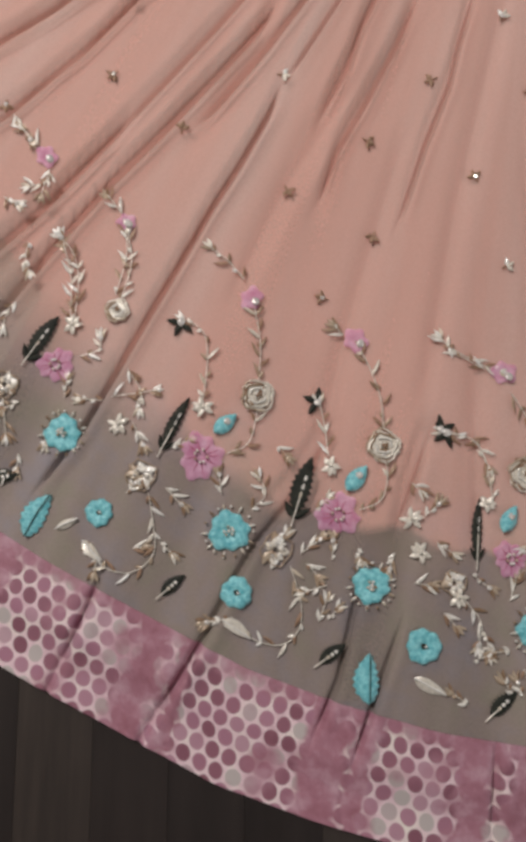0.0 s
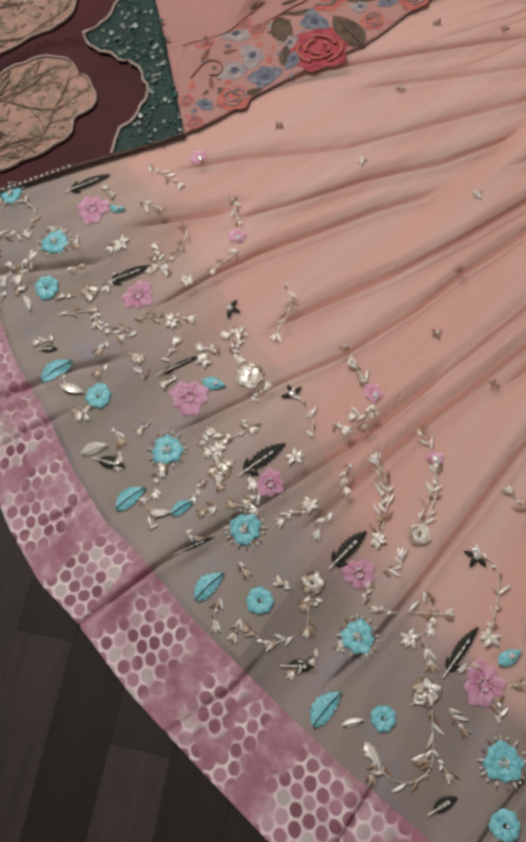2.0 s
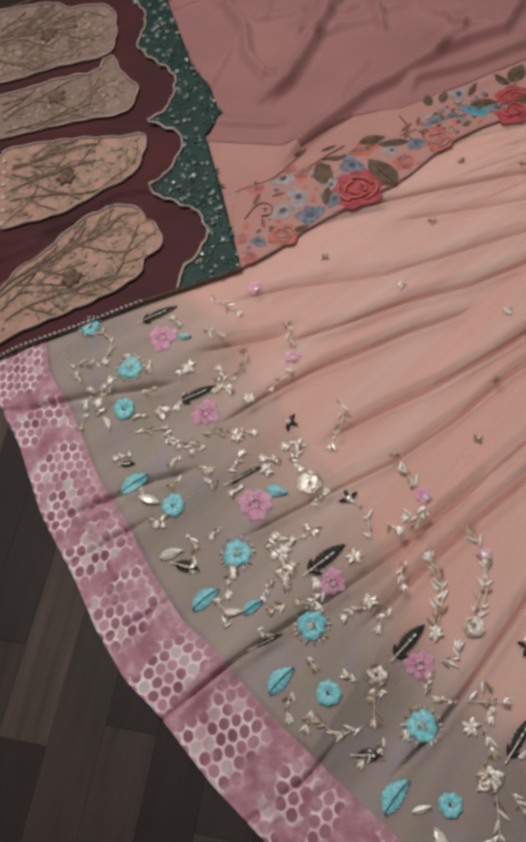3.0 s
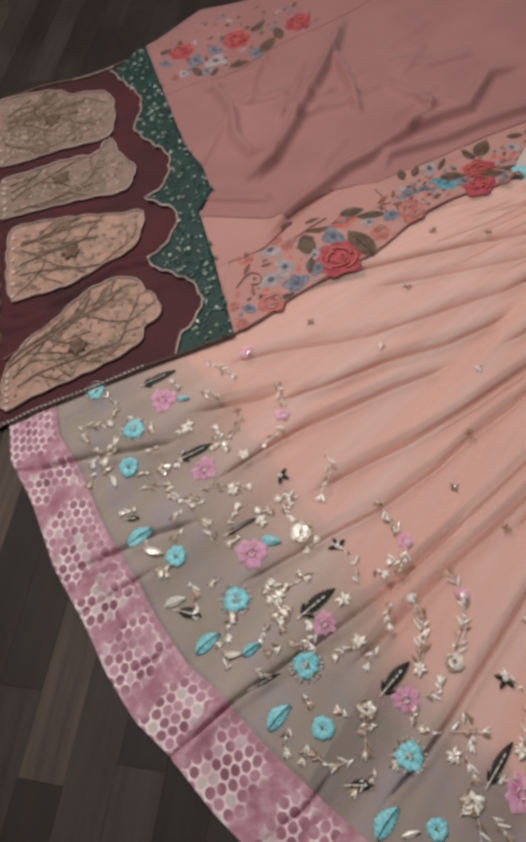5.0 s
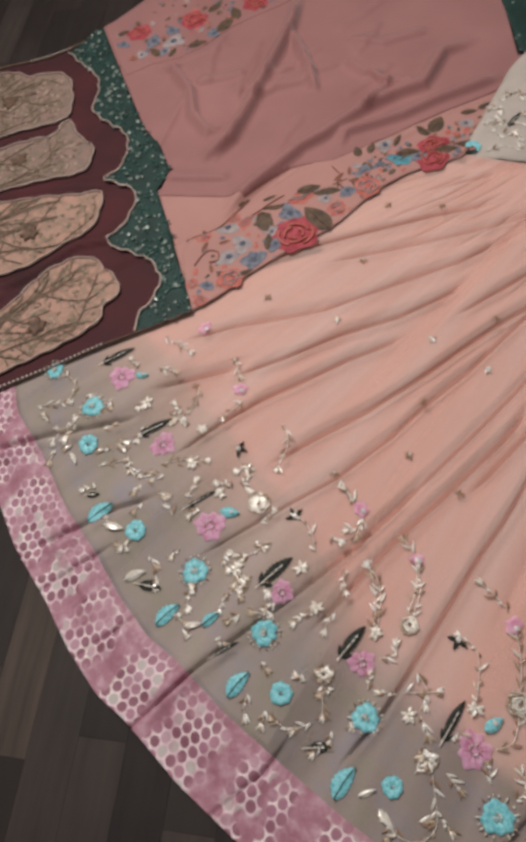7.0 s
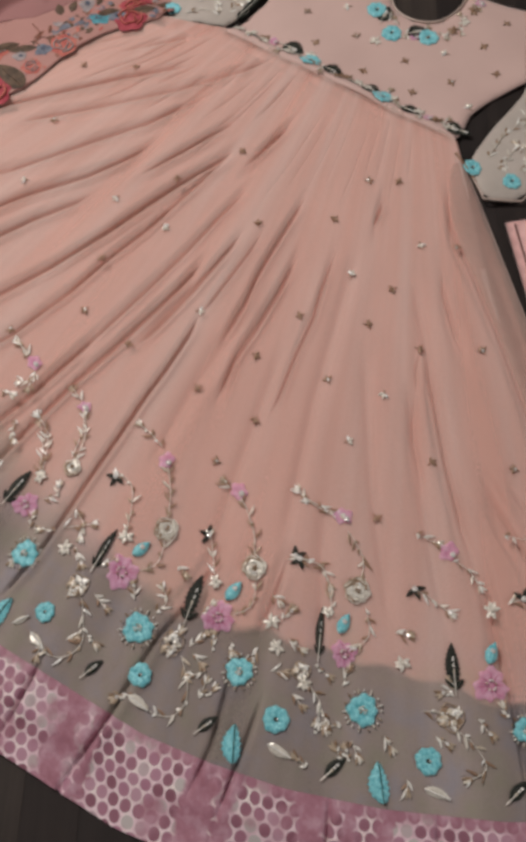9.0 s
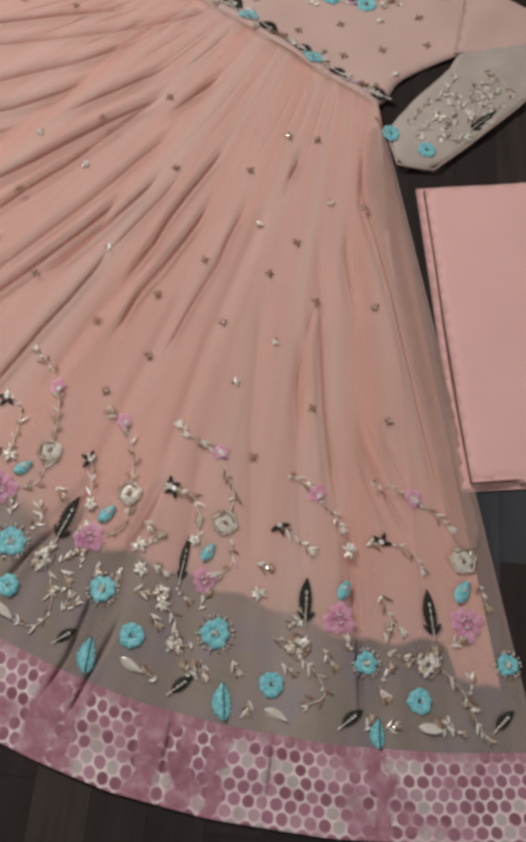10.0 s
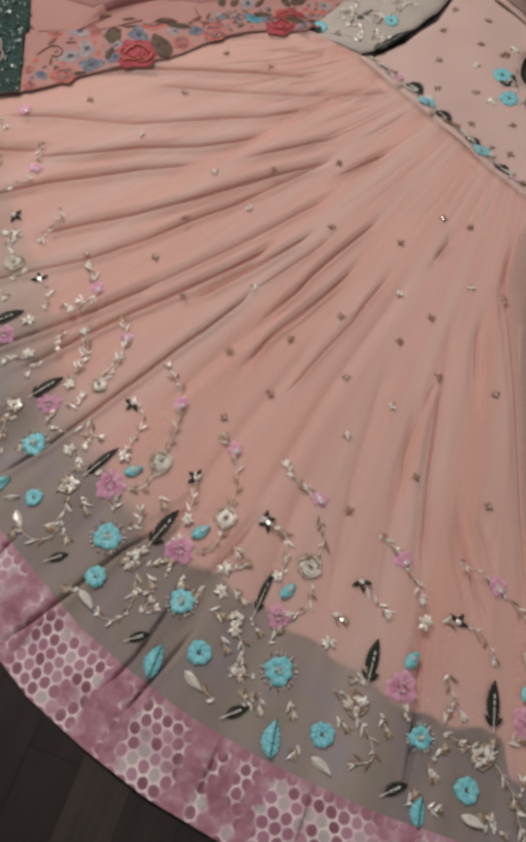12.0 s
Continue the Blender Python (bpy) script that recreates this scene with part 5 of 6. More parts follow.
for x, y in ((0.312, 0.789), (0.067, 0.957), (0.412, 1.037), (0.300, 0.965)):
    pink_bud(x, y, 0.010, body_height)
for x, y in ((0.374, 0.692), (0.430, 0.666), (-0.108, 1.034), (0.013, 1.094)):
    ring_flower(x, y, 0.0145, sleeve_height)
dark_leaf(0.497, 0.712, 0.537, 0.756, 0.8, sleeve_height)
dark_leaf(-0.050, 1.076, -0.028, 1.112, 0.8, sleeve_height)
dark_leaf(0.0, 1.002, 0.06, 1.085, 0.5, sleeve_height)
for pts in (((0.400, 0.712), (0.418, 0.745), (0.430, 0.760)), ((0.440, 0.765), (0.462, 0.790), (0.470, 0.815)), ((0.452, 0.700), (0.468, 0.737), (0.475, 0.760)), ((0.450, 0.690), (0.472, 0.692), (0.490, 0.700)),
            ((0.515, 0.832), (0.530, 0.826), (0.552, 0.812), (0.560, 0.790)), ((0.410, 0.690), (0.425, 0.705), (0.440, 0.725)), ((0.500, 0.790), (0.520, 0.785), (0.535, 0.800)),
            ((-0.01, 1.025), (0.0, 1.045), (0.02, 1.05)), ((-0.085, 1.02), (-0.06, 1.03), (-0.035, 1.025)), ((0.0, 1.14), (0.02, 1.155), (0.04, 1.15)), ((-0.06, 1.05), (-0.055, 1.08), (-0.06, 1.11)),
            ((-0.01, 1.18), (0.0, 1.20), (0.02, 1.21))):
    vine(*pts, ground=sleeve_height)

dress = np.random.RandomState(17)
for k in range(26):                              # close-set belt embroidery
    q = (k + 0.5) / 26
    x, y = 0.0 + 0.358 * q + dress.uniform(-0.003, 0.003) + 0.004, 0.982 - 0.228 * q + dress.uniform(-0.004, 0.004) + 0.006
    if k % 3 == 0:
        silver_bud(x, y, 0.012, body_height)
    elif k % 6 == 1:
        a = -0.56 + dress.uniform(-0.3, 0.3)
        small_leaf(x, y, x + 0.022 * math.cos(a), y + 0.022 * math.sin(a), 1.3, body_height)
    else:
        a = dress.uniform(0, 6.28)
        vine((x, y), (x + 0.012 * math.cos(a), y + 0.012 * math.sin(a)), ground=body_height, leaf=0.009)
for k in range(14):                              # neckline
    a = radians(200 + 150 * k / 13)
    x, y = 0.325 + 0.088 * math.cos(a), 1.055 + 0.080 * math.sin(a)
    b = dress.uniform(0, 6.28)
    vine((x, y), (x + 0.014 * math.cos(b), y + 0.014 * math.sin(b)), ground=body_height, leaf=0.009)
for k in range(44):                              # sleeves
    if k % 2:
        p, q = dress.uniform(0.1, 0.9), dress.uniform(0.1, 0.75)
        x, y = 0.40 + 0.10 * q + 0.075 * p, 0.66 + 0.155 * q + 0.01 * p
        x, y = x + 0.03 * (1 - p) * q, y + 0.07 * (1 - p) * 0.6
    else:
        p, q = dress.uniform(0, 1), dress.uniform(0, 1)
        x, y = -0.10 + 0.09 * p + 0.07 * q, 1.02 + 0.17 * q + 0.01 * p
    b = dress.uniform(0, 6.28)
    vine((x, y), (x + 0.010 * math.cos(b), y + 0.010 * math.sin(b)), (x + 0.020 * math.cos(b + 0.4), y + 0.020 * math.sin(b + 0.4)), ground=sleeve_height, leaf=0.010)


# ---- stole: a long printed scarf that lies over the skirt and round the top of the gown ----
stole = thing("printed_stole", (-0.6, 1.0, 0.0), "pink chiffon stole with floral borders and patchwork ends", "scarf")
CREASES = []


def crease(height, half, *course):
    """A rounded ridge in the cloth, steep on one side."""
    CREASES.append((height, half, *course))


crease(0.012, 0.014, (-0.552, 0.880), (-0.511, 0.936), (-0.457, 0.997), (-0.408, 1.057), (-0.368, 1.082), (-0.298, 1.150), (-0.25, 1.178), (-0.197, 1.198), (-0.162, 1.287), (-0.087, 1.325))
crease(0.009, 0.012, (-0.345, 1.045), (-0.330, 1.088), (-0.231, 1.124), (-0.166, 1.160), (-0.046, 1.216))
crease(0.014, 0.013, (-0.620, 1.028), (-0.565, 1.064), (-0.545, 1.085), (-0.523, 1.172), (-0.497, 1.277), (-0.467, 1.408), (-0.462, 1.52))
crease(0.010, 0.010, (-0.472, 1.398), (-0.445, 1.345), (-0.411, 1.261), (-0.395, 1.20))
crease(0.009, 0.011, (-0.745, 1.301), (-0.701, 1.300), (-0.655, 1.239), (-0.633, 1.161), (-0.596, 1.115), (-0.561, 1.107))
crease(0.005, 0.012, (-0.655, 1.250), (-0.600, 1.262), (-0.545, 1.275))
crease(0.008, 0.010, (-0.355, 1.300), (-0.305, 1.250), (-0.266, 1.214), (-0.200, 1.206))
crease(0.007, 0.010, (-0.256, 1.225), (-0.275, 1.185), (-0.305, 1.135))
crease(0.005, 0.013, (-0.54, 1.19), (-0.48, 1.225), (-0.40, 1.245))
crease(0.005, 0.012, (-0.67, 1.00), (-0.60, 0.995), (-0.53, 0.99))
crease(0.005, 0.013, (-0.36, 1.35), (-0.28, 1.33), (-0.19, 1.36))
crease(0.007, 0.010, (-1.15, 1.083), (-1.09, 1.092), (-1.02, 1.122), (-0.955, 1.132), (-0.90, 1.165))
crease(0.005, 0.012, (-1.11, 0.93), (-0.98, 0.972), (-0.86, 0.988), (-0.72, 0.985))
crease(0.007, 0.010, (-1.02, 0.715), (-0.94, 0.735), (-0.87, 0.775), (-0.80, 0.838), (-0.70, 0.86))
crease(0.005, 0.010, (-1.02, 0.685), (-0.95, 0.705), (-0.90, 0.740))
crease(0.006, 0.012, (-1.30, 1.02), (-1.18, 1.01), (-1.08, 1.02))
crease(0.006, 0.012, (-1.20, 0.66), (-1.06, 0.70), (-0.98, 0.71))

wrinkle = np.random.RandomState(41)
for _ in range(14):                              # faint crumples
    x, y, a = wrinkle.uniform(-0.70, -0.15), wrinkle.uniform(1.06, 1.46), wrinkle.uniform(0.2, 1.6)
    ln, bow = wrinkle.uniform(0.05, 0.11), wrinkle.uniform(-0.02, 0.02)
    c, s = math.cos(a), math.sin(a)
    crease(wrinkle.uniform(0.0015, 0.0032), wrinkle.uniform(0.009, 0.014), (x - ln * c, y - ln * s), (x - s * bow, y + c * bow), (x + ln * c, y + ln * s))


def stole_height(x, y):
    x, y = np.asarray(x, float), np.asarray(y, float)
    z = sample(COVER, x, y) + 0.0035 + 0.0009 * np.sin(x * 31 + y * 17) + 0.0007 * np.sin(y * 47 - x * 23)
    for h, half, *course in CREASES:
        lens = [math.hypot(b[0] - a[0], b[1] - a[1]) for a, b in zip(course, course[1:])]
        total, run = sum(lens), 0.0
        best, side, where = np.full(x.shape, 9.0), np.zeros(x.shape), np.zeros(x.shape)
        for (ax, ay), (bx, by), ln in zip(course, course[1:], lens):
            dx, dy = bx - ax, by - ay
            t = np.clip(((x - ax) * dx + (y - ay) * dy) / ln ** 2, 0, 1)
            d = np.hypot(x - ax - t * dx, y - ay - t * dy)
            near = d < best
            turn = 1 if dx + dy > 0 else -1
            side = np.where(near, turn * np.sign((x - ax) * dy - (y - ay) * dx), side)
            where = np.where(near, (run + t * ln) / total, where)
            best = np.minimum(best, d)
            run += ln
        taper = np.clip(where / 0.16, 0, 1) * np.clip((1 - where) / 0.16, 0, 1)
        taper = taper * taper * (3 - 2 * taper)
        z = z + 1.8 * h * taper * np.where(side > 0, np.exp(-(best / (half * 0.52)) ** 2), np.exp(-(best / (half * 1.3)) ** 2))
    return z


def patch(name, poly, mat, label, lift=0.0, times=0, step=0.010, parent=None):
    return cloth(name, rounded(poly, times) if times else poly, mat, parent or stole, lambda x, y: stole_height(x, y) + lift, label, step)


def cord(name, poly, r, mat, lift, label="", closed=True, times=0, parent=None):
    s = Shape()
    line = rounded(poly, times, closed) if times else poly
    s.tube(dense(line, 0.006, closed), r, closed=closed)
    return draped(name, s, mat, parent or stole, lambda x, y: stole_height(x, y) + lift, label)


# one layer of chiffon; over it the part that is folded double, with a turned edge along the diagonal
patch("chiffon_field", [(-0.548, 0.684), (-0.497, 0.722), (-0.453, 0.771), (-0.336, 0.849), (-0.27, 0.930), (-0.20, 0.978), (-0.128, 0.998), (-0.05, 1.10), (0.05, 1.20), (0.02, 1.25),
                        (-0.25, 1.22), (-0.40, 1.12), (-0.52, 1.01), (-0.64, 1.01), (-0.673, 0.969), (-0.603, 0.815)],
      PINK_SINGLE, "peach-pink single layer of chiffon", 0.0, 0, 0.0045)
patch("doubled_field", [(-0.671, 0.957), (-0.577, 0.951), (-0.512, 0.946), (-0.500, 0.938), (-0.457, 0.982), (-0.425, 1.012), (-0.390, 1.022), (-0.350, 1.026), (-0.310, 1.046),
                        (-0.250, 1.080), (-0.166, 1.128), (-0.046, 1.190), (0.03, 1.25), (-0.03, 1.27), (-0.05, 1.40), (-0.10, 1.62), (-0.40, 1.66), (-0.80, 1.58), (-0.903, 1.464), (-0.813, 1.287), (-0.739, 1.145),
                        (-0.657, 1.018)],
      PINK, "dusky pink doubled chiffon with soft creases", 0.0016, 0, 0.0045)
lower = patch("floral_border", [(-0.546, 0.682), (-0.497, 0.720), (-0.453, 0.769), (-0.336, 0.847), (-0.27, 0.928), (-0.20, 0.976), (-0.128, 0.996), (-0.05, 1.09), (-0.05, 1.17), (-0.166, 1.120), (-0.235, 1.080),
                                (-0.310, 1.050), (-0.400, 1.020), (-0.470, 0.950), (-0.540, 0.880), (-0.590, 0.820), (-0.575, 0.748)], PINK_SINGLE, "floral printed border", 0.0012, 1, 0.0045)
upper = patch("floral_border", [(-0.902, 1.466), (-0.813, 1.300), (-0.761, 1.330), (-0.68, 1.345), (-0.604, 1.426), (-0.501, 1.486), (-0.40, 1.56), (-0.60, 1.62), (-0.80, 1.56)], PINK, "floral printed border", 0.0030, 0, 0.0045)


def printed(name, parent, poly_fn, mat, up=0.0):
    s = Shape()
    poly_fn(s)
    lift = (0.0018 if parent is lower else 0.0036) + up
    return draped(name, s, mat, parent, lambda x, y: stole_height(x, y) + lift, "", 0.0)


def rose(x, y, r, parent, mat, light):
    a0 = spin()
    printed("printed_rose", parent, lambda s: s.disc(x, y, r, 6, 0.16, 0.0003, a0, 0.05, 36), mat)

    def folds(s):
        for i in range(7):
            a = a0 + i * 2.4
            q = r * (0.25 + 0.08 * i)
            s.tube([(x + q * math.cos(a + k * 0.32), y + 0.9 * q * math.sin(a + k * 0.32)) for k in range(6)], r * 0.055)
    printed("printed_petal_edge", parent, folds, light, 0.0002)


def daisy(x, y, r, parent, mat):
    def build(s):
        a0 = spin()
        for i in range(5):
            a = a0 + i * 1.257 + 0.2 * math.sin(i * 3.3)
            ln = r * (0.85 + 0.25 * math.sin(i * 2.1 + x * 80))
            s.leaf(x, y, x + ln * math.cos(a), y + ln * math.sin(a), 0.95 * r, 0.0004, 0.0, 7, 0.05)
    printed("printed_flower", parent, build, mat)
    printed("printed_centre", parent, lambda s: s.disc(x, y, 0.30 * r, 5, 0.3, 0.0004, 0, 0.1, 15), INK_BLUE, 0.0004)


def foliage(x, y, r, parent, turn, mat=None, fat=0.7):
    c, s_ = math.cos(turn), math.sin(turn)
    printed("printed_leaf", parent, lambda s: s.leaf(x - r * c, y - r * s_, x + r * c, y + r * s_, fat * r * 1.5, 0.0005, 0.0, 10), mat or LEAF_PRINT)
    printed("printed_vein", parent, lambda s: s.tube([(x - r * c, y - r * s_), (x + 0.7 * r * c, y + 0.7 * r * s_)], 0.0006), BROWN_THREAD, 0.0004)


def curl(*pts):
    printed("printed_tendril", lower, lambda s: s.tube(dense(rounded(list(pts), 2, False), 0.004, False), 0.0011), RUST_PRINT)


for x, y, r in ((-0.394, 0.836, 0.043), (-0.174, 0.997, 0.030), (-0.173, 1.046, 0.030)):
    rose(x, y, r, lower, ROSE_PRINT, CORAL_PRINT)
for x, y, r in ((-0.493, 0.748, 0.024), (-0.396, 0.927, 0.026), (-0.281, 0.938, 0.024), (-0.329, 0.893, 0.017), (-0.513, 0.896, 0.012), (-0.486, 0.866, 0.013), (-0.555, 0.838, 0.015), (-0.557, 0.738, 0.011), (-0.537, 0.703, 0.012)):
    rose(x, y, r, lower, CORAL_PRINT, PALE_PRINT)
for x, y, r in ((-0.408, 0.883, 0.023), (-0.458, 0.787, 0.024), (-0.530, 0.734, 0.014), (-0.425, 0.819, 0.018), (-0.291, 0.988, 0.022), (-0.198, 1.004, 0.018), (-0.265, 1.002, 0.020), (-0.314, 0.930, 0.016)):
    daisy(x, y, r, lower, BLUE_PRINT)
for x, y, r in ((-0.503, 0.794, 0.023), (-0.483, 0.821, 0.022), (-0.514, 0.857, 0.024), (-0.259, 1.055, 0.018), (-0.435, 0.845, 0.014), (-0.350, 0.915, 0.014), (-0.120, 1.10, 0.016)):
    daisy(x, y, r, lower, PALE_PRINT)
for x, y, r in ((-0.227, 1.002, 0.022), (-0.240, 1.022, 0.013)):
    daisy(x, y, r, lower, TEAL_PRINT)
for x, y, r, a, fat in ((-0.387, 0.958, 0.022, 0.35, 0.75), (-0.442, 0.908, 0.023, 2.8, 0.85), (-0.452, 0.869, 0.025, 2.0, 0.8), (-0.360, 0.872, 0.034, 2.35, 0.75), (-0.438, 0.825, 0.018, 1.6, 0.6),
                        (-0.350, 0.932, 0.026, 0.05, 0.5), (-0.171, 1.101, 0.021, 1.2, 0.9), (-0.194, 1.086, 0.016, 2.5, 0.6), (-0.216, 1.034, 0.023, 0.0, 0.75), (-0.155, 1.016, 0.022, 0.15, 0.65),
                        (-0.238, 1.066, 0.014, 1.2, 0.45), (-0.307, 1.043, 0.013, 1.9, 0.8), (-0.283, 1.049, 0.012, 1.3, 0.8), (-0.115, 1.129, 0.015, 0.2, 0.6), (-0.088, 1.143, 0.014, 0.6, 0.6),
                        (-0.126, 1.046, 0.026, 0.4, 0.4), (-0.500, 0.930, 0.012, 0.7, 0.35), (-0.455, 0.940, 0.013, 0.5, 0.4), (-0.470, 0.760, 0.014, 0.5, 0.6)):
    foliage(x, y, r, lower, a, None, fat)
for x, y, r, a in ((-0.535, 0.875, 0.011, 0.9), (-0.560, 0.860, 0.012, 2.2), (-0.548, 0.815, 0.012, 1.3), (-0.335, 0.985, 0.012, 0.9), (-0.325, 0.968, 0.011, 2.4), (-0.318, 0.998, 0.010, 1.6), (-0.338, 0.962, 0.010, 1.2),
                   (-0.305, 0.955, 0.009, 0.3), (-0.53, 0.77, 0.010, 1.9), (-0.515, 0.825, 0.010, 0.4)):
    foliage(x, y, r, lower, a, RUST_PRINT, 0.5)
curl((-0.56, 0.775), (-0.545, 0.808), (-0.522, 0.806), (-0.518, 0.785), (-0.535, 0.782))
curl((-0.350, 1.010), (-0.330, 0.985), (-0.340, 0.960), (-0.320, 0.935))
curl((-0.585, 0.830), (-0.560, 0.850), (-0.540, 0.868), (-0.515, 0.905), (-0.495, 0.935))
curl((-0.480, 0.895), (-0.460, 0.920), (-0.430, 0.945))
for x, y, r in ((-0.691, 1.461, 0.032), (-0.812, 1.436, 0.028), (-0.56, 1.50, 0.03)):
    rose(x, y, r, upper, ROSE_PRINT, CORAL_PRINT)
for x, y, r in ((-0.724, 1.394, 0.026), (-0.79, 1.36, 0.014)):
    daisy(x, y, r, upper, PALE_PRINT)
for x, y, r in ((-0.735, 1.43, 0.020), (-0.84, 1.40, 0.016), (-0.74, 1.365, 0.014), (-0.77, 1.40, 0.022), (-0.64, 1.41, 0.018)):
    daisy(x, y, r, upper, BLUE_PRINT)
for x, y, r, a in ((-0.617, 1.437, 0.026, 1.0), (-0.60, 1.47, 0.022, 2.0), (-0.67, 1.38, 0.02, 0.4), (-0.76, 1.365, 0.018, 2.4), (-0.65, 1.50, 0.02, 0.9), (-0.72, 1.36, 0.014, 1.2), (-0.85, 1.44, 0.014, 0.5)):
    foliage(x, y, r, upper, a)

# small petals and leaves that fill the printed borders
fill = np.random.RandomState(31)
for border, poly, many in ((lower, [(-0.546, 0.690), (-0.453, 0.775), (-0.336, 0.852), (-0.27, 0.935), (-0.20, 0.982), (-0.10, 1.02), (-0.06, 1.13), (-0.25, 1.055), (-0.321, 1.000), (-0.428, 0.935), (-0.521, 0.875), (-0.565, 0.80)], 330),
                           (upper, [(-0.88, 1.46), (-0.805, 1.34), (-0.68, 1.36), (-0.604, 1.436), (-0.501, 1.50), (-0.60, 1.58), (-0.80, 1.54)], 220)):
    g = np.array(poly)
    px, py = fill.uniform(g[:, 0].min(), g[:, 0].max(), many), fill.uniform(g[:, 1].min(), g[:, 1].max(), many)
    ok = inside(px, py, poly)
    if border is lower:                          # the print is closer and darker towards the bodice
        px, py = np.r_[px[ok], fill.uniform(-0.31, -0.07, 260)], np.r_[py[ok], fill.uniform(0.94, 1.11, 260)]
        ok = inside(px, py, poly)
    inks = [(BLUE_PRINT, Shape()), (LEAF_PRINT, Shape()), (CORAL_PRINT, Shape()), (PALE_PRINT, Shape()), (RUST_PRINT, Shape())]
    for x, y in zip(px[ok], py[ok]):
        k = fill.choice(5, p=[0.22, 0.26, 0.20, 0.14, 0.18])
        a, ln = fill.uniform(0, 6.28), fill.uniform(0.006, 0.014)
        for spread in (-0.7, 0.0, 0.7)[: fill.randint(1, 4)]:
            inks[k][1].leaf(x, y, x + ln * math.cos(a + spread), y + ln * math.sin(a + spread), ln * 0.5, 0.0003, 0, 5)
    lift = 0.0016 if border is lower else 0.0034
    for ink, s in inks:
        tagged(draped("printed_petal", s, ink, border, lambda x, y: stole_height(x, y) + lift, "", 0.0), kind="stuff")

# patchwork end: maroon ground, four scalloped panels, green sequinned band
patch("maroon_ground", [(-0.935, 0.492), (-0.816, 0.551), (-0.691, 0.615), (-0.60, 0.657), (-0.58, 0.76), (-0.70, 0.98), (-0.76, 1.15), (-0.86, 1.32), (-0.935, 1.42), (-1.016, 1.378), (-1.13, 1.352), (-1.262, 1.302),
                        (-1.166, 1.09), (-1.085, 0.927), (-1.008, 0.73), (-0.97, 0.613)], MAROON, "maroon crepe ground", 0.0, 0, 0.007)
SCALLOP = [(-0.965, 1.385), (-0.935, 1.352), (-0.872, 1.296), (-0.860, 1.238), (-0.868, 1.198), (-0.825, 1.159), (-0.775, 1.125), (-0.758, 1.090), (-0.760, 1.028), (-0.800, 0.995), (-0.716, 0.974), (-0.711, 0.930),
           (-0.722, 0.885), (-0.750, 0.839), (-0.690, 0.822), (-0.640, 0.785), (-0.613, 0.744), (-0.625, 0.700), (-0.645, 0.672), (-0.638, 0.640)]
GREEN_EDGE = [(-0.546, 0.680), (-0.603, 0.815), (-0.673, 0.969), (-0.657, 1.018), (-0.688, 1.080), (-0.741, 1.145), (-0.815, 1.287), (-0.903, 1.464)]
scal = []                                        # small bites along the large scallops
for k, (x, y) in enumerate(dense(rounded(SCALLOP, 1, False), 0.006, False)):
    scal.append((x + 0.0045 * abs(math.sin(k * 0.55)), y + 0.0022 * math.sin(k * 1.1)))
patch("sequinned_band", scal + GREEN_EDGE, GREEN, "dark green sequinned scalloped band", 0.0040, 0, 0.007)
cord("silver_piping", scal, 0.0017, PALE_CORD, 0.0042, "pale piping along the scallops", False)
spark = np.random.RandomState(3)
ring = np.array(scal + GREEN_EDGE)
tx, ty = spark.uniform(ring[:, 0].min(), ring[:, 0].max(), 2600), spark.uniform(ring[:, 1].min(), ring[:, 1].max(), 2600)
ok = inside(tx, ty, scal + GREEN_EDGE)
pale, teal = Shape(), Shape()
for k, (x, y) in enumerate(zip(tx[ok], ty[ok])):
    a, ln = spark.uniform(0, 6.28), spark.uniform(0.004, 0.010)
    if k % 7 == 0:
        pale.spangle(x, y, spark.uniform(0.0025, 0.0048), 0.001)
    else:
        (pale if k % 6 == 0 else teal).zari(x, y, x + ln * math.cos(a), y + ln * math.sin(a), 0.005, 0.001, 0, 4)
tagged(draped("sequin_scatter", pale, PALE_GREEN, stole, lambda x, y: stole_height(x, y) + 0.0044, "scattered silver sequins"), kind="stuff")
tagged(draped("thread_scatter", teal, GREEN_THREAD, stole, lambda x, y: stole_height(x, y) + 0.0044, "scattered teal stitches"), kind="stuff")

twig = np.random.RandomState(8)


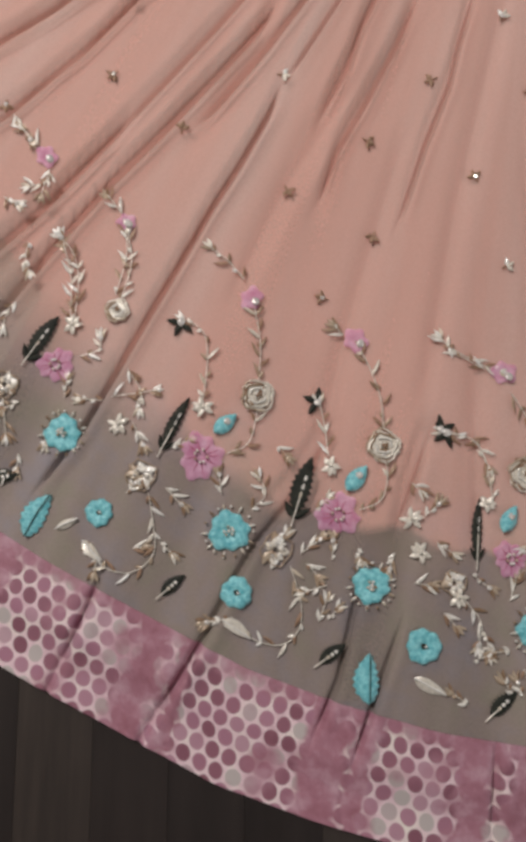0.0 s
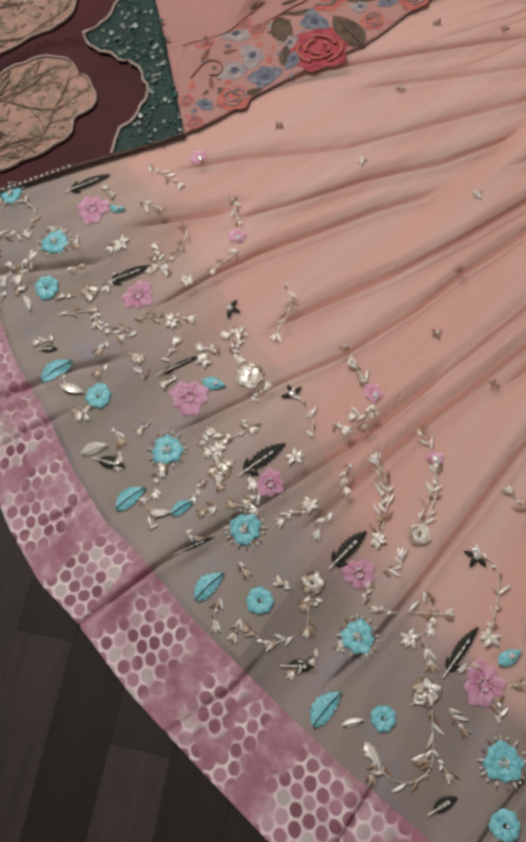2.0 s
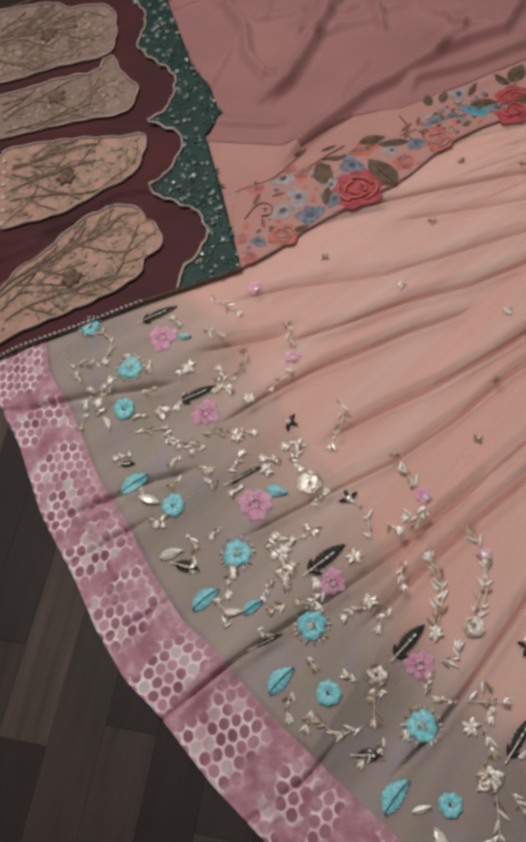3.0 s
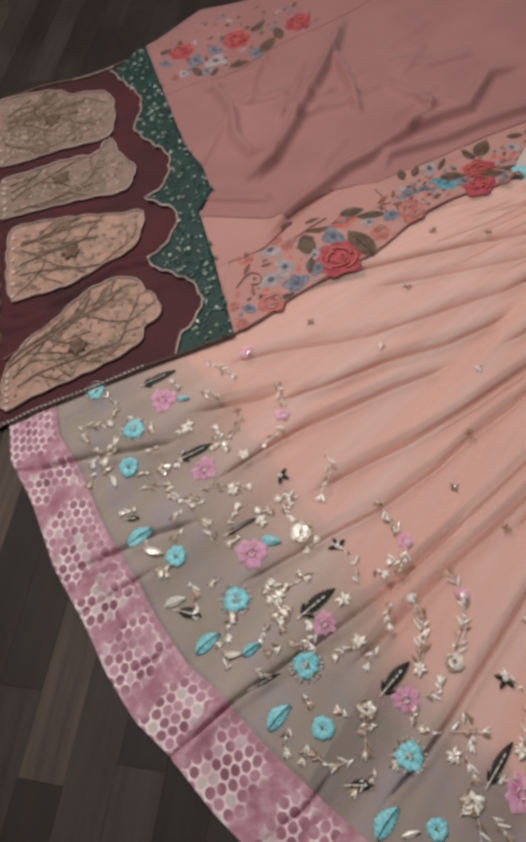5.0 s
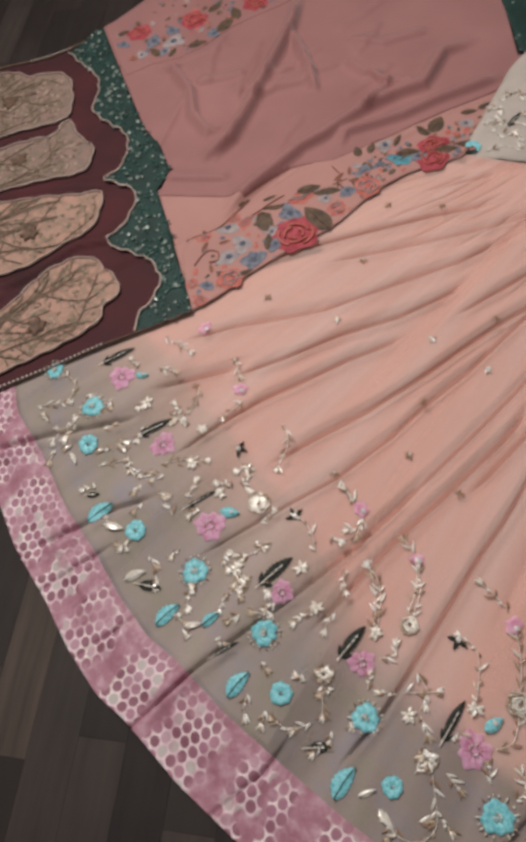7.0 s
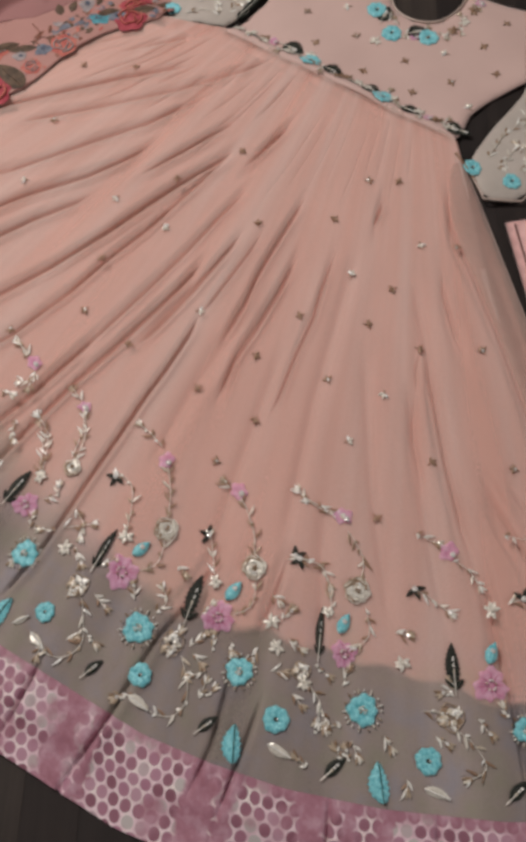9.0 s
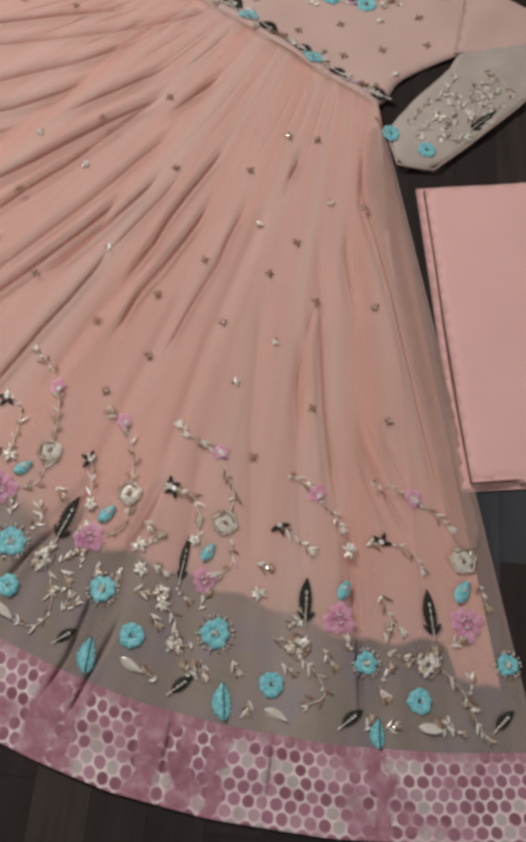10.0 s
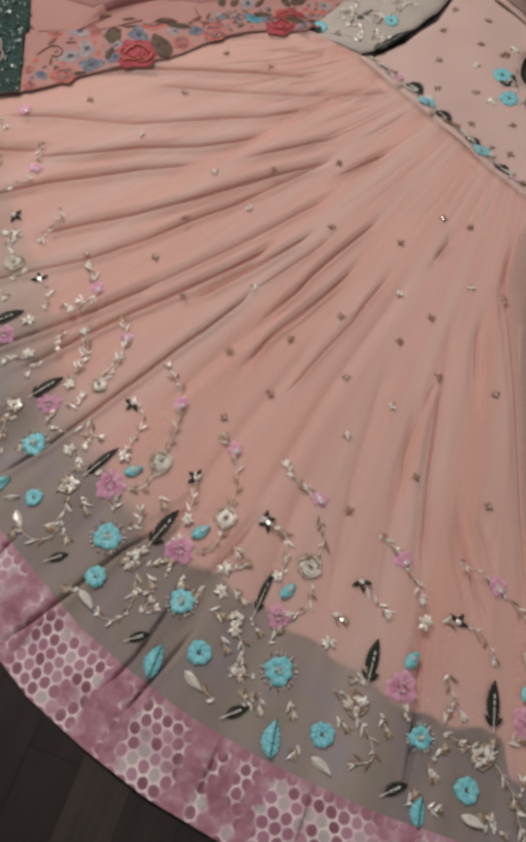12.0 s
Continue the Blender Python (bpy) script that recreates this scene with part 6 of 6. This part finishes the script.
def scalloped_panel(outline, mat, density):
    """A printed panel: small scallops with piping, a branching twig, a rosette and a row of pale flowers at its foot."""
    poly = outline
    p = np.array(poly)
    cx, cy = p.mean(0)
    shape = []
    for k, (x, y) in enumerate(dense(rounded(poly, 1), 0.006)):
        d = math.hypot(x - cx, y - cy)
        g = 1 + 0.004 * (abs(math.sin(k * 0.45)) - 0.4) / d
        shape.append((cx + (x - cx) * g, cy + (y - cy) * g))
    panel = patch("scalloped_panel", shape, mat, "beige printed panel with brown twig embroidery", 0.0040, 0, 0.007)
    over = lambda x, y: stole_height(x, y) + 0.0044
    cord("piping", shape, 0.0012, PALE_CORD, 0.0042, "", True, 0, panel)
    foot, head = p[[0, -1]].mean(0), p[len(p) // 2 - 1:len(p) // 2 + 2].mean(0)
    ax = head - foot
    px = np.array([-ax[1], ax[0]])
    t, l = Shape(), Shape()

    def branch(at, way, reach, depth):
        line = [tuple(at)]
        for _ in range(5):
            way = way + twig.uniform(-0.35, 0.35)
            at = at + reach / 5 * np.array([math.cos(way), math.sin(way)])
            if not inside(np.array([at[0]]), np.array([at[1]]), poly)[0]:
                break
            line.append(tuple(at))
            if depth and twig.rand() < 0.55:
                branch(at, way + twig.choice((-0.8, 0.8)), reach * 0.55, depth - 1)
        if len(line) > 1:
            line = dense(rounded(line, 1, False), 0.005, False)
            t.tube(line, 0.0006 + 0.0003 * depth)
            for i in range(1, len(line), 3):
                d, ln = twig.uniform(0, 6.28), twig.uniform(0.006, 0.012)
                l.leaf(*line[i], line[i][0] + ln * math.cos(d), line[i][1] + ln * math.sin(d), 0.004, 0.0005, 0, 5)

    main = math.atan2(ax[1], ax[0])
    for k in range(6):
        branch(foot + ax * 0.10 + px * twig.uniform(-0.25, 0.25), main + twig.uniform(-0.5, 0.5), 0.62 * np.linalg.norm(ax), 2)
    tagged(draped("twig_embroidery", t, TWIG, panel, over, "brown thread twigs"), kind="stuff")
    tagged(draped("twig_leaves", l, TWIG_LEAF, panel, over), kind="stuff")
    for ink, wide_by, many in ((TWIG, 0.0045, int(50 * density)), (TWIG_LEAF, 0.007, int(80 * density)), (PANEL_PALE, 0.006, int(50 * density))):
        m = Shape()
        gx, gy = twig.uniform(p[:, 0].min(), p[:, 0].max(), many * 2), twig.uniform(p[:, 1].min(), p[:, 1].max(), many * 2)
        ok = inside(gx, gy, [tuple(p.mean(0) + (r - p.mean(0)) * 0.84) for r in p])
        for x, y in list(zip(gx[ok], gy[ok]))[:many]:
            d, ln = twig.uniform(0, 6.28), twig.uniform(0.007, 0.015)
            m.leaf(x, y, x + ln * math.cos(d), y + ln * math.sin(d), wide_by, 0.0005, 0, 5)
        tagged(draped("embroidery", m, ink, panel, over, "taupe leaf embroidery"), kind="stuff")
    k = Shape()
    mid = foot + ax * 0.5
    k.disc(mid[0], mid[1], 0.019, 6, 0.35, 0.005, spin(), 0.1)
    draped("rosette", k, BROWN_THREAD, panel, over, "dark brown gathered rosette")
    for q in np.linspace(0.08, 0.92, 6):
        x, y = p[0] * (1 - q) + p[-1] * q + 0.012 * ax / np.linalg.norm(ax)
        b = Shape()
        b.disc(x, y, 0.0056, 5, 0.35, 0.0016, spin(), 0.05, 20)
        draped("pale_flower", b, PALE_CORD, panel, over, "small pale flower")


scalloped_panel([(-1.235, 1.304), (-1.179, 1.325), (-1.127, 1.331), (-1.076, 1.335), (-1.041, 1.314), (-1.001, 1.325), (-0.953, 1.318), (-0.928, 1.281), (-0.909, 1.207), (-0.917, 1.171), (-0.987, 1.154), (-1.054, 1.132),
                 (-1.110, 1.109), (-1.146, 1.098)], PANEL_GREY, 2.2)
scalloped_panel([(-1.127, 1.062), (-1.098, 1.076), (-1.055, 1.092), (-1.002, 1.114), (-0.925, 1.126), (-0.911, 1.180), (-0.890, 1.151), (-0.869, 1.120), (-0.832, 1.094), (-0.826, 1.060), (-0.839, 1.021), (-0.905, 1.010),
                 (-0.980, 0.988), (-1.053, 0.959), (-1.087, 0.951)], PANEL_GREY, 1.4)
scalloped_panel([(-1.056, 0.918), (-1.046, 0.936), (-0.992, 0.953), (-0.913, 0.961), (-0.834, 0.962), (-0.785, 0.976), (-0.779, 0.955), (-0.777, 0.902), (-0.789, 0.869), (-0.830, 0.842), (-0.863, 0.812), (-0.899, 0.789),
                 (-0.958, 0.767), (-0.999, 0.750)], PANEL, 0.7)
scalloped_panel([(-0.948, 0.590), (-0.932, 0.637), (-0.906, 0.685), (-0.881, 0.734), (-0.844, 0.785), (-0.798, 0.809), (-0.768, 0.813), (-0.742, 0.796), (-0.722, 0.770), (-0.698, 0.754), (-0.685, 0.728), (-0.690, 0.710),
                 (-0.708, 0.695), (-0.705, 0.664), (-0.735, 0.635), (-0.819, 0.584), (-0.886, 0.544), (-0.926, 0.518)], PANEL, 1.0)

# braid between the panels and the outer end, and the outer end itself
BRAID = [(-1.268, 1.300), (-1.172, 1.090), (-1.091, 0.927), (-1.014, 0.730), (-0.976, 0.613), (-0.940, 0.494)]
outer = patch("outer_end", [(-1.60, 1.20), (-1.44, 1.268), (-1.265, 1.300), (-1.170, 1.090), (-1.089, 0.927), (-1.012, 0.730), (-0.974, 0.613), (-0.937, 0.492), (-1.022, 0.430), (-1.15, 0.36), (-1.36, 0.40), (-1.52, 0.80)], OLD_ROSE,
              "old rose printed end with olive medallions", 0.0)


def medallion(*poly):
    m = patch("olive_medallion", rounded(list(poly), 1), OLIVE, "olive printed medallion", 0.0018, 0, 0.010, outer)
    s, t = Shape(), Shape()
    for k, (x, y) in enumerate(dense(rounded(list(poly), 1), 0.008)):
        d = spin()
        (t if k % 3 else s).leaf(x, y, x + 0.015 * math.cos(d), y + 0.015 * math.sin(d), 0.010, 0.0010, 0, 5)
    tagged(draped("medallion_rim", s, TWIG, outer, lambda x, y: stole_height(x, y) + 0.0020, "brown leafy rim"), kind="stuff")
    tagged(draped("medallion_rim", t, OLIVE_DARK, outer, lambda x, y: stole_height(x, y) + 0.0018, "dark olive leafy rim"), kind="stuff")


medallion((-1.45, 1.255), (-1.31, 1.262), (-1.225, 1.21), (-1.215, 1.145), (-1.245, 1.078), (-1.331, 1.052), (-1.47, 1.04))
medallion((-1.34, 0.94), (-1.258, 0.925), (-1.180, 0.925), (-1.112, 0.900), (-1.075, 0.84), (-1.090, 0.784), (-1.186, 0.745), (-1.33, 0.75))
medallion((-1.19, 0.60), (-1.105, 0.622), (-1.045, 0.640), (-0.985, 0.592), (-0.958, 0.53), (-0.970, 0.485), (-1.033, 0.442), (-1.17, 0.41))
s = Shape()                                      # sprays between the medallions
for cx, cy in ((-1.20, 1.00), (-1.05, 0.69), (-1.28, 1.00), (-1.13, 0.68)):
    for _ in range(60):
        d, q = fill.uniform(0, 6.28), fill.uniform(0, 1) ** 0.7
        x, y = cx + 0.055 * q * math.cos(d), cy + 0.030 * q * math.sin(d)
        s.leaf(x, y, x + 0.012 * math.cos(d * 3), y + 0.012 * math.sin(d * 3), 0.006, 0.0008, 0, 4)
tagged(draped("spray_embroidery", s, OLIVE_DARK, outer, lambda x, y: stole_height(x, y) + 0.0006, "dark olive sprays"), kind="stuff")
s = Shape()
line = dense(BRAID, 0.006, False)
s.tube(line, 0.004)
for i, (x, y) in enumerate(line[::2]):
    s.dome(x, y, 0.011, 0.005, 0.004, i * 0.9, 6)
draped("braid", s, BROWN_THREAD, stole, lambda x, y: stole_height(x, y) - 0.001, "brown and gold braid")
edge_line = [(-1.15, 0.362), (-1.022, 0.430), (-0.935, 0.492), (-0.816, 0.551), (-0.691, 0.615), (-0.60, 0.657), (-0.546, 0.682)]
cord("edge_piping", edge_line, 0.0018, BROWN_THREAD, 0.0, "dark piping with tiny beads", False)
s = Shape()
for x, y in dense(edge_line[:5], 0.0075, False):
    s.bead(x, y, 0.004, 0.0021)
tagged(draped("edge_beads", s, SEQUIN, stole, stole_height, "row of tiny pale beads"), kind="stuff")
cord("edge_piping", [(-1.44, 1.268), (-1.265, 1.300), (-1.13, 1.352), (-1.016, 1.378), (-0.935, 1.42)], 0.0022, BROWN_THREAD, 0.0, "dark piping", False)
s = Shape()
for x, y in dense([(-1.05, 1.368), (-0.965, 1.40)], 0.007, False):
    s.bead(x, y, 0.004, 0.002)
tagged(draped("edge_beads", s, SEQUIN, stole, stole_height, "row of tiny pale beads"), kind="stuff")

# the other end, beyond the bodice
patch("sequinned_band", [(-0.050, 1.40), (-0.027, 1.283), (0.03, 1.245), (0.09, 1.25), (0.10, 1.35), (0.06, 1.62), (-0.09, 1.62)], GREEN, "dark green sequinned scalloped band", 0.0022)
patch("maroon_ground", [(0.085, 1.25), (0.184, 1.224), (0.295, 1.148), (0.393, 1.128), (0.42, 1.16), (0.40, 1.62), (0.05, 1.62)], OLD_ROSE, "old rose crepe ground", 0.0)
patch("scalloped_panel", rounded([(0.15, 1.27), (0.24, 1.215), (0.31, 1.165), (0.39, 1.16), (0.40, 1.25), (0.36, 1.5), (0.14, 1.5)], 1), PANEL_GREY, "beige printed panel", 0.0022)
far_end = patch("outer_end", [(0.38, 1.132), (0.47, 1.150), (0.543, 1.178), (0.80, 1.262), (0.90, 1.62), (0.39, 1.62)], OLIVE, "olive printed end", 0.001)
scroll, spray = Shape(), Shape()
for cx, cy, r in ((0.44, 1.21, 0.035), (0.53, 1.25, 0.045), (0.63, 1.27, 0.040), (0.72, 1.30, 0.040), (0.33, 1.21, 0.030), (0.25, 1.27, 0.030), (0.47, 1.31, 0.05), (0.60, 1.37, 0.05)):
    a0 = spin()
    scroll.tube([(cx + r * (1 + 0.12 * math.sin(k * 1.9)) * math.cos(a0 + k * 0.3), cy + 0.8 * r * (1 + 0.12 * math.sin(k * 2.3)) * math.sin(a0 + k * 0.3)) for k in range(19)], 0.0022)
    for _ in range(26):
        d, q = fill.uniform(0, 6.28), r * fill.uniform(0.7, 1.4)
        x, y = cx + q * math.cos(d), cy + 0.8 * q * math.sin(d)
        spray.leaf(x, y, x + 0.014 * math.cos(d * 2), y + 0.014 * math.sin(d * 2), 0.008, 0.0008, 0, 5)
tagged(draped("scroll_print", scroll, TWIG, far_end, lambda x, y: stole_height(x, y) + 0.0026, "brown scrolls"), kind="stuff")
tagged(draped("spray_print", spray, OLIVE_DARK, far_end, lambda x, y: stole_height(x, y) + 0.0026, "dark olive sprays"), kind="stuff")
cord("edge_piping", [(0.184, 1.224), (0.295, 1.146), (0.393, 1.128), (0.47, 1.148), (0.543, 1.176), (0.80, 1.26)], 0.003, BROWN_THREAD, 0.0, "dark piping", False)


# ---- folded cloth ----
folded = thing("folded_cloth", (0.62, 0.37, 0.0), "pink crepe trouser cloth folded into a flat rectangle", "cloth")


def fold_layer(name, inset, z0, z1, label):
    a, b, c, d = (0.424 + inset, 0.592 - inset), (0.80, 0.660 - inset), (0.86, 0.190), (0.497 + inset, 0.136 + inset)
    poly = rounded([a, b, c, d], 1)
    poly = [a] + [p for p in dense([a, b], 0.05)][1:] + [p for p in dense([b, c, d, a], 0.05)]
    seen, clean = set(), []
    for p in poly:
        k = (round(p[0], 4), round(p[1], 4))
        if k not in seen:
            seen.add(k)
            clean.append(p)
    cx, cy = 0.64, 0.39

    def top(x, y):
        x, y = np.asarray(x), np.asarray(y)
        gap = np.full(x.shape, 9.0)
        for (ax, ay), (bx, by) in zip((a, b, c, d), (b, c, d, a)):
            ln = math.hypot(bx - ax, by - ay)
            gap = np.minimum(gap, np.abs((x - ax) * (by - ay) - (y - ay) * (bx - ax)) / ln)
        e = np.clip(gap / 0.008, 0, 1)
        return z0 + (z1 - z0) * (0.35 + 0.65 * np.sqrt(1 - (1 - e) ** 2)) + 0.0006 * np.sin(x * 50) * np.sin(y * 37)
    return cloth(name, clean, FOLDED, folded, top, label, 0.008, (z1 - z0) * 0.35)


fold_layer("lower_fold", -0.007, 0.001, 0.009, "")
fold_layer("upper_fold", 0.003, 0.0105, 0.020, "smooth pink upper fold")
# serged edge; its dark tone also paints the shaded gap between the folds
for ends, r in ((((0.427, 0.588), (0.446, 0.47), (0.468, 0.31), (0.500, 0.139)), 0.0016), (((0.500, 0.139), (0.56, 0.150), (0.612, 0.160), (0.72, 0.174), (0.855, 0.193)), 0.0014)):
    s = Shape()
    s.tube(dense(rounded(list(ends), 2, False), 0.006, False), r)
    draped("serged_edge", s, SERGED, folded, lambda x, y: np.full(np.shape(x), 0.0125), "brown serged edge that also draws the shaded gap")


# ---- floor strips ----
WIDE, SEAM = 0.0663, -0.520                      # width of a strip; one seam's x


def strip_mesh(length):
    w, l, t, e = WIDE / 2 - 0.00008, length / 2 - 0.00008, 0.004, 0.0003
    v = [(-w, -l, -t), (w, -l, -t), (w, l, -t), (-w, l, -t), (-w, -l, -e), (w, -l, -e), (w, l, -e), (-w, l, -e), (-w + e, -l + e, 0), (w - e, -l + e, 0), (w - e, l - e, 0), (-w + e, l - e, 0)]
    f = [(8, 9, 10, 11)] + [(i, (i + 1) % 4, 4 + (i + 1) % 4, 4 + i) for i in range(4)] + [(4 + i, 4 + (i + 1) % 4, 8 + (i + 1) % 4, 8 + i) for i in range(4)]
    return v, f


LENGTHS = (0.34, 0.42, 0.50)
MADE = {}
for ln in LENGTHS:
    for tone, mat in (("dark", WOOD), ("dull", WOOD_DULL), ("faded", WOOD_LIGHT), ("blue_sheen", WOOD_BLUE_SHEEN)):
        me = bpy.data.meshes.new("plank")
        v, f = strip_mesh(ln)
        me.from_pydata(v, [], f)
        me.materials.append(mat)
        MADE[ln, tone] = me
lay = np.random.RandomState(21)
JOINTS = {-3: -0.006, -4: 0.104, -5: 0.034, -6: 0.16, -1: 0.03, 12: 1.145, -2: 0.25, -13: 1.47, -12: 1.30}      # strip, counted from the seam: where one board ends
FADED = ((-3, 0.15), (-6, 0.30), (-5, -0.15))
DULL = ((-1, -0.15), (-2, -0.10), (-4, 0.02), (-7, 0.05), (12, 1.05), (-12, 1.45), (-13, 1.6), (-10, 1.5), (-8, 0.5), (16, 0.75), (18, 0.95), (8, -0.4), (1, -0.35), (4, -0.42))
# boards right of the skirt whose bluish floor reflection is painted on
BLUE_SHEEN = ((15, 0.0), (15, -0.40), (15, 0.40), (16, -0.30), (16, 0.10))
rest_v, rest_f, made = [], [], 0
for c in range(-31, 44):
    x = SEAM + (c + 0.5) * WIDE
    a = JOINTS.get(c, lay.uniform(0, 0.42)) - 0.42 * 8
    while a < 3.1:
        ln = 0.42 if c in JOINTS else LENGTHS[lay.randint(3)]
        y = a + ln / 2
        a += ln
        if not (-2.55 < x < 2.35 and -1.95 < y < 2.95):
            continue
        if -1.6 < x < 0.95 and -0.6 < y < 1.75 and made < 330:
            tone = "dark"
            for name, spots in (("dull", DULL), ("faded", FADED), ("blue_sheen", BLUE_SHEEN)):
                if any(c == k and abs(y - at) < ln / 2 for k, at in spots):
                    tone = name
            ob = new("plank", MADE[ln, tone])
            ob.parent = floor
            ob.matrix_basis = Matrix.Translation((x, y, 0))
            made += 1
        else:
            v, f = strip_mesh(ln)
            k = len(rest_v)
            rest_v += [(x + q[0], y + q[1], q[2]) for q in v]
            rest_f += [tuple(k + i for i in q) for q in f]
rest = mesh_object("planks", rest_v, rest_f, WOOD, floor, smooth=False)
tagged(rest, kind="stuff")
